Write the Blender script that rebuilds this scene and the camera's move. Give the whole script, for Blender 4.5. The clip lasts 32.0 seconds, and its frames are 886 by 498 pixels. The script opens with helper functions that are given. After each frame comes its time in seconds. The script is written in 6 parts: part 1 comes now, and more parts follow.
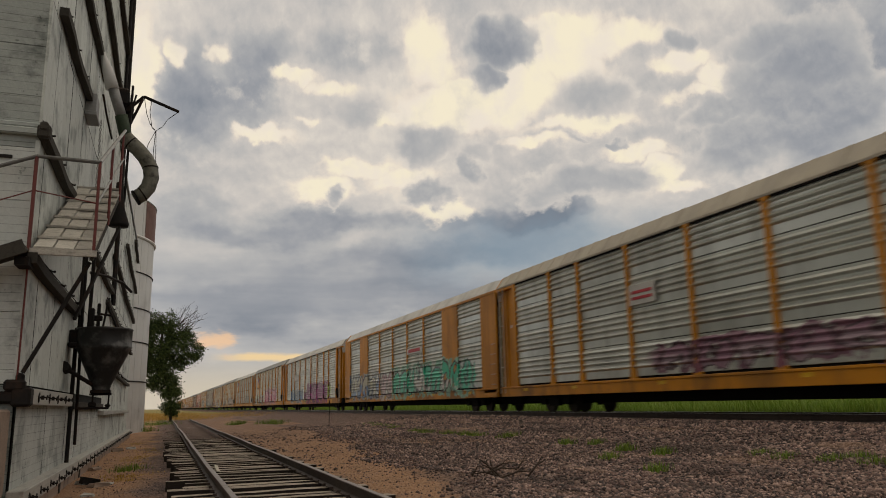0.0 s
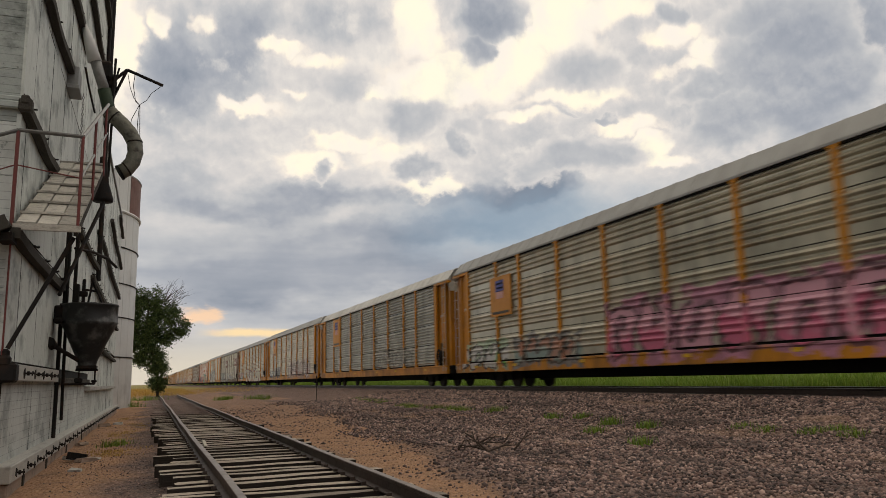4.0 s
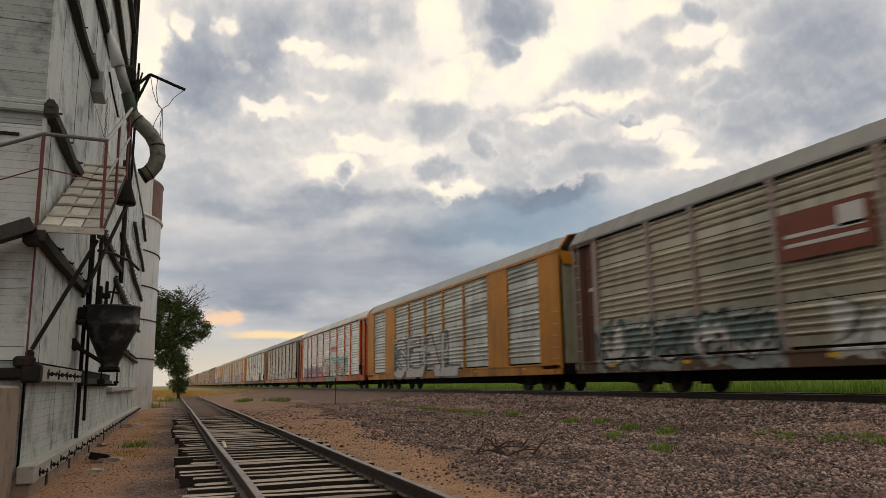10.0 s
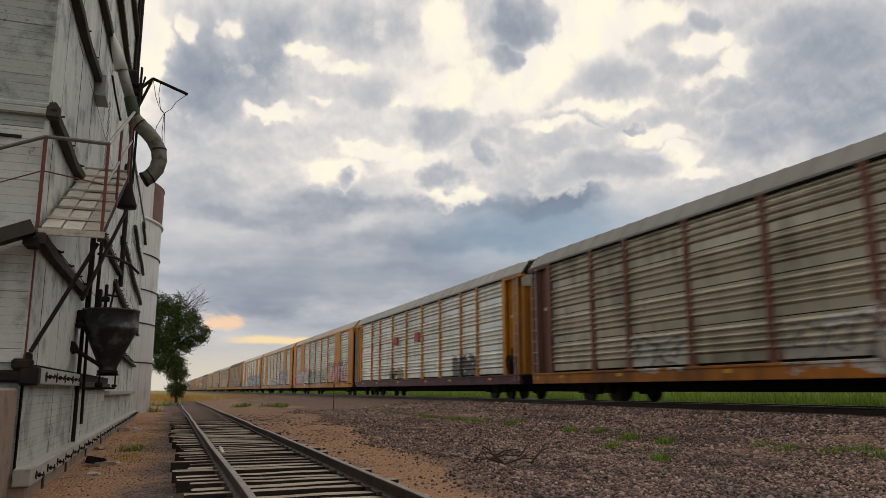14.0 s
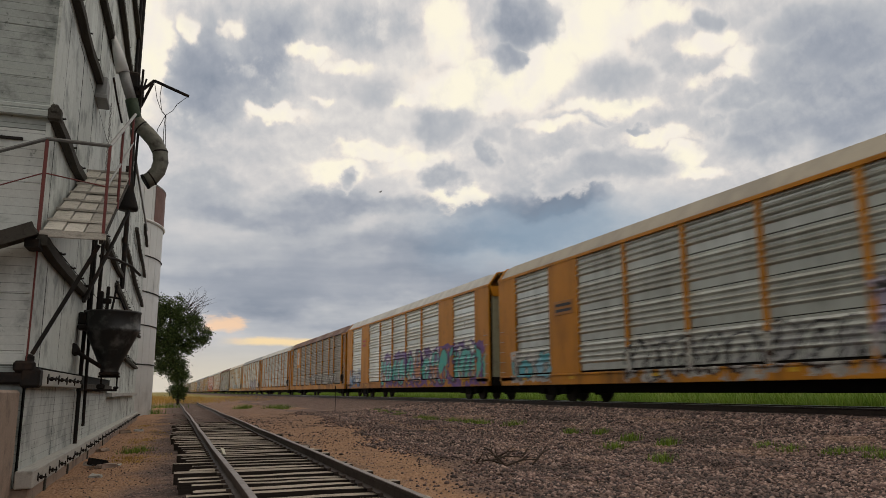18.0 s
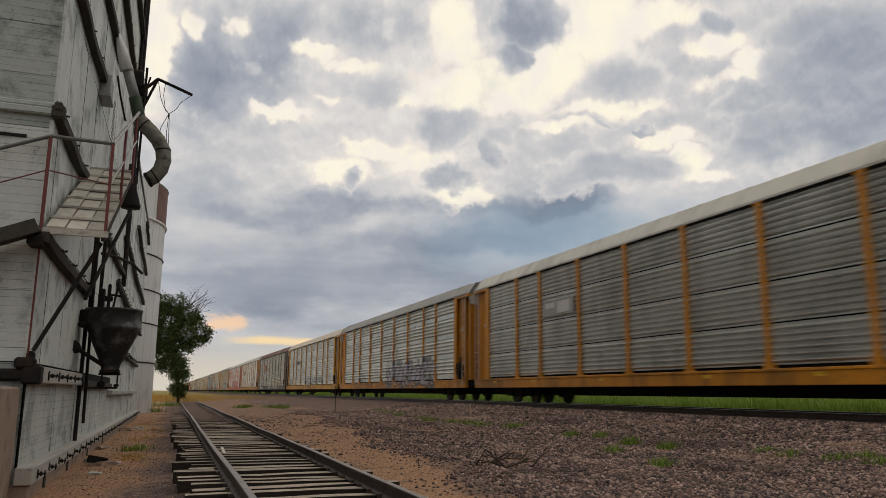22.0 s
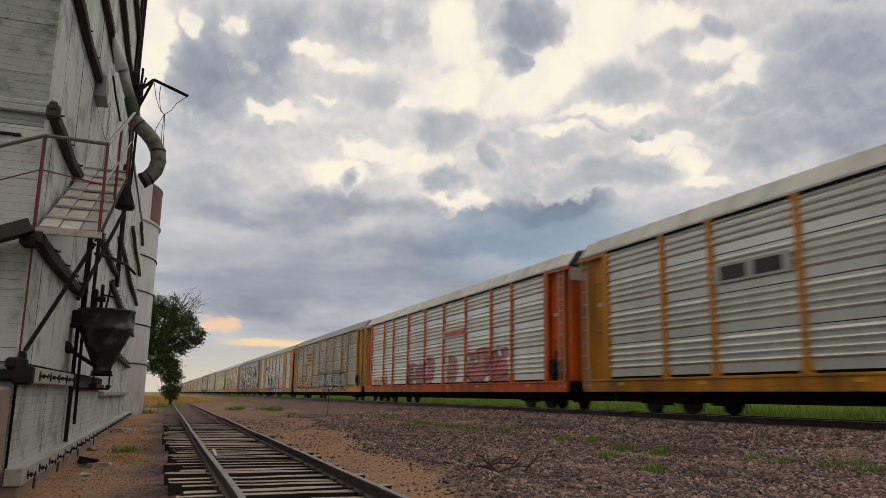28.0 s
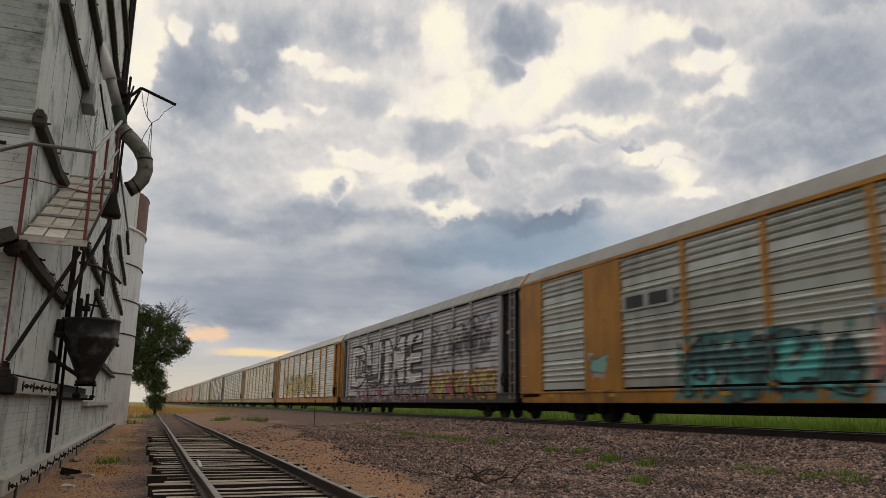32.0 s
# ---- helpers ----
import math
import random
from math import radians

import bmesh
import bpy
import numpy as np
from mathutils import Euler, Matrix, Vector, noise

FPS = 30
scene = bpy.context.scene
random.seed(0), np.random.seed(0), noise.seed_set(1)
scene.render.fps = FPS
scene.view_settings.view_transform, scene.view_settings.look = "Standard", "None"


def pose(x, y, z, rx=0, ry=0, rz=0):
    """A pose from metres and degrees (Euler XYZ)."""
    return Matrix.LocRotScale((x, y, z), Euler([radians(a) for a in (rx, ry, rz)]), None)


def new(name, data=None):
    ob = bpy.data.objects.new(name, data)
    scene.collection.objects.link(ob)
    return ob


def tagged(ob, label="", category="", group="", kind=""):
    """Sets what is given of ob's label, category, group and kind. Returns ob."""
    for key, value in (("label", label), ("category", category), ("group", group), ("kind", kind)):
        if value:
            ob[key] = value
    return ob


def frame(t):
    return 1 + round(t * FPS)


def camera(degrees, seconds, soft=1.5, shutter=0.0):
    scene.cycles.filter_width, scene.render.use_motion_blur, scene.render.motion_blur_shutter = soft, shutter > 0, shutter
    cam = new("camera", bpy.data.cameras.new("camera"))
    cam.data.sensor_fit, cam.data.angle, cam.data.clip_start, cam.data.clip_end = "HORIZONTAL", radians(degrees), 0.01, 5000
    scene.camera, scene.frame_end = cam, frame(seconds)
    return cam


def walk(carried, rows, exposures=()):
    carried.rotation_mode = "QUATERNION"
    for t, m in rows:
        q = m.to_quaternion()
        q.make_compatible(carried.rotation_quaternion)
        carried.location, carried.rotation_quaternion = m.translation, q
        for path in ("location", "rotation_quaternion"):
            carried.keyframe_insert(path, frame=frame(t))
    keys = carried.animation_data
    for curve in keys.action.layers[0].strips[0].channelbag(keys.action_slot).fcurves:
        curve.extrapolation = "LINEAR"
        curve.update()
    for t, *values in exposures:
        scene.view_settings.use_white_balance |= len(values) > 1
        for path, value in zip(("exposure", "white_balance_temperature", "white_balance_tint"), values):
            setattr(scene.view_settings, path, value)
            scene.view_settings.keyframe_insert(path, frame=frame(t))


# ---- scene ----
# ---------------------------------------------------------------- camera
cam = camera(60.66, 32.0, soft=0.8, shutter=0.36)
EYE = (0.0, 0.0, 0.95)
PATH = [
    (0, 101.563, 1.048, -20.354), (0.5, 100.476, 1.191, -21.158), (1, 100.136, 1.340, -21.476),
    (1.5, 100.188, 1.295, -21.699), (2, 100.206, 1.314, -21.677), (2.5, 100.068, 1.456, -21.784),
    (3, 99.814, 1.438, -21.765), (3.5, 99.748, 1.308, -21.458), (5.5, 99.654, 1.018, -21.232),
    (6, 99.705, 1.164, -21.323), (6.5, 99.707, 1.284, -21.352), (7, 99.755, 1.052, -20.762),
    (7.5, 99.952, 1.017, -20.505), (8, 100.002, 0.893, -20.368), (8.5, 99.987, 1.110, -20.185),
    (9, 100.017, 1.024, -20.057), (9.5, 100.054, 0.765, -19.919), (10, 100.006, 0.731, -19.935),
    (10.5, 99.961, 0.675, -20.101), (11, 99.986, 0.447, -20.250), (11.5, 100.047, 0.360, -20.498),
    (12, 100.070, 0.275, -20.549), (12.5, 100.175, 0.275, -20.565), (13, 100.267, 0.119, -20.264),
    (13.5, 100.393, 0.178, -20.073), (14, 100.556, 0.056, -20.047), (14.5, 100.652, 0.125, -19.933),
    (16.5, 100.659, 0.110, -20.187), (17, 100.645, 0.075, -20.151), (17.5, 100.662, -0.021, -20.092),
    (18, 100.657, 0.154, -19.930), (18.5, 100.759, 0.047, -19.840), (19, 100.815, -0.038, -19.716),
    (19.5, 100.783, -0.335, -19.688), (20, 100.751, -0.458, -19.631), (20.5, 100.768, -0.534, -19.684),
    (21, 100.831, -0.417, -19.728), (21.5, 100.820, -0.447, -19.813), (22, 100.748, -0.463, -19.916),
    (22.5, 100.770, -0.744, -19.946), (23, 100.729, -0.839, -20.006), (23.5, 100.695, -0.815, -20.052),
    (24, 100.663, -0.598, -20.224), (24.5, 100.679, -0.644, -20.379), (25, 100.771, -0.739, -20.472),
    (25.5, 100.863, -0.941, -20.468), (27.5, 100.973, -0.975, -20.401), (28, 101.038, -0.940, -20.431),
    (28.5, 101.118, -0.975, -20.439), (29, 101.222, -1.057, -20.408), (29.5, 101.308, -0.796, -20.446),
    (30, 101.354, -0.996, -20.590), (30.5, 101.405, -0.856, -20.965), (31, 101.467, -0.991, -21.219),
    (31.5, 101.647, -1.018, -21.290), (32, 101.835, -1.012, -21.385),
]
walk(cam, [(t, pose(*EYE, a, b, c)) for t, a, b, c in PATH], exposures=[(0.0, -0.22, 6900, 10), (1.0, -0.04, 6700, 10), (2.5, 0.05, 6650, 10), (9.0, 0.05, 6650, 10), (13.0, 0.02, 6500, 10), (17.0, -0.05, 6450, 10), (32.0, -0.06, 6450, 10)])

# ---------------------------------------------------------------- world and light
world = bpy.data.worlds.new("overcast_evening")
scene.world = world
world.use_nodes = True
wn = world.node_tree.nodes
sky_tex = wn.new("ShaderNodeTexSky")
sky_tex.sky_type, sky_tex.sun_disc = "NISHITA", False
sky_tex.sun_elevation, sky_tex.sun_rotation = radians(22), radians(22)
wn["Background"].inputs["Strength"].default_value = 0.1
world.node_tree.links.new(sky_tex.outputs[0], wn["Background"].inputs["Color"])


# ---------------------------------------------------------------- node helpers
class Net:
    """A small wrapper round a node tree."""

    def __init__(self, tree):
        self.tree = tree

    def add(self, kind, operation="", use_clamp=False):
        node = self.tree.nodes.new("ShaderNode" + kind)
        if operation:
            node.operation = operation
        if use_clamp:
            node.use_clamp = True
        return node

    def put(self, socket, value):
        if isinstance(value, bpy.types.NodeSocket):
            self.tree.links.new(value, socket)
        elif isinstance(value, (tuple, list)) and socket.type == "RGBA" and len(value) == 3:
            socket.default_value = (*value, 1)
        else:
            socket.default_value = value

    def math(self, op, a, b=0.0, c=0.0, clamp=False):
        node = self.add("Math", operation=op, use_clamp=clamp)
        for socket, value in zip(node.inputs, (a, b, c)):
            self.put(socket, value)
        return node.outputs[0]

    def vec(self, op, a, b=(0, 0, 0)):
        node = self.add("VectorMath", operation=op)
        self.put(node.inputs[0], a)
        if op == "SCALE":
            self.put(node.inputs["Scale"], b)
        else:
            self.put(node.inputs[1], b)
        return node.outputs["Value"] if op in ("LENGTH", "DOT_PRODUCT", "DISTANCE") else node.outputs[0]

    def mix(self, fac, a, b):
        node = self.add("Mix")
        node.data_type = "RGBA"
        self.put(node.inputs[0], fac)
        self.put(node.inputs[6], a)
        self.put(node.inputs[7], b)
        return node.outputs[2]

    def step(self, x, lo, hi, out0=0.0, out1=1.0):
        node = self.add("MapRange")
        node.interpolation_type = "SMOOTHSTEP"
        for socket, value in zip(node.inputs, (x, lo, hi, out0, out1)):
            self.put(socket, value)
        return node.outputs[0]

    def noise(self, vector, scale, detail=3.0, rough=0.55, colour=False):
        node = self.add("TexNoise")
        self.put(node.inputs["Vector"], vector)
        node.inputs["Scale"].default_value, node.inputs["Detail"].default_value, node.inputs["Roughness"].default_value = scale, detail, rough
        return node.outputs["Color" if colour else "Fac"]

    def xyz(self, vector):
        node = self.add("SeparateXYZ")
        self.put(node.inputs[0], vector)
        return node.outputs

    def join(self, x, y, z=0.0):
        node = self.add("CombineXYZ")
        for socket, value in zip(node.inputs, (x, y, z)):
            self.put(socket, value)
        return node.outputs[0]


def blank(name):
    m = bpy.data.materials.new(name)
    m.use_nodes = True
    net = Net(m.node_tree)
    return m, net, m.node_tree.nodes["Principled BSDF"]


def coords(net, which="Object"):
    return net.add("TexCoord").outputs[which]


def place(net):
    return net.add("NewGeometry").outputs["Position"]


def surface(name, colour, rough=0.7, metal=0.0, grain=30.0, spread=0.25, stain=1.2, stain_colour=None, stain_amount=0.5, bump=0.15, bump_scale=None, vary=0.0, stretch=(1, 1, 1)):
    """A worn surface: a base colour with fine grain, larger stains and relief."""
    m, net, p = blank(name)
    v = net.vec("MULTIPLY", coords(net), stretch)
    if vary:
        v = net.vec("ADD", v, net.vec("SCALE", (7, 3, 5), net.add("ObjectInfo").outputs["Random"]))
    fine = net.noise(v, grain, 4)
    large = net.noise(v, stain, 5, 0.6)
    c = net.mix(fine, tuple(x * (1 - spread) for x in colour), tuple(min(1, x * (1 + spread)) for x in colour))
    sc = stain_colour or tuple(x * 0.45 for x in colour)
    c = net.mix(net.math("MULTIPLY", net.step(large, 0.48, 0.72), stain_amount), c, sc)
    if vary:
        r = net.add("ObjectInfo").outputs["Random"]
        hsv = net.add("HueSaturation")
        net.put(hsv.inputs["Value"], net.math("MULTIPLY_ADD", r, 2 * vary, 1 - vary))
        net.put(hsv.inputs["Color"], c)
        c = hsv.outputs[0]
    net.put(p.inputs["Base Color"], c)
    net.put(p.inputs["Roughness"], net.math("MULTIPLY_ADD", large, 0.25, rough - 0.12, clamp=True))
    p.inputs["Metallic"].default_value = metal
    if bump:
        b = net.add("Bump")
        b.inputs["Strength"].default_value, b.inputs["Distance"].default_value = bump, 0.02
        net.put(b.inputs["Height"], net.noise(v, bump_scale or grain, 4))
        net.put(p.inputs["Normal"], b.outputs[0])
    return m


# ---------------------------------------------------------------- sky
def sky_material():
    """A broken cloud deck in three layers: a soft grey sheet, cream gaps torn in it, and firmer clouds drifting in front."""
    m = bpy.data.materials.new("cloudy_sky")
    m.use_nodes = True
    m.node_tree.nodes.remove(m.node_tree.nodes["Principled BSDF"])
    net = Net(m.node_tree)
    p = coords(net)
    x, y, z = net.xyz(p)
    flat = net.math("SQRT", net.math("ADD", net.math("MULTIPLY", x, x), net.math("MULTIPLY", y, y)))
    az = net.math("DEGREES", net.math("ARCTAN2", x, y))
    alt = net.math("DEGREES", net.math("ARCTAN2", z, flat))
    low = net.math("MAXIMUM", net.math("DIVIDE", z, net.math("MAXIMUM", flat, 1.0)), 0.0)
    inv = net.math("DIVIDE", 1.0, net.math("ADD", low, 0.22))
    dirx, diry = net.math("DIVIDE", x, net.math("MAXIMUM", flat, 1.0)), net.math("DIVIDE", y, net.math("MAXIMUM", flat, 1.0))
    deck = net.join(net.math("MULTIPLY", dirx, inv), net.math("MULTIPLY", diry, inv), 0.0)
    # towards the horizon the deck is seen edge on, so its texture is squeezed in height
    rise = net.math("MULTIPLY", net.math("LOGARITHM", net.math("ADD", net.math("MAXIMUM", alt, 0.0), 6.0), math.e), 26.0)
    wide = net.vec("SCALE", net.join(az, rise, 0.0), 0.1)
    q = net.mix(net.step(alt, 34.0, 60.0), wide, net.vec("SCALE", deck, 1.4))
    half = (0.5, 0.5, 0.5)
    bend = net.vec("SUBTRACT", net.noise(q, 2.2, 3, 0.5, colour=True), half)
    curl = net.vec("SUBTRACT", net.noise(q, 7.0, 4, 0.5, colour=True), half)
    spot = net.vec("ADD", net.join(az, alt, 0.0), net.vec("MULTIPLY", bend, (4.0, 2.4, 0)))
    spot = net.vec("ADD", spot, net.vec("MULTIPLY", curl, (2.2, 1.6, 0)))
    warped = net.vec("ADD", q, net.vec("SCALE", curl, 0.07))
    broad = net.math("SUBTRACT", net.noise(warped, 0.9, 4, 0.5), 0.5)
    lumps = net.math("SUBTRACT", net.noise(warped, 2.8, 8, 0.58), 0.5)
    above = net.math("SUBTRACT", net.noise(net.vec("ADD", warped, (0.015, 0.05, 0.0)), 2.8, 6, 0.54), 0.5)
    relief = net.math("SUBTRACT", lumps, above)

    def field(spots, lo=0.25, hi=1.45, joined="MAXIMUM"):
        total = None
        for a, e, ra, re, amount in spots:
            d = net.vec("LENGTH", net.vec("MULTIPLY", net.vec("SUBTRACT", spot, (a, e, 0)), (1 / ra, 1 / re, 0)))
            here = net.step(d, lo, hi, amount, 0.0)
            total = here if total is None else net.math(joined, total, here)
        return total
    soft = [(1.0, 23.1, 2.8, 4.8, .32), (6.8, 25.7, 2.7, 2.4, .30), (5.6, 22.8, 3.2, 1.8, .22), (11.1, 14.2, 4.8, 1.2, .36), (6.8, 12.7, 5.1, 1.0, .28), (1.5, 14.3, 2.8, 2.4, .18), (19.0, 14.1, 5.3, 1.0, .30), (27.4, 14.2, 5.2, 1.2, .30),
            (19.8, 11.7, 5.7, 1.3, .36), (27.3, 12.5, 5.2, 2.0, .34), (30.4, 14.3, 3.4, 1.0, .26), (13.7, 10.2, 8.7, 1.5, .26), (7.8, 7.3, 7.2, 2.0, .30), (18.9, 8.5, 6.5, 1.6, .26), (14.9, 27.4, 3.3, 1.6, .20), (51.0, 21.5, 6.5, 7.0, .34)]
    gaps = [(23.2, 22.6, 5.0, 2.0, 1), (28.3, 24.1, 2.7, 2.0, .9), (31.5, 26.3, 3.5, 2.2, .95), (36.0, 26.8, 3.8, 1.2, .8), (20.8, 27.1, 1.9, 2.8, .7), (11.9, 16.6, 2.3, 1.0, 1), (14.7, 18.3, 2.9, .7, .8), (18.1, 17.3, 2.7, .9, .75), (21.4, 14.8, 1.9, .9, .8),
            (38.6, 16.9, 1.5, 1.4, .95), (39.7, 15.5, 1.7, .6, .8), (37.1, 18.7, 2.9, .7, .7), (43.2, 22.9, 1.6, .8, .9), (40.7, 24.3, 2.4, .8, .7)]
    gaps2 = [(41.5, 22.0, 2.4, .5, .6), (10.2, 25.2, 2.0, .6, .8), (12.7, 24.3, 1.8, .6, .6), (6.6, 20.5, 2.2, .5, .8), (16.8, 22.0, 1.7, .6, .85), (-2.8, 23.8, 1.2, 4.1, 1), (3.5, 26.4, 1.0, .8, .6), (-0.4, 26.0, .8, .8, .6), (32.8, 21.0, 3.9, .6, .7),
             (28.9, 19.7, 2.2, .5, .6), (31.2, 27.9, 5.3, .9, .8), (10.9, 21.8, 1.3, .3, .5)]
    front = [(26.4, 27.6, 2.9, 2.0, 1), (25.1, 25.2, 1.7, 1.4, .9), (20.5, 15.9, 1.8, 1.1, .9), (12.6, 15.9, 1.1, .9, .8), (23.7, 17.9, 1.0, 1.4, .75), (33.1, 16.3, 4.8, 1.8, .85), (29.6, 15.6, 3.0, 1.9, .75), (35.7, 16.7, 1.9, 1.2, .7), (35.2, 19.2, 1.2, .4, .8),
             (32.0, 19.9, 1.2, .3, .6), (49.8, 20.6, 5.0, 6.1, 1), (43.0, 20.4, 2.9, 1.4, .9), (43.5, 17.5, 3.7, 2.3, .9), (41.1, 25.9, 1.8, .8, .8), (47.3, 24.5, 3.3, 2.2, .8)]
    front2 = [(34.4, 22.6, 4.2, 1.5, .6), (19.9, 19.9, 3.6, 1.4, .75), (14.5, 22.5, 2.7, 1.5, .6), (24.9, 19.2, 1.8, 1.0, .6), (46.2, 20.5, 3.2, 4.6, .95)]

    def ramp(value, stops):
        node = net.add("ValToRGB")
        net.put(node.inputs[0], value)
        el = node.color_ramp.elements
        el[0].position, el[0].color = stops[0][0], (*stops[0][1], 1)
        el[1].position, el[1].color = stops[-1][0], (*stops[-1][1], 1)
        for pos, col in stops[1:-1]:
            el.new(pos).color = (*col, 1)
        return node.outputs[0]
    GREYS = [(0.0, (0.95, 0.90, 0.83)), (0.16, (0.80, 0.78, 0.76)), (0.32, (0.655, 0.65, 0.665)), (0.5, (0.495, 0.52, 0.565)), (0.7, (0.36, 0.395, 0.465)), (1.0, (0.21, 0.255, 0.335))]
    # the soft sheet
    s = net.math("MULTIPLY_ADD", broad, 0.7, 0.34)
    s = net.math("MULTIPLY_ADD", lumps, net.step(alt, 8.0, 18.0, 0.06, 0.46), s)
    s = net.math("MULTIPLY_ADD", relief, net.step(alt, 8.0, 18.0, 0.05, 0.40), s)
    s = net.math("ADD", s, field(soft, joined="ADD"))
    open_sky = net.math("MAXIMUM", field(gaps, 0.2, 2.2), field(gaps2, 0.2, 2.2))
    s = net.math("MULTIPLY_ADD", open_sky, -0.17, s)
    bands = net.noise(net.vec("MULTIPLY", net.join(az, alt, 0.0), (0.045, 0.30, 1)), 1.6, 6, 0.5)
    low_down = net.step(alt, 15.0, 8.0)
    s = net.math("ADD", s, net.math("MULTIPLY", low_down, net.math("MULTIPLY_ADD", bands, 0.6, -0.14)))
    c = ramp(s, GREYS)
    # cream gaps with torn edges
    tear = net.math("MULTIPLY_ADD", lumps, 1.5, net.math("MULTIPLY", broad, 0.3))
    hole = net.math("SUBTRACT", net.math("MAXIMUM", field(gaps, 0.2, 1.6), field(gaps2, 0.2, 1.6)), tear)
    cream = net.mix(net.step(net.noise(warped, 3.0, 6, 0.55), 0.36, 0.62), (0.93, 0.885, 0.83), (1.0, 0.955, 0.80))
    hole = net.math("MINIMUM", net.math("ADD", hole, 0.05), net.math("MULTIPLY", open_sky, 1.3))
    c = net.mix(net.step(hole, 0.04, 0.48), c, net.mix(net.step(hole, 0.20, 0.62), (0.86, 0.80, 0.75), cream))
    # firmer clouds in front, paler along their upper edges
    cloud = net.math("SUBTRACT", net.math("MAXIMUM", field(front), field(front2)), net.math("MULTIPLY", tear, 1.05))
    cloud = net.math("SUBTRACT", cloud, net.step(net.xyz(spot)[1], 16.2, 12.2, 0.0, 0.75))
    depth = net.math("MULTIPLY_ADD", net.step(cloud, 0.2, 0.95), 0.33, 0.26)
    depth = net.math("MULTIPLY_ADD", relief, 0.7, depth)
    depth = net.math("MULTIPLY_ADD", lumps, 0.25, depth)
    heavy = net.vec("LENGTH", net.vec("MULTIPLY", net.vec("SUBTRACT", spot, (26.2, 27.0, 0)), (1 / 4.0, 1 / 4.0, 0)))
    depth = net.math("ADD", depth, net.step(heavy, 0.3, 1.0, 0.16, 0.0))
    depth = net.math("ADD", depth, net.step(az, 43.0, 50.0, 0.0, 0.10))
    c = net.mix(net.step(cloud, 0.08, 0.48), c, ramp(depth, GREYS))
    # blue showing low down, and the warm light along the horizon
    blue = net.math("MULTIPLY", net.step(net.math("ABSOLUTE", net.math("SUBTRACT", net.xyz(spot)[1], 11.6)), 0.6, 3.6, 1, 0), net.step(net.math("ABSOLUTE", net.math("SUBTRACT", net.xyz(spot)[0], 29.0)), 3, 14, 1, 0))
    c = net.mix(net.math("MULTIPLY", blue, 0.6), c, (0.25, 0.37, 0.50))
    glow = net.math("MULTIPLY", net.step(alt, 1.0, 4.6, 1, 0), net.step(net.math("ABSOLUTE", net.math("SUBTRACT", az, 5.0)), 6, 30, 1, 0.25))
    c = net.mix(net.math("MULTIPLY", glow, 0.8), c, (0.70, 0.64, 0.53))
    band = net.math("MULTIPLY", net.step(net.math("ABSOLUTE", net.math("SUBTRACT", net.math("MULTIPLY_ADD", net.xyz(curl)[1], 0.5, alt), 3.65)), 0.08, 0.40, 1, 0), net.step(net.math("ABSOLUTE", net.math("SUBTRACT", az, 8.6)), 2, 5.5, 1, 0))
    c = net.mix(net.math("MULTIPLY", band, 0.85), c, (1.0, 0.76, 0.42))
    warm = net.vec("LENGTH", net.vec("MULTIPLY", net.vec("SUBTRACT", spot, (3.9, 4.7, 0)), (1 / 1.5, 1 / 0.9, 0)))
    c = net.mix(net.step(net.math("ADD", warm, net.math("MULTIPLY", lumps, 1.4)), 0.3, 1.2, 0.8, 0), c, (0.98, 0.66, 0.42))
    up = net.step(alt, 27.0, 75.0, 1.0, 1.75)
    # the unseen sky overhead is tinted warm to warm the light on the scene
    c = net.mix(net.step(alt, 32.0, 60.0, 0.0, 0.7), c, (0.72, 0.64, 0.52))
    em = net.add("Emission")
    net.put(em.inputs["Color"], net.vec("MULTIPLY", c, (1.02, 0.995, 0.955)))
    net.put(em.inputs["Strength"], up)
    net.tree.links.new(em.outputs[0], m.node_tree.nodes["Material Output"].inputs["Surface"])
    return m


def sky_shell():
    bm = bmesh.new()
    bmesh.ops.create_uvsphere(bm, u_segments=64, v_segments=40, radius=1.0)
    bmesh.ops.delete(bm, geom=[v for v in bm.verts if v.co.z < -0.12], context="VERTS")
    bmesh.ops.reverse_faces(bm, faces=bm.faces)
    for v in bm.verts:
        v.co = Vector((v.co.x * 4200, v.co.y * 4200, v.co.z * 1100))
    for f in bm.faces:
        f.smooth = True
    me = bpy.data.meshes.new("sky_backdrop")
    bm.to_mesh(me)
    bm.free()
    me.materials.append(sky_material())
    return tagged(new("backdrop_sky", me), "broken grey clouds with cream gaps drifting over", "sky", kind="structure")


sky = sky_shell()

# ---------------------------------------------------------------- materials
YELLOW, ORANGE, BROWN, BLACK = (0.53, 0.215, 0.012), (0.60, 0.105, 0.008), (0.105, 0.032, 0.022), (0.018, 0.02, 0.024)
# running gear black, also used on pieces that stand in for shade
M_BLACK = surface("black_gear_and_shade", (0.009, 0.0085, 0.008), 0.75, grain=20, stain_colour=(0.03, 0.022, 0.016))
M_WHEEL = surface("worn_wheel_steel", (0.05, 0.042, 0.036), 0.6, 0.5, grain=30)
M_RAIL = surface("rusty_rail_steel", (0.06, 0.042, 0.034), 0.55, 0.5, grain=25, stain=6, stain_colour=(0.025, 0.02, 0.018))
M_RAILTOP = surface("polished_rail_head", (0.42, 0.42, 0.42), 0.32, 1.0, grain=40, bump=0.03)
M_RUSTTOP = surface("dull_rail_head", (0.20, 0.165, 0.14), 0.45, 0.7, grain=40, stain=5, bump=0.05)
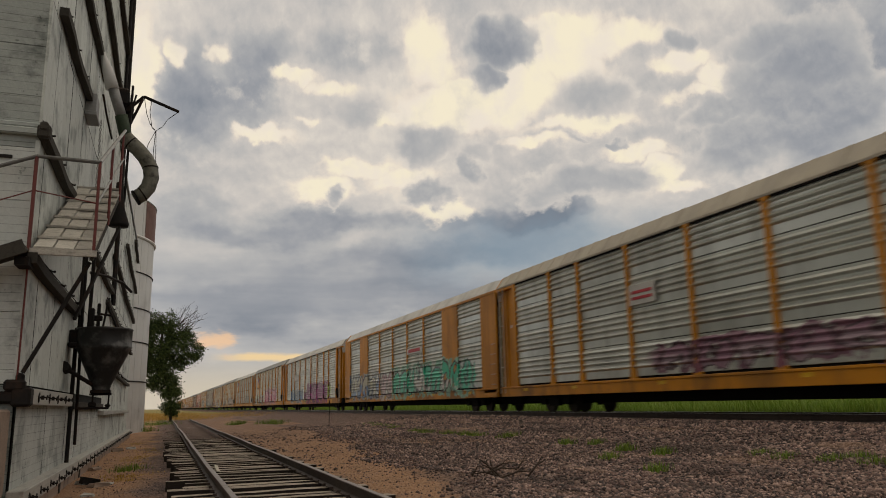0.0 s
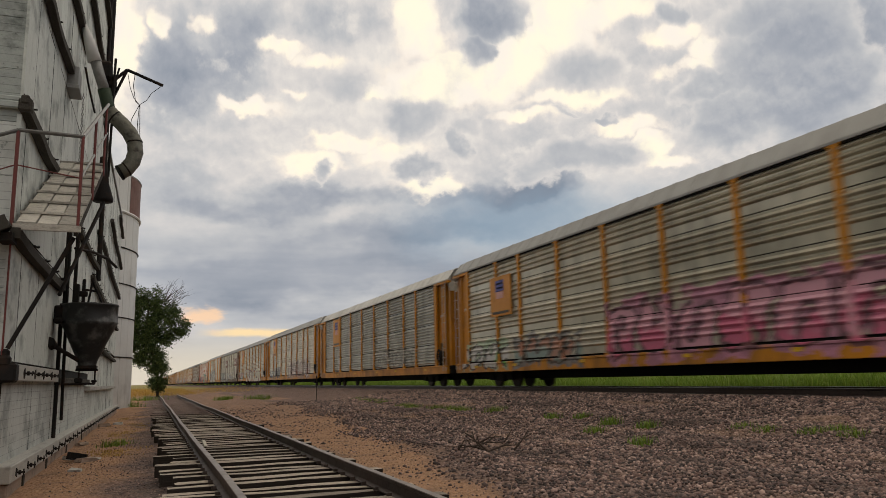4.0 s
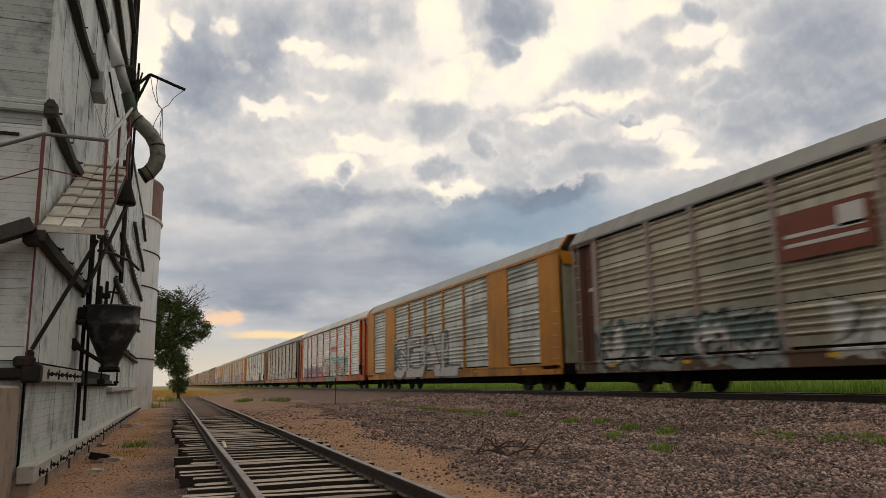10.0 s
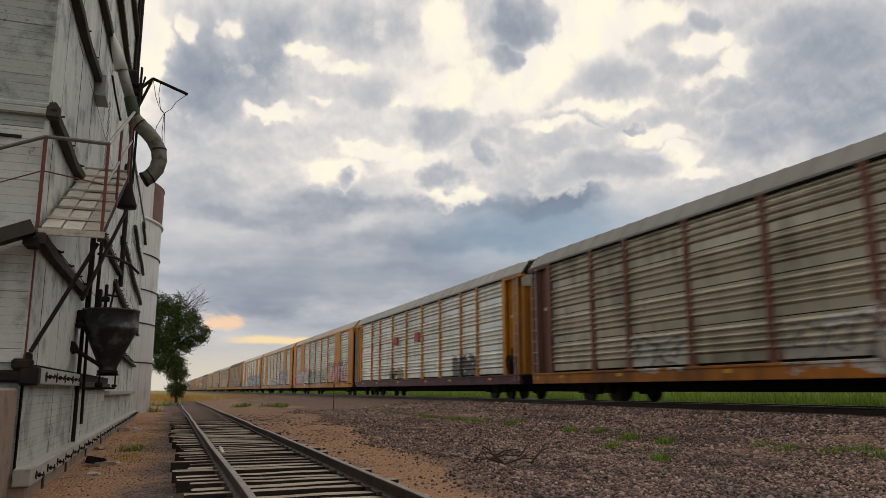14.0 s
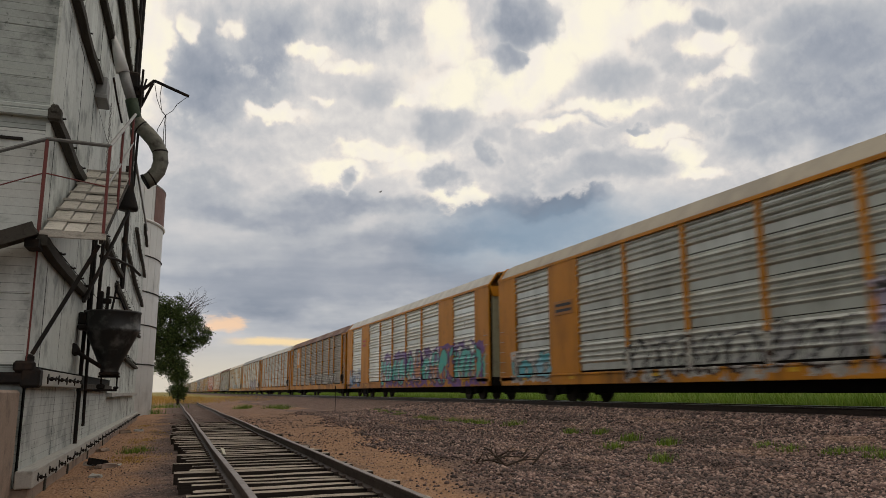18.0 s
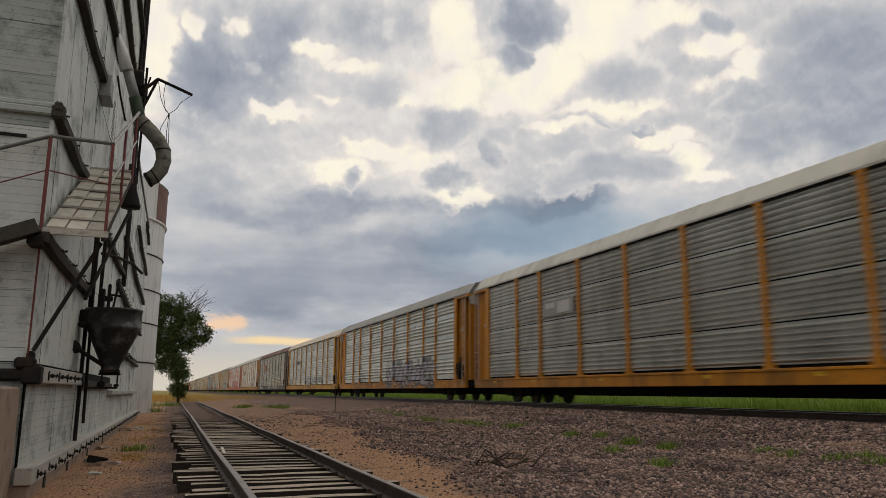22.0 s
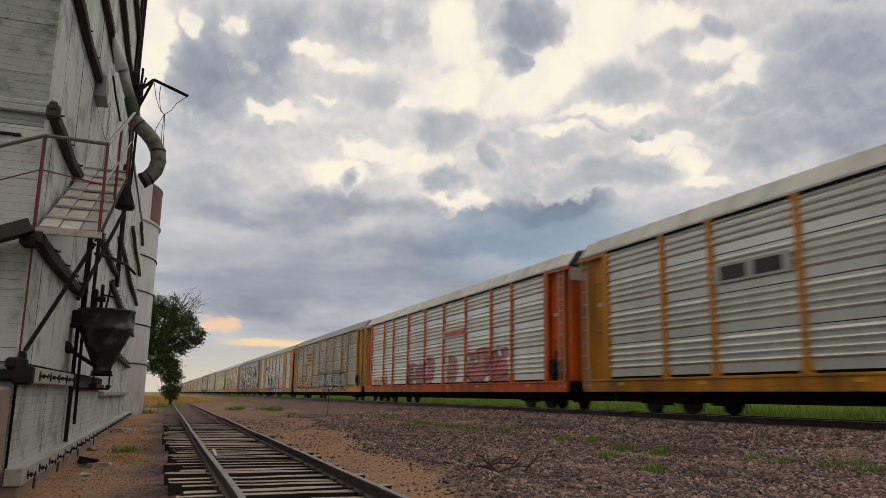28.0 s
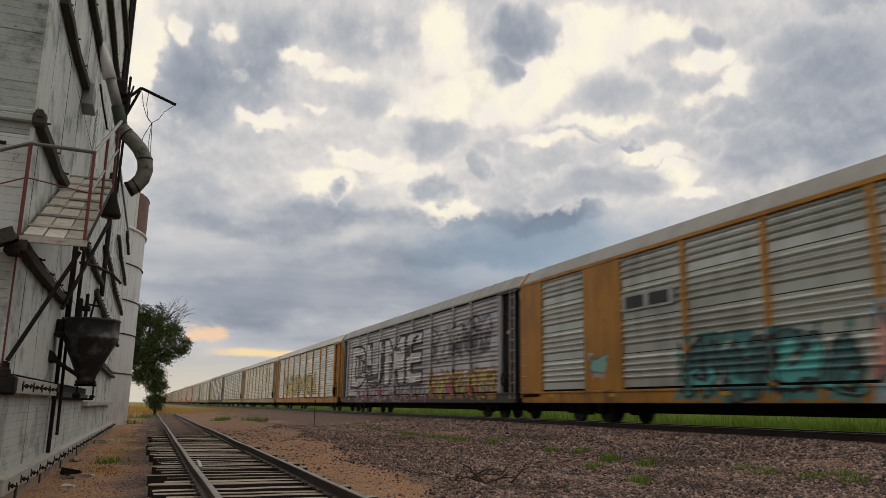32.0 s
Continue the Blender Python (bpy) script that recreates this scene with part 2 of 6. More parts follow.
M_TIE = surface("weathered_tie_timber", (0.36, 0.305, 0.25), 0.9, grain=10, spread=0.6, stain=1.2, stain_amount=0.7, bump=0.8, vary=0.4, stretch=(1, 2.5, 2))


def cladding(name, colour, dark, streak=(1.0, 2.2, 0.35), lines=0.0, vary=0.10):
    """Weathered sheet or board-marked render: patchy stains, runs, faint board lines and pock marks."""
    m, net, p = blank(name)
    obj = net.add("ObjectInfo").outputs["Random"]
    v = place(net)
    patch = net.noise(net.vec("MULTIPLY", v, (1, 1, 1.3)), 1.3, 6, 0.65)
    run = net.noise(net.vec("MULTIPLY", v, streak), 2.6, 6, 0.65)
    fine = net.noise(v, 24, 4, 0.7)
    c = net.mix(fine, tuple(x * 0.82 for x in colour), tuple(x * 1.16 for x in colour))
    c = net.mix(net.math("MULTIPLY", net.step(run, 0.50, 0.68), 0.45), c, tuple(x * 0.55 for x in colour))
    c = net.mix(net.math("MULTIPLY", net.step(patch, 0.49, 0.66), 0.8), c, dark)
    c = net.mix(net.math("MULTIPLY", net.step(net.noise(v, 9, 3), 0.66, 0.72), 0.6), c, tuple(x * 0.6 for x in dark))
    if lines:
        z = net.xyz(v)[2]
        saw = net.math("ABSOLUTE", net.math("SUBTRACT", net.math("FRACT", net.math("DIVIDE", z, lines)), 0.5))
        groove = net.step(saw, 0.44, 0.49)
        c = net.mix(net.math("MULTIPLY", groove, net.step(run, 0.35, 0.6, 0.15, 0.7)), c, tuple(x * 0.4 for x in dark))
    hsv = net.add("HueSaturation")
    net.put(hsv.inputs["Value"], net.math("MULTIPLY_ADD", obj, 2 * vary, 1 - vary))
    net.put(hsv.inputs["Color"], c)
    net.put(p.inputs["Base Color"], hsv.outputs[0])
    p.inputs["Roughness"].default_value = 0.75
    b = net.add("Bump")
    b.inputs["Strength"].default_value, b.inputs["Distance"].default_value = 0.25, 0.02
    net.put(b.inputs["Height"], net.math("ADD", fine, net.math("MULTIPLY", run, 0.8)))
    net.put(p.inputs["Normal"], b.outputs[0])
    return m


# creosoted tie sides, darkened further for the shade in the gaps between ties
M_TIESIDE = surface("shaded_creosoted_tie_side", (0.028, 0.022, 0.018), 0.95, grain=12, spread=0.4, bump=0.5)
M_SHEET = cladding("weathered_grey_cladding", (0.545, 0.575, 0.54), (0.20, 0.22, 0.205), vary=0.14)
M_LOWER = cladding("weathered_lower_cladding", (0.51, 0.535, 0.51), (0.22, 0.235, 0.225), lines=0.11)
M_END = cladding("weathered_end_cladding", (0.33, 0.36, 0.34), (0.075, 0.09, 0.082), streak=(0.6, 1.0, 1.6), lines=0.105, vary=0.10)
M_SEAM = surface("dark_seam_backing", (0.02, 0.02, 0.019), 0.9)
M_BEAM = surface("old_dark_timber", (0.06, 0.055, 0.047), 0.9, grain=18, spread=0.4, stain=2, bump=0.6, stretch=(8, 1, 8))
M_SILL = surface("grey_painted_sill", (0.40, 0.39, 0.36), 0.75, grain=18, spread=0.2, stain=1.5, bump=0.4, stretch=(6, 1, 6))
M_PLANK = surface("grey_bare_planks", (0.42, 0.395, 0.345), 0.9, grain=14, spread=0.4, stain=2.5, stain_amount=0.7, bump=0.6, vary=0.25, stretch=(3, 10, 6))
M_REDPIPE = surface("flaking_red_paint", (0.13, 0.021, 0.016), 0.6, grain=30, stain=5, stain_colour=(0.06, 0.03, 0.025))
M_IRON = surface("dark_rusted_iron", (0.02, 0.018, 0.017), 0.7, 0.4, grain=30, stain=4, stain_colour=(0.07, 0.04, 0.025))
M_IRONRAIL = surface("dull_grey_pipe_rail", (0.12, 0.12, 0.115), 0.55, 0.4, grain=25, stain=4, stain_colour=(0.05, 0.045, 0.04))
M_GALV = surface("dull_galvanised_steel", (0.25, 0.25, 0.24), 0.5, 0.5, grain=25, stain=3, stain_colour=(0.16, 0.14, 0.12))
M_CONC = surface("brown_stained_concrete", (0.30, 0.225, 0.175), 0.9, grain=30, spread=0.3, stain=1.6, stain_colour=(0.09, 0.07, 0.058), stain_amount=0.8, bump=0.5)
M_SILO = surface("pale_silo_sheet", (0.60, 0.60, 0.58), 0.55, 0.2, grain=12, spread=0.08, stain=0.5, stain_colour=(0.32, 0.31, 0.29), bump=0.05)
M_RUSTRED = surface("rust_red_roof_sheet", (0.17, 0.085, 0.07), 0.7, 0.2, grain=16, stain=2)
M_GREENPIPE = surface("chalky_green_spout_paint", (0.03, 0.05, 0.025), 0.6, 0.2, grain=20, stain=3)
M_BARK = surface("furrowed_bark", (0.06, 0.045, 0.035), 0.95, grain=12, bump=0.8, stretch=(4, 4, 1))


for dull in (M_BLACK, M_WHEEL, M_IRON, M_BEAM, M_TIESIDE, M_SEAM, M_BARK):
    dull.node_tree.nodes["Principled BSDF"].inputs["Specular IOR Level"].default_value = 0.15


# ---------------------------------------------------------------- builders
def mesh_of(name, bm, mats=(), smooth=False):
    for f in bm.faces:
        f.smooth = smooth
    me = bpy.data.meshes.new(name)
    bm.to_mesh(me)
    bm.free()
    for m in mats:
        me.materials.append(m)
    return me


def part(name, bm, material, parent, label="", smooth=False):
    """One mesh object under a thing or a part. bm may be a bmesh or a ready mesh that several parts share."""
    if isinstance(bm, bpy.types.Mesh):
        ob = new(name, bm)
        if not bm.materials:
            bm.materials.append(None)
        ob.material_slots[0].link = "OBJECT"
        ob.material_slots[0].material = material
    else:
        ob = new(name, mesh_of(name, bm, [material], smooth))
    ob.parent = parent
    return tagged(ob, label)


def empty(name, m=None):
    ob = new(name)
    ob.empty_display_size = 0.2
    if m is not None:
        ob.matrix_basis = m
    return ob


def box(bm, x0, x1, y0, y1, z0, z1, bevel=0.0):
    r = bmesh.ops.create_cube(bm, size=1.0, matrix=Matrix.LocRotScale(((x0 + x1) / 2, (y0 + y1) / 2, (z0 + z1) / 2), None, (abs(x1 - x0), abs(y1 - y0), abs(z1 - z0))))
    if bevel:
        edges = {e for v in r["verts"] for e in v.link_edges}
        bmesh.ops.bevel(bm, geom=list(edges), offset=bevel, segments=1, affect="EDGES")
    return bm


def boxes(*rows, bevel=0.0):
    bm = bmesh.new()
    for r in rows:
        box(bm, *r, bevel=bevel)
    return bm


def rod(bm, a, b, r, n=8, r2=None):
    a, b = Vector(a), Vector(b)
    d = b - a
    m = Matrix.Translation((a + b) / 2) @ d.to_track_quat("Z", "Y").to_matrix().to_4x4()
    bmesh.ops.create_cone(bm, cap_ends=True, segments=n, radius1=r, radius2=r if r2 is None else r2, depth=d.length, matrix=m)
    return bm


def rods(*rows, n=8):
    bm = bmesh.new()
    for a, b, r in rows:
        rod(bm, a, b, r, n)
    return bm


def beam(bm, a, b, w, h):
    a, b = Vector(a), Vector(b)
    d = b - a
    m = Matrix.Translation((a + b) / 2) @ d.to_track_quat("Y", "Z").to_matrix().to_4x4() @ Matrix.Diagonal((w, d.length, h, 1))
    bmesh.ops.create_cube(bm, size=1.0, matrix=m)
    return bm


def prism(bm, outline, y0, y1, axis="y"):
    """An outline of (x, z) drawn out along y."""
    lo = [bm.verts.new((x, y0, z)) for x, z in outline]
    hi = [bm.verts.new((x, y1, z)) for x, z in outline]
    n = len(outline)
    for i in range(n):
        bm.faces.new((lo[i], lo[(i + 1) % n], hi[(i + 1) % n], hi[i]))
    bm.faces.new(lo[::-1])
    bm.faces.new(hi)
    bmesh.ops.recalc_face_normals(bm, faces=bm.faces)
    return bm


def tube(bm, pts, r, n=10, closed=False):
    pts = [Vector(p) for p in pts]
    rings, q = [], None
    for i, p in enumerate(pts):
        d = (pts[min(i + 1, len(pts) - 1)] - pts[max(i - 1, 0)]).normalized()
        q = d.to_track_quat("Z", "Y") if q is None else (q @ Vector((0, 0, 1))).rotation_difference(d) @ q
        rr = r[i] if isinstance(r, (list, tuple)) else r
        rings.append([bm.verts.new(p + q @ Vector((rr * math.cos(2 * math.pi * k / n), rr * math.sin(2 * math.pi * k / n), 0))) for k in range(n)])
    for a, b in zip(rings, rings[1:]):
        for k in range(n):
            bm.faces.new((a[k], a[(k + 1) % n], b[(k + 1) % n], b[k]))
    if not closed:
        bm.faces.new(rings[0][::-1])
        bm.faces.new(rings[-1])
    bmesh.ops.recalc_face_normals(bm, faces=bm.faces)
    return bm


# ---------------------------------------------------------------- ground
def ground_height(x, y):
    """The lie of the land across the tracks."""
    xs = [-9, -2.2, -1.2, 0.3, 1.0, 2.4, 3.4, 5.0, 9.0, 12.2, 12.9, 17.1, 18.6, 21.0, 30.0]
    zs = [-0.30, -0.36, -0.33, -0.30, -0.30, -0.29, -0.25, -0.14, 0.0, 0.33, 0.40, 0.40, 0.15, 0.10, 0.15]
    h = np.interp(x - 0.0095 * np.clip(y, 0, 60), xs, zs)
    far = np.clip((y - 60) / 60, 0, 1)
    flat = np.where(np.abs(x - 15) < 3.2, h, np.where(x < 12, np.maximum(h, 0.12 + 0 * x), h))
    return h * (1 - far) + flat * far


def gravel_edge(y):
    return np.minimum(2.8 + 0.11 * y, 6.3) + 0.22 * np.sin(y * 0.55 + 2.2) + 0.14 * np.sin(y * 1.7 + 1.0)


def bare_patch(x, y):
    """Above nought where wheels have worn the gravel down to the sand."""
    return np.sin(1.3 * x + 0.21 * y) + 0.7 * np.sin(2.9 * x - 0.33 * y + 1.7) + 0.6 * np.sin(0.5 * x + 0.47 * y + 0.6) - 0.75


def unevenness(x, y):
    a = noise.noise((x * 0.6, y * 0.35, 3.0)) * 0.055 + noise.noise((x * 2.1, y * 1.8, 8.0)) * 0.03
    if 11.8 < x < 18.2 or 0.2 < x < 2.9:
        return a * 0.35
    # a low bank where the gravel ends, and shallow ruts along the track
    bank = 0.085 * math.exp(-((x - gravel_edge(y) - 0.35) / 0.32) ** 2) * (0.6 + noise.noise((x, y * 0.5, 1.0)))
    ruts = 0.028 * math.sin(x * 3.4 + 0.6 * math.sin(y * 0.21)) * (1.0 if 4.6 < x < 9.5 else 0.0)
    return a + bank + ruts


def ground_material():
    m, net, p = blank("trackside_ground")
    v = place(net)
    x, y, z = net.xyz(v)
    wob = net.math("SUBTRACT", net.noise(v, 0.35, 5, 0.6), 0.5)
    xs = net.math("ADD", net.math("SUBTRACT", x, net.math("MULTIPLY", y, 0.0095)), net.math("MULTIPLY", wob, 2.6))
    n1, n2, n3 = net.noise(v, 55, 3), net.noise(v, 2.2, 6, 0.65), net.noise(v, 14, 5, 0.7)
    pebble = net.add("TexVoronoi")
    net.put(pebble.inputs["Vector"], v)
    pebble.inputs["Scale"].default_value = 19
    sand = net.mix(n1, (0.28, 0.15, 0.078), (0.54, 0.315, 0.18))
    sand = net.mix(net.step(n2, 0.5, 0.75), sand, (0.17, 0.105, 0.065))
    sand = net.mix(net.step(n3, 0.58, 0.68, 0, 0.6), sand, (0.09, 0.06, 0.045))
    tone = net.mix(net.xyz(pebble.outputs["Color"])[0], (0.022, 0.016, 0.014), (0.36, 0.232, 0.185))
    small = net.add("TexVoronoi")
    net.put(small.inputs["Vector"], v)
    small.inputs["Scale"].default_value = 44
    tone = net.mix(0.4, tone, net.mix(net.xyz(small.outputs["Color"])[1], (0.022, 0.016, 0.016), (0.30, 0.19, 0.15)))
    gravel = net.mix(net.math("MULTIPLY", net.step(n3, 0.5, 0.8), 0.5), tone, (0.075, 0.052, 0.042))
    gravel = net.mix(net.math("MULTIPLY", net.step(n2, 0.52, 0.7), 0.25), gravel, (0.14, 0.085, 0.058))
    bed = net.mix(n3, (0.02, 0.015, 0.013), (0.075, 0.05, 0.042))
    sandy = net.math("ADD", net.math("MULTIPLY", net.step(xs, 2.5, 2.95), net.math("MULTIPLY", net.step(net.math("SUBTRACT", xs, net.math("MINIMUM", net.math("MULTIPLY_ADD", y, 0.11, 2.75), 6.1)), -0.3, 0.35, 1, 0), net.step(y, 14.0, 40.0, 1.0, 0.40))), net.math("MULTIPLY", net.step(xs, -3.4, -2.8), net.step(xs, -0.75, -0.1, 1, 0)))
    rows = [net.math("MULTIPLY", net.math("SINE", net.math("ADD", net.math("MULTIPLY", x, a), net.math("MULTIPLY_ADD", y, b, d))), w) for a, b, d, w in ((1.3, 0.21, 0.0, 1.0), (2.9, -0.33, 1.7, 0.7), (0.5, 0.47, 0.6, 0.6))]
    bare = net.math("ADD", net.math("ADD", rows[0], rows[1]), net.math("ADD", rows[2], net.math("MULTIPLY_ADD", n2, 1.6, -1.55)))
    bare = net.math("MULTIPLY", net.step(bare, -0.2, 0.5, 0.0, 0.55), net.math("MULTIPLY", net.step(x, 8.8, 8.0), net.math("MULTIPLY", net.step(y, 10.0, 12.5), net.step(x, 3.0, 3.6))))
    sandy = net.math("MAXIMUM", sandy, bare)
    c = net.mix(sandy, gravel, sand)
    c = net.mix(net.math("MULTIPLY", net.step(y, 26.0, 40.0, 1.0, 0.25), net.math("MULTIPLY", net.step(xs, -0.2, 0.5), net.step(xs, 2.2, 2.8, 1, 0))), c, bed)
    green = net.mix(net.noise(v, 3.0, 5), (0.05, 0.10, 0.02), (0.16, 0.20, 0.05))
    dry = net.mix(net.noise(v, 0.4, 5), green, (0.42, 0.28, 0.09))
    farther = net.math("MAXIMUM", net.step(net.math("ADD", y, net.math("MULTIPLY", wob, 30)), 96, 135), net.step(x, 17.6, 18.8))
    farther = net.math("MAXIMUM", farther, net.step(x, -7, -10))
    ballast = net.math("MULTIPLY", net.step(x, 10.5, 12.0), net.step(x, 18.6, 17.6))
    farther = net.math("MULTIPLY", farther, net.math("SUBTRACT", 1.0, ballast))
    c = net.mix(farther, c, dry)
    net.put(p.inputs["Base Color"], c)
    p.inputs["Roughness"].default_value = 0.95
    b = net.add("Bump")
    b.inputs["Strength"].default_value, b.inputs["Distance"].default_value = 1.0, 0.06
    net.put(b.inputs["Height"], net.math("ADD", net.math("MULTIPLY", pebble.outputs["Distance"], -1.2), n3))
    net.put(p.inputs["Normal"], b.outputs[0])
    return m


def build_ground():
    xs = np.concatenate([[-4300, -1500, -500, -150, -60, -25, -12], np.arange(-8, 22.01, 0.22), [25, 30, 45, 80, 200, 600, 1600, 4300]])
    ys = np.concatenate([[-4300, -800, -150, -40, -15, -5], np.arange(0, 45, 0.3), np.arange(45, 130, 2.5), [140, 170, 220, 320, 500, 900, 2000, 4300]])
    gx, gy = np.meshgrid(xs, ys, indexing="ij")
    gz = ground_height(gx, gy)
    rough = np.zeros_like(gz)
    for i in range(len(xs)):
        if not -9 < xs[i] < 23:
            continue
        for j in range(len(ys)):
            if -6 < ys[j] < 132:
                rough[i, j] = unevenness(xs[i], ys[j])
    gz = gz + rough
    ni, nj = gx.shape
    verts = np.stack([gx, gy, gz], -1).reshape(-1, 3).tolist()
    faces = [(i * nj + j, (i + 1) * nj + j, (i + 1) * nj + j + 1, i * nj + j + 1) for i in range(ni - 1) for j in range(nj - 1)]
    me = bpy.data.meshes.new("ground")
    me.from_pydata(verts, [], faces)
    me.materials.append(ground_material())
    for poly in me.polygons:
        poly.use_smooth = True
    return tagged(new("ground", me), "sandy and gravelly trackside ground with sparse weeds", "ground", kind="structure")


build_ground()


def pile(name, templates, kinds, at, size, turn, material, label, category):
    """Many loose small pieces in one mesh: kinds picks a template for each place."""
    vs, fs, base = [], [], 0
    for k, (tv, tf) in enumerate(templates):
        pick = np.nonzero(kinds == k)[0]
        c, q = np.cos(turn[pick])[:, None], np.sin(turn[pick])[:, None]
        a = tv[None, :, :] * size[pick][:, None, None]
        v = np.stack([a[..., 0] * c - a[..., 1] * q, a[..., 0] * q + a[..., 1] * c, a[..., 2]], -1) + at[pick][:, None, :]
        f = np.array(tf)[None] + (np.arange(len(pick)) * len(tv))[:, None, None] + base
        vs.append(v.reshape(-1, 3))
        fs.append(f.reshape(-1, 3))
        base += len(pick) * len(tv)
    me = bpy.data.meshes.new(name)
    vs, fs = np.concatenate(vs), np.concatenate(fs)
    me.vertices.add(len(vs))
    me.vertices.foreach_set("co", vs.astype(np.float32).ravel())
    me.loops.add(fs.size)
    me.loops.foreach_set("vertex_index", fs.astype(np.int32).ravel())
    me.polygons.add(len(fs))
    me.polygons.foreach_set("loop_start", np.arange(0, fs.size, 3, dtype=np.int32))
    me.update(calc_edges=True)
    me.materials.append(material)
    return tagged(new(name, me), label, category, kind="stuff")


def stone_templates(count=6):
    rng = np.random.RandomState(5)
    out = []
    for _ in range(count):
        bm = bmesh.new()
        if len(out) < 3:
            bmesh.ops.create_icosphere(bm, subdivisions=1, radius=0.5)
        else:
            for x, y, z in ((0.5, 0, 0), (-0.5, 0, 0), (0, 0.5, 0), (0, -0.5, 0), (0, 0, 0.5), (0, 0, -0.5)):
                bm.verts.new((x, y, z))
            bmesh.ops.convex_hull(bm, input=bm.verts)
        v = np.array([list(q.co) for q in bm.verts])
        bm.verts.index_update()
        f = [tuple(q.index for q in face.verts) for face in bm.faces]
        bm.free()
        v = v * (0.62 + 0.6 * rng.rand(len(v), 1)) * np.array([1.0, 0.75, 0.6])
        out.append((v, f))
    return out


def stone_material():
    m, net, p = blank("mixed_ballast_stone")
    r = net.add("NewGeometry").outputs["Random Per Island"]
    ramp = net.add("ValToRGB")
    net.put(ramp.inputs[0], r)
    el = ramp.color_ramp.elements
    el[0].color, el[1].color = (0.026, 0.020, 0.02, 1), (0.58, 0.41, 0.34, 1)
    for pos, col in ((0.3, (0.088, 0.064, 0.060)), (0.55, (0.215, 0.132, 0.112)), (0.8, (0.32, 0.215, 0.18))):
        el.new(pos).color = (*col, 1)
    c = net.mix(net.math("MULTIPLY", net.noise(place(net), 60, 3), 0.5), ramp.outputs[0], (0.04, 0.03, 0.026))
    worn = net.noise(net.vec("MULTIPLY", place(net), (1.0, 0.30, 1.0)), 0.9, 4, 0.6)
    c = net.mix(net.step(worn, 0.50, 0.66, 0.0, 0.62), c, (0.052, 0.037, 0.033))
    c = net.mix(net.step(worn, 0.44, 0.30, 0.0, 0.5), c, (0.33, 0.21, 0.14))
    net.put(p.inputs["Base Color"], c)
    p.inputs["Roughness"].default_value = 0.9
    return m


M_STONE = stone_material()
STONES = stone_templates()


def build_stones():
    rng = np.random.RandomState(11)
    n = 150000
    y = 4.5 + 34 * rng.rand(n) ** 1.5
    x = rng.uniform(3.2, 13.3, n)
    edge = gravel_edge(y)
    keep = (x < 1.32 * y + 0.4) & ((x > edge + rng.uniform(-0.35, 0.45, n)) | (rng.rand(n) < 0.035))
    bare = (bare_patch(x, y) > rng.uniform(-0.5, 0.5, n)) & (x < 8.4) & (y > 11)
    keep &= ~bare | (rng.rand(n) < 0.3)
    x, y = x[keep], y[keep]
    n = len(x)
    size = rng.uniform(0.028, 0.072, n) * np.where(x > 9.5, 1.25, 1.0) * (0.75 + y / 40) * np.where(rng.rand(n) < 0.06, 1.6, 1.0)
    z = ground_height(x, y) + size * 0.14 + np.array([unevenness(a, b) for a, b in zip(x.tolist(), y.tolist())])
    pile("ballast_stones", STONES, rng.randint(0, 3, n) + np.where(y > 11, 3, 0), np.stack([x, y, z], 1), size, rng.uniform(0, 6.28, n), M_STONE, "loose pinkish grey ballast stones beside the main track", "gravel")
    n = 9000
    y = 3.5 + 36 * rng.rand(n) ** 1.6
    x = np.choose(rng.randint(0, 3, n), [rng.uniform(-1.2, 0.5, n), rng.uniform(2.5, 4.8, n), rng.uniform(0.6, 2.5, n)])
    size = rng.uniform(0.012, 0.04, n)
    z = ground_height(x, y) + size * 0.18 + np.array([unevenness(a, b) for a, b in zip(x.tolist(), y.tolist())])
    pile("scattered_pebbles", STONES, rng.randint(0, 6, n), np.stack([x, y, z], 1), size, rng.uniform(0, 6.28, n), M_STONE, "scattered pebbles on bare sand along the siding", "gravel")


build_stones()


# ---------------------------------------------------------------- tracks
def rail_outline(h=0.17):
    half = [(0.068, 0), (0.068, 0.012), (0.012, 0.03), (0.010, h - 0.045), (0.036, h - 0.03), (0.036, h - 0.006)]
    return [(x, z) for x, z in half] + [(-x, z) for x, z in half[::-1]]


def rail(name, parent, x, y0, y1, ztop, h, top_mat, kinks=()):
    """A rail with its own worn head; kinks shift it sideways and down, as on a neglected siding."""
    ys = np.arange(y0, y1, 1.0 if y1 - y0 < 200 else 20.0)
    for nm, outline, mat in (("rail", rail_outline(h), M_RAIL), ("rail_head", [(0.034, h - 0.008), (0.034, h), (-0.034, h), (-0.034, h - 0.008)], top_mat)):
        bm = bmesh.new()
        rings = []
        for y in ys:
            dx, dz = ((0.004 + 0.0003 * y) * math.sin(y * 0.27 + x) + 0.006 * math.sin(y * 0.83), 0.006 * math.sin(y * 0.43 + 2 * x) + 0.003 * math.sin(y * 1.1)) if kinks else (0, 0)
            rings.append([bm.verts.new((x + dx + a, y, ztop - h + dz + b + (0.002 if nm == "rail_head" else 0))) for a, b in outline])
        for a, b in zip(rings, rings[1:]):
            n = len(outline)
            for k in range(n):
                bm.faces.new((a[k], a[(k + 1) % n], b[(k + 1) % n], b[k]))
        bmesh.ops.recalc_face_normals(bm, faces=bm.faces)
        part(nm, bm, mat, parent)


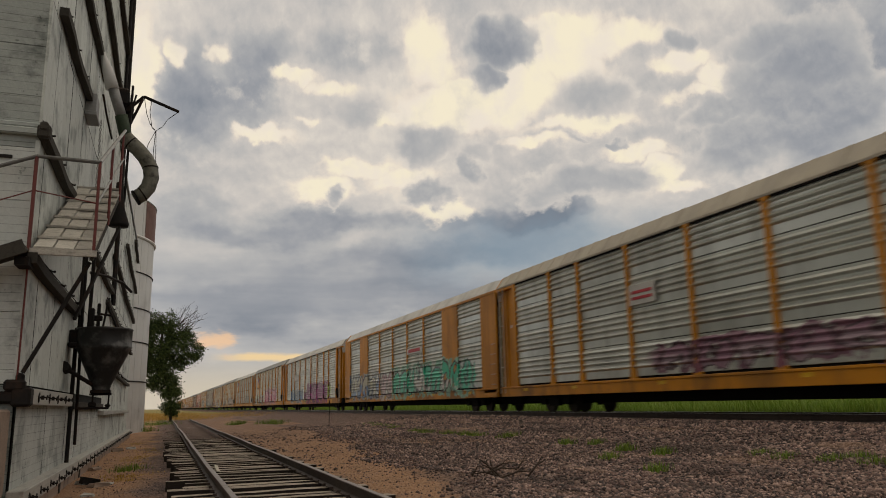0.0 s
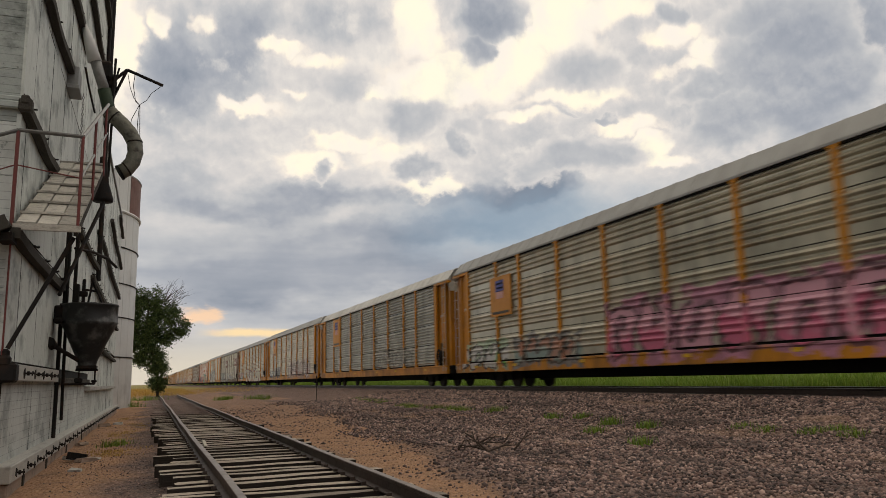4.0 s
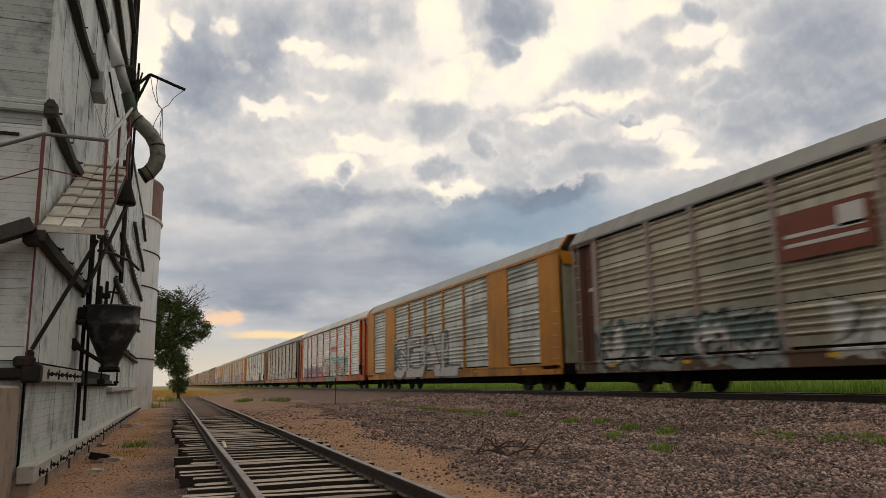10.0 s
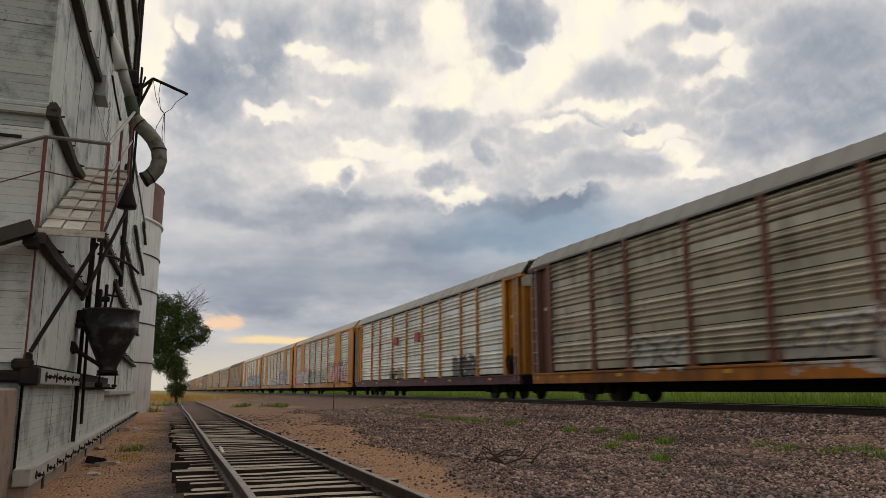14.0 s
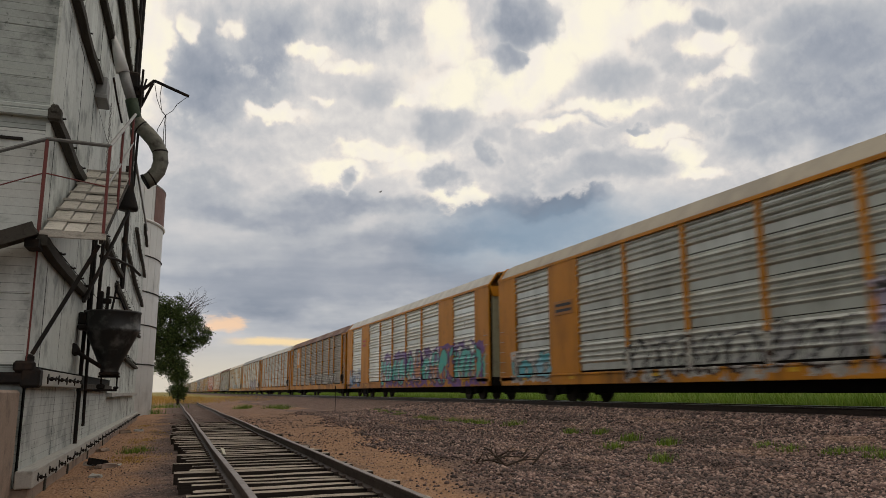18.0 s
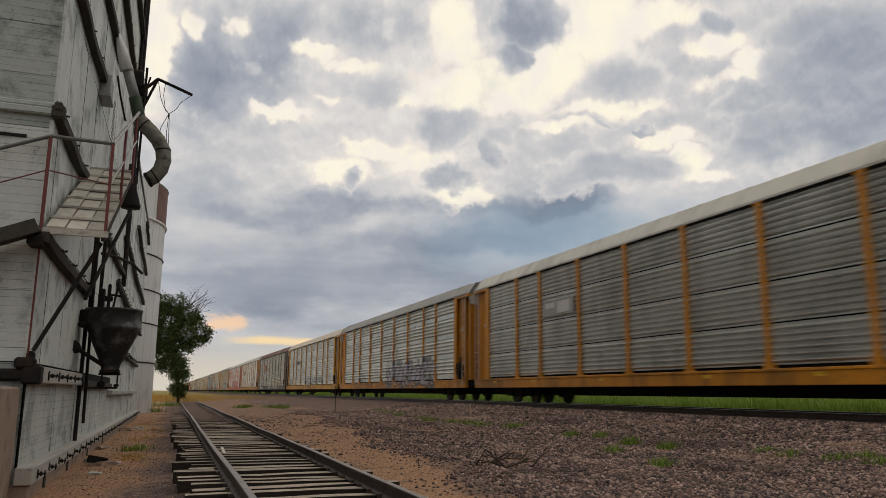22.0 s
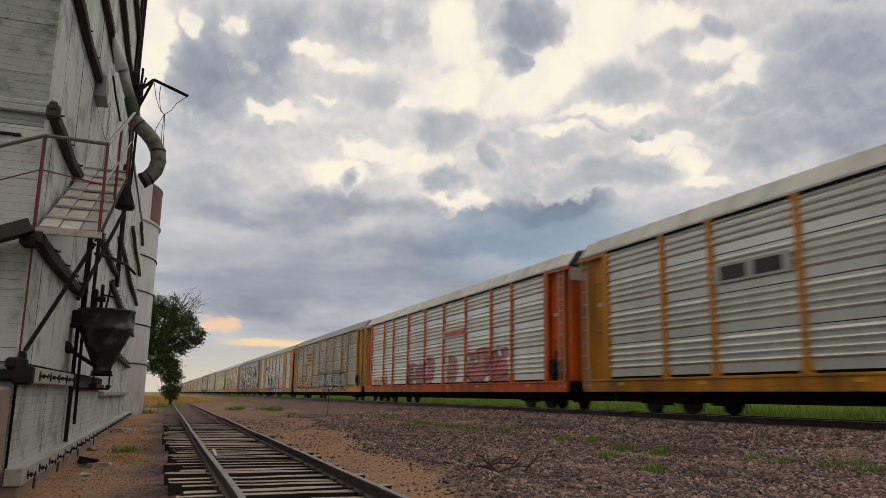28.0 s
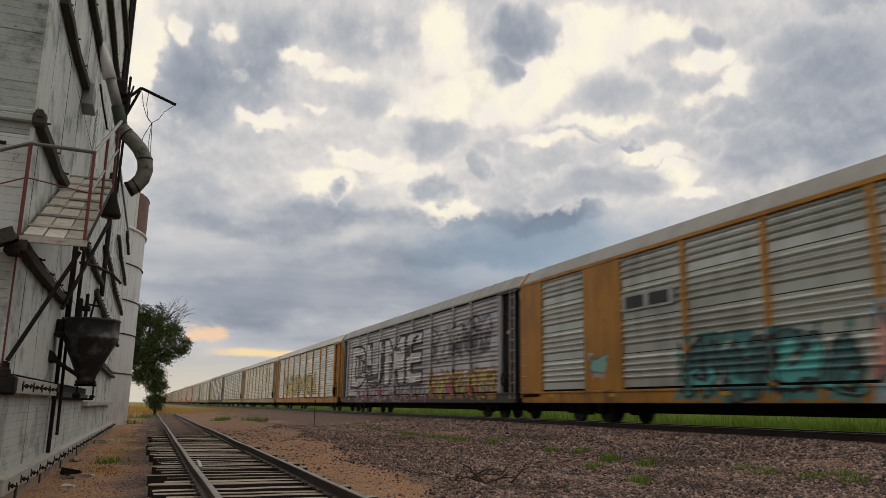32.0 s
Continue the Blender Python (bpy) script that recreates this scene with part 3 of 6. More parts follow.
def build_siding():
    track = tagged(empty("siding_track", pose(1.50, 0, 0, 0, 0, -0.545)), "neglected siding with worn rails on weathered grey ties", "railway track", kind="structure")
    rail("rail", track, -0.752, -14.0, 76.0, 0.0, 0.15, M_RUSTTOP, kinks=(1,))
    rail("rail", track, 0.752, -14.0, 76.0, 0.0, 0.15, M_RUSTTOP, kinks=(1,))
    rng = np.random.RandomState(3)
    shapes = []
    for k in range(5):
        bm = boxes((-0.5, 0.5, -0.5, 0.5, -0.5, 0.5), bevel=0.015)
        bmesh.ops.subdivide_edges(bm, edges=[e for e in bm.edges if abs(e.verts[0].co.x - e.verts[1].co.x) > 0.6], cuts=4)
        for v in bm.verts:
            v.co.z += rng.uniform(-0.05, 0.02)
            v.co.y += rng.uniform(-0.03, 0.03)
        # side faces take the colour that holds creosote and gap shade
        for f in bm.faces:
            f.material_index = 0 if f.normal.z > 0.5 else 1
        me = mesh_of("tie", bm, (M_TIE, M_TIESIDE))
        shapes.append(me)
    y = -13.6
    while y < 70:
        w = rng.uniform(0.15, 0.21)
        long = 2.45 + rng.uniform(-0.12, 0.28)
        sunk = 0.15 * min(1.0, max(0.0, (y - 24 + rng.uniform(-3, 3)) / 9))
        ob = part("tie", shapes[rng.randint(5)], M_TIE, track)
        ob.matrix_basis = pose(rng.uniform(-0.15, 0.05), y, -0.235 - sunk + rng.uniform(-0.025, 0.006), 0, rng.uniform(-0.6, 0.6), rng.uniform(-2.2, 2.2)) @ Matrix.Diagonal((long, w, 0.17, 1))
        if 1.5 < y < 34:
            for rx in (-0.752, 0.752):
                for side in (-1, 1):
                    sp = boxes((-0.025, 0.025, -0.02, 0.02, 0, 0.035))
                    bmesh.ops.translate(sp, verts=sp.verts, vec=(rx + side * 0.085, y + rng.uniform(-0.04, 0.04), -0.15))
                    part("spike", sp, M_RAIL, track)
        y += rng.uniform(0.40, 0.58)
    chip = boxes((-0.03, 0.03, -0.10, 0.10, 0, 0.02))
    bmesh.ops.rotate(chip, verts=chip.verts, cent=(0, 0, 0), matrix=Euler((0.5, 0.2, 0.3)).to_matrix())
    bmesh.ops.translate(chip, verts=chip.verts, vec=(1.06, 14.4, -0.10))
    tagged(new("wood_splinter", mesh_of("wood_splinter", chip, [surface("pale_split_wood", (0.5, 0.47, 0.4))])), "pale split piece of wood beside the siding rail", "wood")


def build_main():
    track = tagged(empty("main_track", pose(15.0, 0, 0)), "main line track with polished rails on stone ballast", "railway track", kind="structure")
    for x in (-0.752, 0.752):
        rail("rail", track, x, -40.0, 1300.0, 0.57, 0.18, M_RAILTOP)
    tie = mesh_of("tie", boxes((-1.3, 1.3, -0.11, 0.11, -0.18, 0.0), bevel=0.01))
    rng = np.random.RandomState(4)
    y = 3.0
    while y < 120:
        ob = part("tie", tie, M_TIE, track)
        ob.matrix_basis = pose(rng.uniform(-0.03, 0.03), y, 0.405, 0, 0, rng.uniform(-0.6, 0.6))
        y += 0.53


build_siding()
build_main()


# ---------------------------------------------------------------- train
CAR = 28.9
HALF = 14.1
SIDE, SILL0, SILL1, PAN0, PAN1 = 1.60, 0.61, 1.00, 1.06, 5.08
POSTS = (-12.42, -9.42, -7.36, -4.4, -1.465, 1.465, 4.4, 7.36, 9.42, 12.42)
TIERS = 4
MESHES = {}
NUDGES = []


def kept(key, build, smooth=False):
    """A mesh that all cars share."""
    if key not in MESHES:
        MESHES[key] = mesh_of(key[0] if isinstance(key, tuple) else key, build(), (), smooth)
    return MESHES[key]


def panel_mesh(y0, y1, z0, z1, ribs, x=-SIDE - 0.020):
    """A pressed side sheet: ribs running lengthwise, gathered in the upper part of the sheet."""
    joint = 0.016 if ribs > 4 else 0.009
    out = [(x + 0.075, z0 + joint), (x + 0.062, z0 + joint + 0.005)]
    h = z1 - z0
    lo, hi = (0.06, 0.96) if ribs > 4 else (0.24, 0.97)
    pitch = h * (hi - lo) / ribs
    for k in range(ribs):
        b = z0 + h * lo + k * pitch
        out += [(x + 0.064, b), (x + 0.010, b + pitch * 0.24), (x + 0.004, b + pitch * 0.36), (x + 0.064, b + pitch * 0.74)]
    out += [(x + 0.062, z1 - joint - 0.005), (x + 0.075, z1 - joint)]
    bm = bmesh.new()
    a = [bm.verts.new((q, y0, z)) for q, z in out] + [bm.verts.new((x + 0.095, y0, z1 - joint)), bm.verts.new((x + 0.095, y0, z0 + joint))]
    b = [bm.verts.new((v.co.x, y1, v.co.z)) for v in a]
    n = len(a)
    for k in range(n):
        bm.faces.new((a[k], b[k], b[(k + 1) % n], a[(k + 1) % n]))
    bm.faces.new(a)
    bm.faces.new(b[::-1])
    bmesh.ops.recalc_face_normals(bm, faces=bm.faces)
    return bm


def side_outline(ribs):
    """The pressed side's profile over its whole height, as rows of z and x."""
    rows = []
    h = (PAN1 - PAN0) / TIERS
    lo, hi = (0.06, 0.96) if ribs > 4 else (0.24, 0.97)
    pitch = h * (hi - lo) / ribs
    for k in range(TIERS):
        z0 = PAN0 + k * h
        rows.append((z0 + 0.006, 0.062))
        for i in range(ribs):
            b = z0 + h * lo + i * pitch
            rows += [(b, 0.064), (b + pitch * 0.24, 0.010), (b + pitch * 0.36, 0.004), (b + pitch * 0.74, 0.064)]
        rows.append((z0 + h - 0.006, 0.062))
    return [(z, x - SIDE - 0.020) for z, x in rows]


def lay_on_side(bm, ribs, off, kind):
    """Presses flat lettering on to the ribbed side, its posts and its sill."""
    rows = side_outline(ribs)
    low, high = min(v.co.z for v in bm.verts), max(v.co.z for v in bm.verts)
    cuts = [((0, 0, z), (0, 0, 1)) for z in [SILL1, PAN0] + [q[0] for q in rows] if low < z < high]
    cuts += [((0, q + e, 0), (0, 1, 0)) for q in POSTS for e in (-0.09, 0.09)]
    for co, no in cuts:
        bmesh.ops.bisect_plane(bm, geom=list(bm.verts) + list(bm.edges) + list(bm.faces), dist=1e-5, plane_co=co, plane_no=no)
    zs, xs = [q[0] for q in rows], [q[1] for q in rows]
    for v in bm.verts:
        x = float(np.interp(v.co.z, zs, xs)) if v.co.z > PAN0 else -SIDE - 0.052
        if min(abs(v.co.y - q) for q in POSTS) < 0.1 or (kind == "B" and any(POSTS[i] - 0.05 < v.co.y < POSTS[i + 1] + 0.05 for i in (1, 7))):
            x = min(x, -SIDE - 0.040)
        v.co.x = x - 0.005 - off * 0.4


def post_mesh(y, wide=0.16, gusset=True):
    bm = boxes((-SIDE - 0.028, -SIDE + 0.08, y - wide / 2, y + wide / 2, SILL1, PAN1), bevel=0.008)
    if gusset:
        for z0, z1, w0, w1 in ((SILL1, SILL1 + 0.42, 0.30, 0.13), (PAN1 - 0.16, PAN1, 0.13, 0.34)):
            v = []
            for x in (-SIDE - 0.034, -SIDE + 0.07):
                v.append([bm.verts.new((x, y - w0 / 2, z0)), bm.verts.new((x, y + w0 / 2, z0)), bm.verts.new((x, y + w1 / 2, z1)), bm.verts.new((x, y - w1 / 2, z1))])
            a, b = v
            bm.faces.new(a)
            bm.faces.new(b[::-1])
            for k in range(4):
                bm.faces.new((a[k], b[k], b[(k + 1) % 4], a[(k + 1) % 4]))
        bmesh.ops.recalc_face_normals(bm, faces=bm.faces)
    return bm


def roof_profile():
    return [(-1.62, 5.06), (-1.60, 5.13), (-1.24, 5.62), (-0.7, 5.74), (0, 5.79)]


def roof_mesh(kind):
    half = roof_profile()
    prof = half + [(-x, z) for x, z in half[-2::-1]]
    bm = bmesh.new()
    ys = list(np.arange(-HALF + 0.02, HALF, 0.94)) + [HALF - 0.02]
    rings = []
    for i, y in enumerate(ys):
        taper = 0.05 if min(y + HALF, HALF - y) < 0.3 else 0.0
        rings.append([bm.verts.new((x * (1 - taper * 0.6), y, z - taper)) for x, z in prof])
        if kind == "ribbed" and 0 < i < len(ys) - 1:
            for dy, lift in ((0.02, 0.014), (0.09, 0.014), (0.11, 0.0)):
                rings.append([bm.verts.new((x * (1 + lift * 0.6), y + dy, z + lift)) for x, z in prof])
    for a, b in zip(rings, rings[1:]):
        for k in range(len(prof) - 1):
            bm.faces.new((a[k], a[k + 1], b[k + 1], b[k]))
    bm.faces.new(rings[0])
    bm.faces.new(rings[-1][::-1])
    bmesh.ops.recalc_face_normals(bm, faces=bm.faces)
    return bm


def ladder_mesh(y):
    rows = [((-SIDE - 0.03, y - 0.19, 0.75), (-SIDE - 0.03, y - 0.19, 5.0), 0.022), ((-SIDE - 0.03, y + 0.19, 0.75), (-SIDE - 0.03, y + 0.19, 5.0), 0.022)]
    rows += [((-SIDE - 0.03, y - 0.19, z), (-SIDE - 0.03, y + 0.19, z), 0.016) for z in np.arange(0.95, 5.0, 0.42)]
    return rods(*rows, n=6)


def end_ladder_mesh(s):
    y = s * (HALF + 0.05)
    rows = [((x, y, 0.75), (x, y, 4.9), 0.022) for x in (-1.5, -1.1)]
    rows += [((-1.5, y, z), (-1.1, y, z), 0.016) for z in np.arange(0.95, 4.9, 0.42)]
    return rods(*rows, n=6)


def truck_parts(car, s):
    truck = empty("truck", pose(0, s * 10.3, 0))
    truck.parent = car
    frame_mesh = kept("truck_frame", lambda: boxes((-1.12, -0.94, -1.1, 1.1, 0.50, 0.66), (-1.14, -0.92, -0.36, 0.36, 0.24, 0.62), (-1.12, -0.94, -1.08, -0.66, 0.28, 0.56), (-1.12, -0.94, 0.66, 1.08, 0.28, 0.56), (-0.95, 0.95, -0.2, 0.2, 0.36, 0.62),
                                                   (0.94, 1.12, -1.1, 1.1, 0.50, 0.66), (0.92, 1.14, -0.36, 0.36, 0.24, 0.62), bevel=0.02))
    part("side_frame", frame_mesh, M_BLACK, truck)

    def wheel():
        bm = bmesh.new()
        for x in (-0.752, 0.752):
            g = math.copysign(1, x)
            rod(bm, (x - 0.055, 0, 0.42), (x + 0.055, 0, 0.42), 0.42, 20)
            rod(bm, (x - g * 0.075, 0, 0.42), (x - g * 0.05, 0, 0.42), 0.45, 20)
            rod(bm, (x + g * 0.05, 0, 0.42), (x + g * 0.07, 0, 0.42), 0.14, 12)
        rod(bm, (-1.08, 0, 0.42), (1.08, 0, 0.42), 0.075, 10)
        return bm
    for y in (-0.86, 0.86):
        ob = part("wheelset", kept("wheelset", wheel), M_WHEEL, truck)
        ob.matrix_basis = pose(0, y, 0.0)
    return truck


# paint on a car's side: (y0, y1, z0, z1, fill, second fill, outline, scale) in the car's own space
def paint(net, p, colour, tags, seed):
    """Sprayed pieces: a ragged cloud of colour with a row of fat outlined shapes on it. Gives the colour and where paint covers."""
    x, y, z = net.xyz(p)
    covered = 0.0
    for k, (y0, y1, z0, z1, fill, second, edge, scale) in enumerate(tags):
        dark_edge = max(edge) < 0.12
        halo = tuple(0.6 * a + 0.4 * b for a, b in zip(second, fill)) if dark_edge else edge
        line = edge if dark_edge else tuple(q * 0.25 for q in edge)
        off = net.vec("ADD", p, (seed * 3.1 + k * 7.7, k * 5.3, seed * 1.7))
        flat = net.vec("MULTIPLY", off, (0.0, 1.0, 1.0))
        wob = net.vec("SUBTRACT", net.noise(flat, 1.6 * scale, 3, 0.5, colour=True), (0.5, 0.5, 0.5))
        wy = net.math("MULTIPLY_ADD", net.xyz(wob)[0], 0.9 / scale, y)
        wz = net.math("MULTIPLY_ADD", net.xyz(wob)[1], 0.7, z)
        dy = net.math("DIVIDE", net.math("ABSOLUTE", net.math("SUBTRACT", wy, (y0 + y1) / 2)), (y1 - y0) / 2)
        dz = net.math("DIVIDE", net.math("ABSOLUTE", net.math("SUBTRACT", wz, (z0 + z1) / 2)), (z1 - z0) / 2)
        inside = net.step(net.math("MAXIMUM", dy, dz), 0.98, 1.02, 1, 0)
        rise = net.math("DIVIDE", net.math("SUBTRACT", wz, z0), z1 - z0)
        lean = net.math("MULTIPLY_ADD", net.math("SUBTRACT", rise, 0.5), 0.25, net.math("MULTIPLY", wy, 0.72 * scale))
        cell = net.add("TexWhiteNoise")
        cell.noise_dimensions = "1D"
        net.put(cell.inputs["W"], net.math("ADD", net.math("FLOOR", lean), seed * 5.7 + k * 3.3))
        r1, r2, r3 = net.xyz(cell.outputs["Color"])
        fx = net.math("MULTIPLY_ADD", net.math("FRACT", lean), 2.0, -1.0)
        fz = net.math("ADD", net.math("MULTIPLY_ADD", rise, 2.0, -1.0), net.math("MULTIPLY_ADD", r1, 0.4, -0.2))

        def round_shape(cx, cz, rx, rz, power=3.0):
            ax = net.math("POWER", net.math("DIVIDE", net.math("ABSOLUTE", net.math("SUBTRACT", fx, cx)), rx), power)
            az = net.math("POWER", net.math("DIVIDE", net.math("ABSOLUTE", net.math("SUBTRACT", fz, cz)), rz), power)
            return net.math("ADD", ax, az)
        shape = round_shape(0.0, 0.0, 0.93, 0.80)
        hole = round_shape(net.math("MULTIPLY_ADD", r2, 0.4, -0.2), net.math("MULTIPLY_ADD", r3, 0.9, -0.45), 0.24, 0.20, 2.0)
        notch_z = net.math("MULTIPLY_ADD", net.math("GREATER_THAN", r2, 0.45), 1.9, -0.95)
        notch = round_shape(net.math("MULTIPLY_ADD", r3, 0.5, -0.25), notch_z, 0.17, 0.75, 2.0)
        body = net.math("MULTIPLY", net.step(shape, 0.62, 0.70, 1, 0), net.math("MULTIPLY", net.step(hole, 1.6, 2.2), net.step(notch, 1.5, 2.1)))
        rim = net.math("MULTIPLY", net.step(shape, 1.0, 1.1, 1, 0), net.math("MULTIPLY", net.step(hole, 0.5, 0.7), net.step(notch, 0.5, 0.7)))
        blot = net.noise(flat, 2.4 * scale, 3, 0.5)
        c = net.mix(net.step(blot, 0.50, 0.53), halo, tuple(q * 0.72 for q in halo))
        c = net.mix(rim, c, line)
        tone = net.math("ADD", net.math("MULTIPLY", r1, 0.45), net.math("MULTIPLY_ADD", blot, 0.5, net.math("MULTIPLY", rise, 0.5)))
        c = net.mix(body, c, net.mix(net.step(tone, 0.62, 0.70), fill, second))
        cover = net.math("MAXIMUM", rim, net.step(net.noise(flat, 1.2 * scale, 4, 0.6), 0.46, 0.49))
        fac = net.math("MULTIPLY", net.math("MULTIPLY", inside, cover), net.math("MULTIPLY_ADD", net.noise(p, 9, 4), 0.4, 0.72, clamp=True))
        colour = net.mix(fac, colour, c)
        covered = net.math("MAXIMUM", fac, covered)
    return colour, covered


def car_paint(name, base, rough, metal, tags, seed, rust=0.35, grime=(0.06, 0.05, 0.042), grime_amount=0.5, spread=0.12, perforated=False):
    """Railcar paint or bare sheet: streaks running down, road grime towards the floor, rust spots, and what has been sprayed on it."""
    m, net, p = blank(name)
    v = coords(net)
    v = net.vec("ADD", v, (seed * 2.3, seed * 5.1, 0))
    streak = net.noise(net.vec("MULTIPLY", v, (1, 1.1, 0.3)), 1.6, 4, 0.55)
    patch = net.noise(v, 0.35, 4, 0.6)
    fine = net.noise(v, 26, 3)
    c = net.mix(fine, tuple(q * (1 - spread) for q in base), tuple(min(1, q * (1 + spread)) for q in base))
    c = net.mix(net.math("MULTIPLY", net.step(net.math("MULTIPLY_ADD", patch, 0.6, net.math("MULTIPLY", streak, 0.5)), 0.46, 0.70), grime_amount), c, grime)
    c = net.mix(net.math("MULTIPLY", net.step(net.noise(v, 2.3, 6, 0.7), 0.58, 0.72), rust), c, (0.10, 0.042, 0.02))
    if perforated:
        dots = net.add("TexVoronoi")
        net.put(dots.inputs["Vector"], net.vec("MULTIPLY", v, (0, 1, 1)))
        dots.inputs["Scale"].default_value = 11
        c = net.mix(net.step(dots.outputs["Distance"], 0.18, 0.30, 0.35, 0), c, (0.03, 0.03, 0.03))
    c, covered = paint(net, coords(net), c, tags, seed)
    net.put(p.inputs["Base Color"], c)
    net.put(p.inputs["Roughness"], net.math("MULTIPLY_ADD", streak, 0.2, rough - 0.1, clamp=True))
    net.put(p.inputs["Metallic"], net.math("MULTIPLY", net.math("SUBTRACT", 1.0, covered), metal))
    p.inputs["Specular IOR Level"].default_value = 0.3
    b = net.add("Bump")
    b.inputs["Strength"].default_value, b.inputs["Distance"].default_value = (0.02 if metal > 0.5 else 0.12), 0.02
    net.put(b.inputs["Height"], net.noise(v, 6, 4))
    net.put(p.inputs["Normal"], b.outputs[0])
    return m


PALES = {}


def plain(name, colour, rough=0.5):
    if name not in PALES:
        PALES[name] = surface(name, colour, rough, grain=20, spread=0.15, stain=2, stain_amount=0.35, bump=0.05)
    return PALES[name]


ROOFS = {"grey": (0.30, 0.30, 0.285), "tan": (0.38, 0.34, 0.27), "white": (0.52, 0.51, 0.47), "cream": (0.60, 0.53, 0.43), "rust": (0.115, 0.047, 0.03), "dark": (0.22, 0.22, 0.21)}


def auto_rack(index, kind, body, panel, roof, tags=(), post=None, sill=None, ends=None, ribs=4, end_sheet=None, plates=(), words=(), near=True, dirty=0.4, tall=1.0, nudge=0.0, label=""):
    """An enclosed railcar. kind A: posts on the outside and recessed end bays; B: smooth side with broad plain sheets."""
    car = empty("auto_rack_railcar")
    tagged(car, label, "railcar", "railcars of the passing train")
    car.scale = (1, 1, tall)
    NUDGES.append(nudge)
    tags = list(tags)
    nm = "railcar_%s" % index
    m_body = car_paint("body_paint_" + nm, body, 0.5, 0.0, tags, index, rust=0.5, grime=(0.13, 0.062, 0.022), grime_amount=0.25 + dirty * 0.35)
    m_post = car_paint("post_paint_" + nm, post or body, 0.5, 0.0, tags, index + 0.3, rust=0.3, grime=(0.17, 0.085, 0.03), grime_amount=0.25)
    m_sill = car_paint("sill_paint_" + nm, sill or body, 0.5, 0.0, tags, index + 0.5, rust=0.55, grime=(0.045, 0.032, 0.024), grime_amount=0.6)
    m_panel = car_paint("panel_sheet_" + nm, tuple(min(0.85, q * 1.18) for q in panel), 0.32, 0.72, tags, index + 0.7, rust=0.2 * dirty, grime=(0.17, 0.165, 0.14), grime_amount=dirty, spread=0.10, perforated=ribs > 4)
    # sooty end grime, its colour darkened to hold the shade between cars
    m_end = car_paint("end_paint_" + nm, ends or body, 0.5, 0.0, (), index + 0.9, rust=0.45, grime=(0.06, 0.03, 0.018), grime_amount=0.4)
    m_roof = car_paint("roof_sheet_" + nm, ROOFS[roof], 0.6, 0.15, (), index + 0.2, rust=0.6 if roof == "rust" else 0.12, grime_amount=0.35 if roof != "rust" else 0.45, grime=(0.30, 0.26, 0.21) if roof == "rust" else (0.16, 0.15, 0.14))
    m_cap = plain("pale_end_cap_sheet", (0.45, 0.43, 0.38)) if kind == "A" else m_body
    # shell
    part("centre_sill", kept("centre_sill", lambda: prism(bmesh.new(), [(-0.42, 0.32), (0.42, 0.32), (0.42, 0.79), (-0.42, 0.79)], -HALF + 0.3, HALF - 0.3)), M_BLACK, car)
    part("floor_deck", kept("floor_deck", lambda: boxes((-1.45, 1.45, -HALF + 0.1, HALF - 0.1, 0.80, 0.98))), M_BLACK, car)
    # added black sheets stand in for the unlit inside behind joints and ends
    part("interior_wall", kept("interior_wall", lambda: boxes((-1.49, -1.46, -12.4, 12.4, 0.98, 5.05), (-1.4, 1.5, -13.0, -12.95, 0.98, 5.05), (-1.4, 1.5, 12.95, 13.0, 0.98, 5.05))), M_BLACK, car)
    part("far_side_wall", kept("far_side_wall", lambda: boxes((1.50, 1.60, -12.4, 12.4, 0.98, 5.06))), m_panel, car)
    part("roof", kept(("roof", kind), lambda: roof_mesh("ribbed" if kind == "A" else "plain")), m_roof, car)
    part("side_sill", kept("side_sill", lambda: boxes((-SIDE - 0.02, -SIDE + 0.12, -HALF + 0.25, HALF - 0.25, SILL0, SILL1), (-SIDE - 0.05, -SIDE + 0.02, -HALF + 0.25, HALF - 0.25, SILL1 - 0.07, SILL1), bevel=0.01)), m_sill, car)
    part("side_sill", kept("side_sill_far", lambda: boxes((SIDE - 0.12, SIDE + 0.02, -HALF + 0.25, HALF - 0.25, SILL0, SILL1))), m_sill, car)
    part("eave_rail", kept(("eave_rail", kind), lambda: boxes((-SIDE - 0.04, -SIDE + 0.06, -HALF + 0.1, HALF - 0.1, 5.0 if kind == "B" else 5.045, 5.10))), m_body if kind == "B" else m_roof, car)
    if kind == "A":
        # solid black strip in place of the shadow line below the roof edge
        part("eave_gap", kept("eave_gap", lambda: boxes((-SIDE - 0.004, -SIDE + 0.05, -12.3, 12.3, 5.0, 5.044))), M_BLACK, car)
    # panels
    spans = list(zip(POSTS, POSTS[1:]))
    for i, (a, b) in enumerate(spans):
        if kind == "B" and i in (1, 7):
            part("plain_sheet", kept(("plain_sheet", i), lambda a=a, b=b: boxes((-SIDE - 0.02, -SIDE + 0.05, a - 0.04, b + 0.04, SILL1, 5.02), bevel=0.01)), m_body, car)
            continue
        if near:
            for k in range(TIERS):
                h = (PAN1 - PAN0) / TIERS
                part("side_panel", kept(("side_panel", i, k, ribs), lambda a=a, b=b, k=k, h=h: panel_mesh(a + 0.04, b - 0.04, PAN0 + k * h, PAN0 + (k + 1) * h, ribs)), m_panel, car)
        else:
            part("side_panel", kept(("side_panel", i), lambda a=a, b=b: panel_mesh(a + 0.04, b - 0.04, PAN0, PAN1, 16)), m_panel, car)
    for i, y in enumerate(POSTS):
        if kind == "B" and i in (1, 2, 7, 8):
            continue
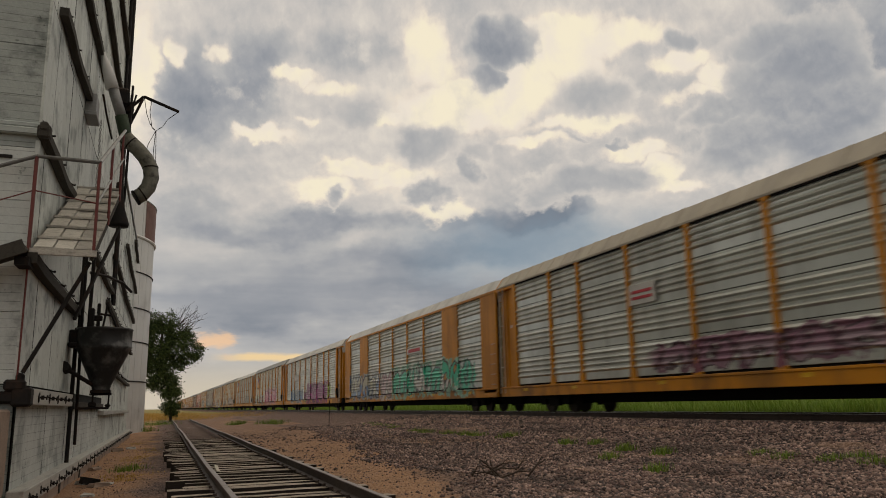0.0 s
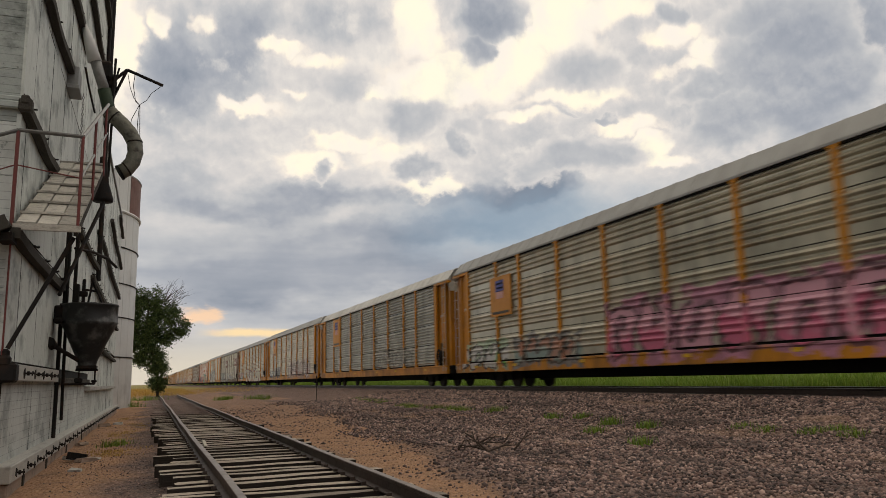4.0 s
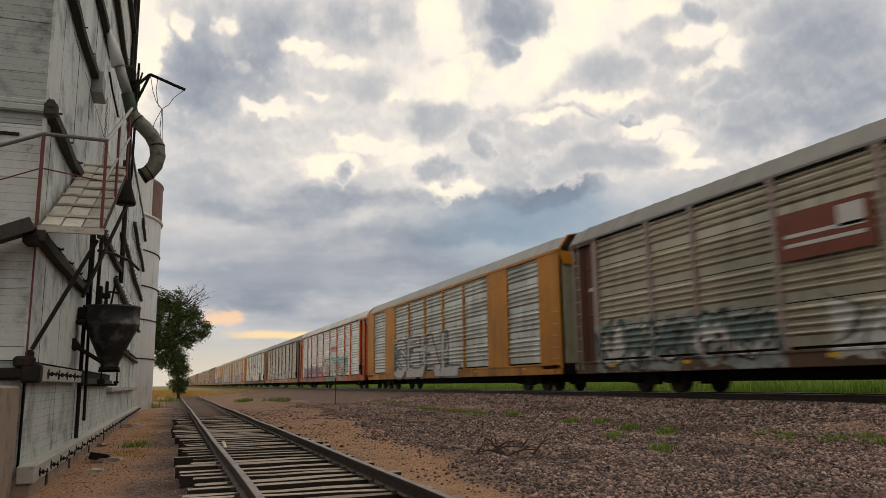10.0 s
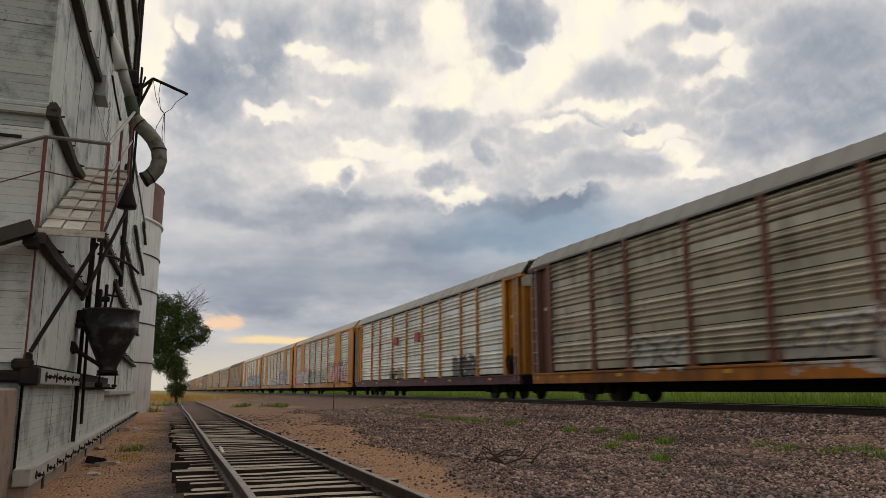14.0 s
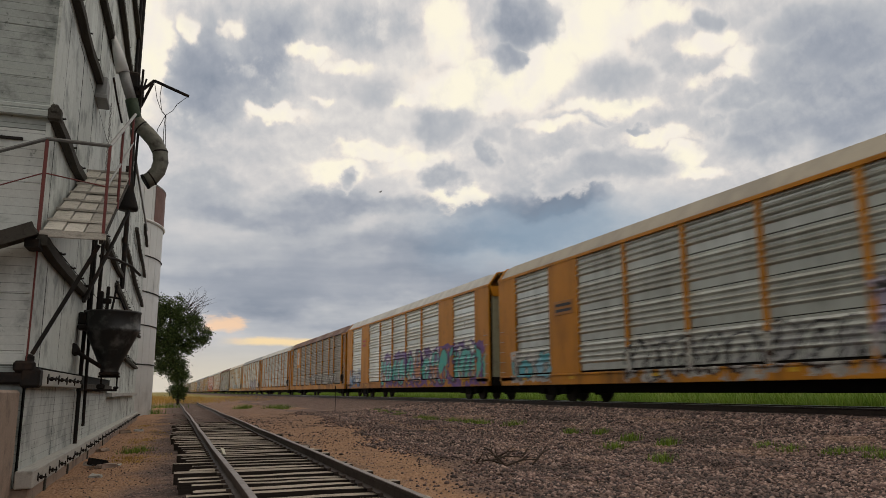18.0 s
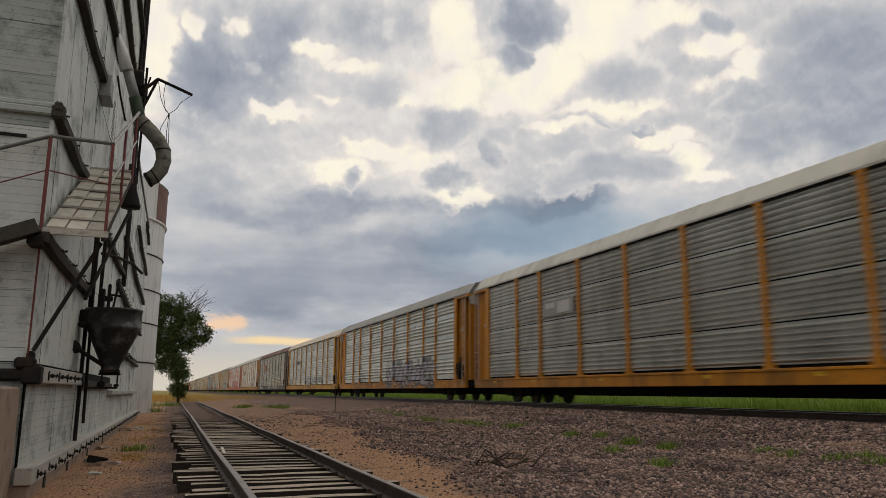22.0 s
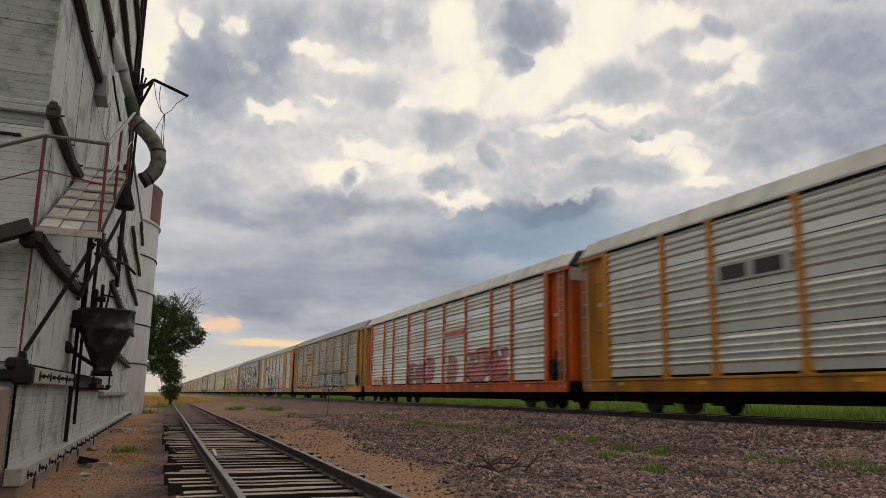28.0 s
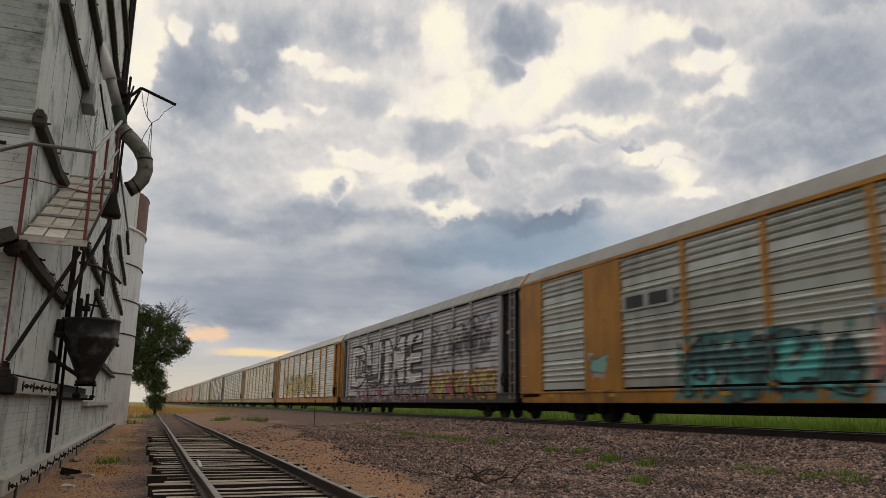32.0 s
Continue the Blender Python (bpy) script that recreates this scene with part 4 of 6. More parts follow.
        wide = 0.30 if i in (0, 9) and kind == "A" else 0.16
        part("side_post", kept(("side_post", kind, i), lambda y=y, wide=wide, i=i: post_mesh(y, wide, kind == "A" and i not in (0, 9))), m_post, car)
    # ends
    for s in (-1, 1):
        if kind == "A":
            part("end_bay_sheet", kept(("end_bay_sheet", s), lambda s=s: boxes((-SIDE + 0.16, -SIDE + 0.24, min(s * 12.4, s * 13.45), max(s * 12.4, s * 13.45), SILL1, 5.05), bevel=0.01)), m_end, car)
            part("end_bay_header", kept(("end_bay_header", s), lambda s=s: boxes((-SIDE - 0.03, -SIDE + 0.2, min(s * 12.3, s * HALF), max(s * 12.3, s * HALF), 4.93, 5.04), bevel=0.01)), m_end, car)
            part("corner_post", kept(("corner_post", s), lambda s=s: boxes((-SIDE + 0.10, -SIDE + 0.34, s * 13.42 - 0.09, s * 13.42 + 0.09, SILL1 - 0.3, 5.0), bevel=0.02)), m_end, car)
            part("ladder", kept(("ladder", s), lambda s=s: ladder_mesh(s * 13.62)), plain("worn_pale_ladder_steel", (0.42, 0.36, 0.29)), car, "worn steel ladder")
            part("end_door", kept(("end_door", s), lambda s=s: prism(bmesh.new(), [(-1.42, SILL1 - 0.3), (1.42, SILL1 - 0.3), (1.42, 5.0), (-1.42, 5.0)], s * 13.75, s * (HALF - 0.08))), m_end, car)
            part("door_slot", kept(("door_slot", s), lambda s=s: boxes((-0.95, -0.35, s * (HALF - 0.07) - 0.02, s * (HALF - 0.07) + 0.02, 3.35, 3.55))), M_BLACK, car)
            part("door_rib", kept(("door_rib", s), lambda s=s: boxes(*[(x - 0.03, x + 0.03, s * (HALF - 0.06) - 0.025, s * (HALF - 0.06) + 0.025, SILL1, 4.5) for x in (-1.3, -0.25, 0.25, 1.3)], bevel=0.008)), m_end, car)
        else:
            part("end_side_sheet", kept(("end_side_sheet", s), lambda s=s: boxes((-SIDE - 0.02, -SIDE + 0.05, min(s * 12.46, s * (HALF - 0.12)), max(s * 12.46, s * (HALF - 0.12)), SILL1 - 0.2, 5.02), bevel=0.01)), m_body, car)
            part("end_door", kept(("end_door_b", s), lambda s=s: boxes((-1.42, -0.03, min(s * 13.85, s * 13.98), max(s * 13.85, s * 13.98), SILL1 - 0.3, 4.8), (0.03, 1.42, min(s * 13.85, s * 13.98), max(s * 13.85, s * 13.98), SILL1 - 0.3, 4.8), bevel=0.02)), end_sheet or plain("dull_olive_door_sheet", (0.36, 0.355, 0.25)), car)
            part("grab_irons", kept(("grab_irons", s), lambda s=s: rods(*[((-SIDE - 0.05, s * 13.45, z), (-SIDE - 0.05, s * 13.85, z), 0.014) for z in np.arange(1.15, 3.0, 0.42)], n=6)), plain("worn_pale_ladder_steel", (0.42, 0.36, 0.29)), car, "pale worn grab irons")
        part("end_cap", kept(("end_cap", kind, s), lambda s=s: prism(bmesh.new(), [(x * (0.97 if kind == "A" else 0.99), min(z, 5.72)) for x, z in roof_profile()] + [(-x * (0.97 if kind == "A" else 0.99), min(z, 5.72)) for x, z in roof_profile()[-2::-1]] + [(1.45, 4.55), (-1.45, 4.55)], s * (HALF - 0.1), s * (HALF - 0.02))), m_cap, car)
        part("end_sill", kept(("end_sill", s), lambda s=s: boxes((-1.45, 1.45, min(s * 13.8, s * HALF), max(s * 13.8, s * HALF), 0.62, 1.0), bevel=0.02)), M_BLACK, car)
        part("coupler", kept(("coupler", s), lambda s=s: boxes((-0.12, 0.12, min(s * 13.9, s * 14.44), max(s * 13.9, s * 14.44), 0.70, 0.95), (-0.2, 0.2, min(s * 14.2, s * 14.43), max(s * 14.2, s * 14.43), 0.66, 0.98), bevel=0.03)), M_IRON, car)
        part("air_hose", kept(("air_hose", s), lambda s=s: tube(bmesh.new(), [(-0.35, s * 13.9, 0.75), (-0.34, s * 14.2, 0.5), (-0.3, s * 14.44, 0.42)], 0.03, 6)), M_BLACK, car)
        truck_parts(car, s)
    if kind == "A":
        gear = part("brake_housing", kept("brake_housing", lambda: boxes((-SIDE - 0.02, -SIDE + 0.14, -13.22, -12.86, 1.18, 1.72), (-SIDE - 0.06, -SIDE + 0.10, -13.12, -12.96, 1.02, 1.30), (-SIDE + 0.02, -SIDE + 0.10, -13.09, -13.01, 1.0, 2.1), bevel=0.03)), M_IRON, car, "blackened hand brake housing")
        part("brake_wheel", kept("brake_wheel", lambda: tube(rods(*[((-SIDE - 0.09, -13.04, 1.5), (-SIDE - 0.09, -13.04 + 0.27 * math.cos(q), 1.5 + 0.27 * math.sin(q)), 0.022) for q in np.linspace(0.3, 5.33, 5)], n=6), [(-SIDE - 0.09, -13.04 + 0.27 * math.cos(q), 1.5 + 0.27 * math.sin(q)) for q in np.linspace(0, 6.28, 17)], 0.035, 6)), M_IRON, gear)
    if near:
        for y in (-10.9, -5.9, -2.2, 3.0, 7.9, 11.6):
            part("reflector", kept(("reflector", y), lambda y=y: boxes((-SIDE - 0.032, -SIDE - 0.02, y - 0.16, y + 0.16, 0.80, 0.90), bevel=0.003)), plain("yellow_reflector", (0.62, 0.36, 0.01)), car)
        if kind == "A":
            for s in (-1, 1):
                part("placard", kept(("placard", s), lambda s=s: boxes((-SIDE + 0.145, -SIDE + 0.165, s * 12.95 - 0.16, s * 12.95 + 0.16, 3.35, 3.47))), plain("white_placard", (0.5, 0.48, 0.44)), car)
                part("bay_stiffener", kept(("bay_stiffener", s), lambda s=s: boxes((-SIDE + 0.10, -SIDE + 0.17, s * 12.72 - 0.05, s * 12.72 + 0.05, 1.2, 4.9), (-SIDE + 0.12, -SIDE + 0.17, s * 12.95 - 0.3, s * 12.95 + 0.3, 2.5, 2.58), (-SIDE + 0.12, -SIDE + 0.17, s * 12.95 - 0.3, s * 12.95 + 0.3, 4.1, 4.18), bevel=0.01)), m_end, car)
    # name plates and emblems fixed to the side
    for y0, y1, z0, z1, colour, marks in plates:
        plate = part("emblem_plate", boxes((-SIDE - 0.045, -SIDE - 0.01, y0, y1, z0, z1), bevel=0.006), plain("plate_%s" % index + "_%.0f" % (y0 * 10), colour), car, "painted emblem plate")
        for a, b, c, d, mc in marks:
            part("emblem_mark", boxes((-SIDE - 0.055, -SIDE - 0.044, y0 + a * (y1 - y0), y0 + b * (y1 - y0), z0 + c * (z1 - z0), z0 + d * (z1 - z0)), bevel=0.01), plain("mark_%.2f_%.2f_%.2f" % mc, mc), plate)
    for text, y, z, size, wide, colour, outline in words:
        for off, col, grow in ((0.0, outline, 0.05 + 0.055 * size), (0.012, colour, 0.10)):
            cu = bpy.data.curves.new("lettering", "FONT")
            cu.body, cu.size, cu.offset, cu.extrude = text, size, grow, 0.0
            tmp = bpy.data.objects.new("lettering", cu)
            me = bpy.data.meshes.new_from_object(tmp)
            bpy.data.objects.remove(tmp)
            bm = bmesh.new()
            bm.from_mesh(me)
            # letters run from the far end towards the near end as seen from beside the track
            bmesh.ops.transform(bm, matrix=Matrix(((0, 0, -1, 0), (-wide, 0, 0, y), (0, 1, 0, z), (0, 0, 0, 1))), verts=bm.verts)
            lay_on_side(bm, ribs, off, kind)
            part("sprayed_letters", bm, plain("spray_%.2f_%.2f_%.2f" % col, col, 0.6), car, "sprayed graffiti lettering")
    return car


WHITE, INK, PINK, PURPLE, BLUE, TEAL, GREEN, LIME = (0.55, 0.54, 0.52), (0.02, 0.02, 0.025), (0.55, 0.12, 0.22), (0.16, 0.03, 0.13), (0.07, 0.20, 0.42), (0.05, 0.40, 0.35), (0.02, 0.30, 0.17), (0.36, 0.50, 0.05)
RED, SALMON, SKYB, LILAC, RUSTY, SILVER = (0.42, 0.03, 0.04), (0.58, 0.24, 0.20), (0.22, 0.50, 0.62), (0.32, 0.28, 0.45), (0.28, 0.085, 0.03), (0.40, 0.41, 0.40)
GREY, DIM, SHINY, TANGREY = (0.48, 0.50, 0.465), (0.37, 0.37, 0.335), (0.62, 0.64, 0.60), (0.43, 0.40, 0.315)
PALE, CREAMY = (0.46, 0.33, 0.15), (0.70, 0.67, 0.56)
SHIELD = [(0.32, 0.72, 0.62, 0.90, (0.05, 0.06, 0.26)), (0.36, 0.68, 0.68, 0.73, WHITE), (0.36, 0.68, 0.79, 0.84, WHITE), (0.34, 0.70, 0.44, 0.61, (0.55, 0.30, 0.26)), (0.1, 0.9, 0.06, 0.12, (0.05, 0.04, 0.03))]
CREST = [(0.08, 0.92, 0.26, 0.34, WHITE), (0.08, 0.92, 0.46, 0.54, WHITE), (0.08, 0.34, 0.44, 0.9, WHITE)]


def build_train():
    cars = []

    def add(*a, **k):
        cars.append(auto_rack(len(cars) - 1, *a, **k))
    add("A", YELLOW, GREY, "grey", label="yellow railcar with grey ribbed side panels")
    # 0
    add("A", YELLOW, GREY, "tan", [(-12, 3.5, 1.1, 1.95, (0.30, 0.21, 0.25), (0.26, 0.13, 0.19), (0.20, 0.08, 0.13), 0.9)], plates=[(3.0, 4.3, 3.15, 3.75, (0.48, 0.47, 0.44), [(0.1, 0.9, 0.55, 0.7, RED), (0.1, 0.9, 0.25, 0.4, RED)])], tall=1.012, label="yellow-posted railcar with grey panels and faded purple graffiti")
    # 1
    add("B", YELLOW, GREY, "white", [(-11.5, 1.5, 0.75, 2.6, (0.56, 0.56, 0.55), (0.02, 0.46, 0.30), (0.03, 0.03, 0.04), 1.0), (1.6, 4.3, 0.7, 2.4, (0.50, 0.40, 0.42), (0.40, 0.22, 0.26), WHITE, 1.0), (4.5, 12.4, 0.7, 2.5, (0.13, 0.26, 0.46), (0.44, 0.44, 0.34), (0.03, 0.05, 0.09), 0.8)], plates=[(-4.2, -1.6, 3.15, 3.5, WHITE, [(0.1, 0.9, 0.25, 0.75, RED)])], tall=1.006, nudge=-0.72, label="yellow smooth-sided railcar with green, white and blue graffiti")
    # 2
    add("A", YELLOW, GREY, "white", [(-9.0, 0.5, 0.65, 2.5, (0.36, 0.05, 0.24), (0.22, 0.03, 0.16), INK, 1.0), (-10.2, -8.8, 1.0, 2.4, LIME, LIME, PURPLE, 1.0), (0.6, 1.8, 0.7, 2.0, LIME, PURPLE, INK, 1.2), (2.5, 9.6, 0.7, 2.1, BLUE, (0.16, 0.26, 0.36), (0.30, 0.36, 0.40), 1.0)], plates=[(4.5, 7.2, 3.0, 3.5, (0.40, 0.40, 0.38), [(0.15, 0.85, 0.2, 0.7, WHITE)])], tall=0.990, label="yellow-posted railcar with purple and blue graffiti")
    # 3
    add("A", YELLOW, TANGREY, "grey", [(-8.4, 1.5, 0.65, 2.6, PINK, (0.60, 0.30, 0.38), (0.50, 0.22, 0.32), 0.8), (8.5, 13, 0.7, 1.9, (0.10, 0.40, 0.06), WHITE, INK, 0.9), (3, 8, 0.7, 1.9, (0.22, 0.30, 0.28), (0.40, 0.20, 0.14), (0.2, 0.2, 0.2), 0.8)], plates=[(8.0, 9.9, 2.8, 4.4, YELLOW, SHIELD)], dirty=0.55, tall=1.012, label="yellow-posted railcar with pink graffiti on its lower side")
    # 4
    add("A", YELLOW, DIM, "white", [(-9, -1.6, 1.1, 2.1, (0.34, 0.32, 0.28), DIM, (0.40, 0.38, 0.33), 0.8)], ribs=6, plates=[(7.4, 9.4, 2.9, 4.9, YELLOW, SHIELD)], dirty=0.6, tall=1.000, label="yellow-posted railcar with dark perforated panels and an emblem plate")
    # 5
    add("A", YELLOW, TANGREY, "grey", [(-10.8, 0.5, 0.7, 2.3, (0.20, 0.07, 0.05), (0.45, 0.38, 0.34), INK, 0.8), (4.6, 8.6, 0.7, 1.9, INK, (0.05, 0.06, 0.07), (0.14, 0.15, 0.16), 1.0), (9.2, 12, 0.7, 1.7, (0.16, 0.20, 0.28), GREY, INK, 1.0)], plates=[(7.4, 9.4, 3.2, 4.9, YELLOW, SHIELD)], tall=1.014, label="yellow-posted railcar with brown and black graffiti")
    # 6
    add("A", YELLOW, TANGREY, "grey", [(7.6, 12.6, 0.75, 1.9, (0.14, 0.30, 0.33), (0.34, 0.12, 0.10), WHITE, 1.0)], words=[("TOKER", 4.7, 0.68, 2.0, 2.25, (0.50, 0.48, 0.38), (0.22, 0.13, 0.15))], plates=[(7.4, 9.4, 2.9, 4.9, YELLOW, SHIELD)], dirty=0.6, tall=1.003, label="yellow-posted railcar with large white graffiti letters")
    # 7
    add("A", BROWN, TANGREY, "dark", [(4.4, 12.6, 0.65, 2.2, WHITE, (0.10, 0.16, 0.16), INK, 0.9), (0.2, 3.0, 0.8, 2.1, WHITE, (0.45, 0.46, 0.44), WHITE, 0.6), (-6.5, -1.8, 0.9, 2.0, (0.10, 0.14, 0.28), (0.40, 0.28, 0.12), WHITE, 0.8)], post=(0.33, 0.27, 0.25), sill=(0.11, 0.06, 0.035), plates=[(1.65, 4.25, 3.0, 4.1, (0.17, 0.04, 0.02), CREST), (-12.2, -9.6, 3.0, 4.1, (0.17, 0.04, 0.02), CREST)], dirty=0.5, tall=1.006, label="brown-ended railcar with grey posts and brown emblem plates")
    # 8
    add("B", YELLOW, GREY, "grey", [], words=[("SEAL", 7.3, 0.80, 2.85, 1.8, (0.50, 0.48, 0.45), (0.12, 0.15, 0.16))], dirty=0.5, tall=1.018, label="yellow smooth-sided railcar with large pale graffiti letters")
    # 9
    add("A", ORANGE, SHINY, "white", [(-8.5, 1.0, 0.65, 2.6, (0.55, 0.17, 0.18), (0.55, 0.50, 0.36), (0.10, 0.42, 0.36), 0.75), (2.0, 11.5, 0.7, 2.0, (0.32, 0.07, 0.09), (0.26, 0.05, 0.08), (0.10, 0.20, 0.36), 0.7)], plates=[(-4.3, -1.6, 3.1, 3.5, (0.45, 0.42, 0.38), [(0.02, 0.98, 0.3, 0.8, ORANGE)])], dirty=0.2, tall=1.005, label="orange-posted railcar with bright panels and red graffiti")
    # 10
    add("A", BROWN, TANGREY, "dark", [(-7.5, 1.0, 0.8, 2.0, (0.38, 0.36, 0.32), TANGREY, WHITE, 1.0), (4.6, 7.2, 0.9, 2.0, WHITE, (0.4, 0.4, 0.36), WHITE, 0.7)], post=(0.16, 0.06, 0.045), sill=(0.40, 0.15, 0.02), dirty=0.7, label="brown-posted weathered railcar with faint white graffiti")
    # 11
    add("A", YELLOW, SHINY, "grey", [(-9.2, -6.2, 0.8, 2.0, INK, INK, INK, 0.8), (2.0, 5.0, 0.9, 1.7, INK, (0.3, 0.2, 0.05), INK, 1.2)], sill=(0.10, 0.03, 0.045), plates=[(-1.0, -0.2, 3.1, 3.6, RED, []), (3.2, 3.9, 3.1, 3.6, RED, [])], dirty=0.3, label="yellow-posted railcar with dark red sill and black spray marks")
    # 12
    add("B", YELLOW, GREY, "tan", [(-12, -4.6, 0.8, 2.7, (0.52, 0.20, 0.20), (0.55, 0.32, 0.32), (0.30, 0.06, 0.03), 0.65), (-4.4, 2.8, 0.75, 2.3, (0.36, 0.40, 0.20), (0.40, 0.36, 0.34), INK, 1.0), (3.0, 4.7, 0.75, 2.4, (0.05, 0.22, 0.20), (0.02, 0.06, 0.06), INK, 1.0), (4.8, 11.4, 0.65, 2.5, (0.46, 0.43, 0.53), (0.56, 0.54, 0.58), (0.56, 0.24, 0.20), 1.4), (11.2, 12.9, 0.7, 1.9, SALMON, (0.56, 0.20, 0.17), WHITE, 1.0)], label="yellow smooth-sided railcar with pink and green graffiti")
    # 13
    add("B", YELLOW, GREY, "tan", [(-11, -4.5, 0.75, 2.7, (0.38, 0.38, 0.40), (0.36, 0.32, 0.44), INK, 0.8), (-4.2, 4.6, 0.7, 2.0, (0.36, 0.36, 0.36), GREY, INK, 1.2), (9.4, 12.8, 0.7, 1.9, SKYB, (0.06, 0.40, 0.48), WHITE, 0.9)], plates=[(7.6, 9.0, 3.1, 3.6, (0.36, 0.15, 0.02), [(0.1, 0.9, 0.6, 0.8, INK), (0.1, 0.9, 0.2, 0.4, INK)])], label="yellow smooth-sided railcar with black and cyan graffiti")
    # 14
    add("B", YELLOW, SHINY, "white", [(-13.5, 4.0, 0.65, 2.7, (0.46, 0.15, 0.035), (0.04, 0.46, 0.42), (0.15, 0.07, 0.33), 0.95), (9.5, 13, 0.7, 2.0, (0.20, 0.34, 0.55), WHITE, (0.10, 0.20, 0.42), 1.1)], plates=[(8.0, 9.0, 3.5, 4.1, (0.40, 0.17, 0.02), [(0.1, 0.9, 0.1, 0.3, RED), (0.1, 0.9, 0.6, 0.8, RED)])], dirty=0.15, tall=1.003, nudge=0.2, label="yellow smooth-sided railcar with orange, teal and violet graffiti")
    # 15
    add("A", YELLOW, (0.27, 0.235, 0.185), "rust", [(-11, 2, 1.1, 2.0, (0.14, 0.10, 0.095), DIM, (0.20, 0.18, 0.17), 0.8)], ribs=6, plates=[(7.6, 9.4, 2.9, 4.9, YELLOW, [(0.25, 0.75, 0.15, 0.8, WHITE), (0.28, 0.72, 0.6, 0.7, (0.1, 0.1, 0.2))])], dirty=0.7, label="yellow-posted railcar with grimy dark panels and a rusted roof")
    # 16
    add("A", YELLOW, (0.44, 0.445, 0.42), "white", [], ribs=6, plates=[(4.7, 7.0, 3.2, 3.8, (0.30, 0.30, 0.28), [(0.1, 0.5, 0.15, 0.85, WHITE), (0.6, 0.9, 0.5, 0.85, WHITE)])], dirty=0.4, label="yellow-posted railcar with clean dark grey panels")
    # 17
    add("A", YELLOW, GREY, "grey", [(-9.4, 0.2, 0.65, 2.3, (0.34, 0.36, 0.35), (0.36, 0.31, 0.40), (0.16, 0.17, 0.18), 0.8), (5.5, 7.5, 1.1, 1.6, INK, GREY, INK, 1.4)], tall=1.004, label="yellow-posted railcar with silver graffiti")
    # 18
    add("A", (0.55, 0.27, 0.02), GREY, "cream", [(-8, 2, 1.1, 1.8, (0.12, 0.12, 0.12), GREY, INK, 1.0), (9.5, 12.3, 1.1, 1.7, INK, GREY, INK, 1.2)], plates=[(4.7, 7.1, 3.2, 3.6, (0.28, 0.28, 0.26), [(0.1, 0.9, 0.2, 0.8, INK)])], dirty=0.3, tall=0.995, label="bright yellow railcar with a cream roof")
    # 19
    add("A", BLACK, (0.35, 0.32, 0.25), "rust", [(-8.5, -2.5, 0.8, 2.1, (0.50, 0.30, 0.20), (0.40, 0.42, 0.14), WHITE, 0.7), (-1.5, 3.0, 0.8, 1.8, WHITE, TANGREY, WHITE, 0.9), (7.6, 12, 0.7, 1.9, (0.10, 0.36, 0.30), TANGREY, WHITE, 0.9)], post=(0.24, 0.22, 0.18), sill=(0.06, 0.05, 0.045), plates=[(4.6, 7.2, 3.2, 4.0, (0.32, 0.10, 0.02), [])], dirty=0.6, label="black-ended weathered railcar with a rust-brown roof")
    # 20
    add("A", YELLOW, SHINY, "white", [(-9.2, -4.6, 1.1, 2.6, INK, SHINY, INK, 0.5)], plates=[(4.6, 7.2, 3.3, 3.8, SILVER, [(0.1, 0.45, 0.15, 0.85, INK), (0.55, 0.9, 0.15, 0.85, INK)])], dirty=0.2, tall=1.012, label="yellow-posted railcar with bright ribbed panels and black spray strokes")
    # 21
    add("A", ORANGE, SHINY, "white", [(-9.0, -4.6, 1.05, 2.5, (0.50, 0.10, 0.10), (0.52, 0.16, 0.15), (0.45, 0.10, 0.10), 0.6), (8.5, 11.6, 1.05, 1.6, (0.50, 0.36, 0.02), (0.50, 0.36, 0.02), YELLOW, 0.8), (1.2, 4.5, 1.0, 2.2, (0.48, 0.12, 0.12), (0.30, 0.07, 0.08), (0.30, 0.06, 0.07), 1.3), (-0.1, 1.1, 1.0, 2.4, (0.50, 0.13, 0.13), (0.50, 0.13, 0.13), (0.4, 0.08, 0.08), 1.2), (-3.4, -2.0, 1.1, 2.4, (0.50, 0.13, 0.13), (0.50, 0.13, 0.13), (0.4, 0.08, 0.08), 1.2)], plates=[(-4.3, -1.6, 3.2, 3.6, (0.42, 0.40, 0.36), [(0.02, 0.98, 0.3, 0.8, ORANGE)])], dirty=0.2, label="orange-posted railcar with bright panels and scattered red graffiti")
    # 22
    add("A", (0.62, 0.33, 0.02), DIM, "grey", [(-9.4, 1.4, 0.65, 2.3, (0.42, 0.48, 0.42), (0.34, 0.40, 0.37), (0.10, 0.12, 0.11), 0.8), (1.6, 12.3, 0.7, 2.1, (0.58, 0.22, 0.03), (0.48, 0.36, 0.30), INK, 1.1)], ribs=6, plates=[(4.6, 7.2, 3.2, 4.3, (0.50, 0.30, 0.02), [(0.1, 0.9, 0.66, 0.86, INK), (0.1, 0.9, 0.4, 0.56, INK), (0.1, 0.9, 0.16, 0.3, INK)])], dirty=0.6, tall=1.008, label="yellow-posted railcar with dark panels and a yellow sign")
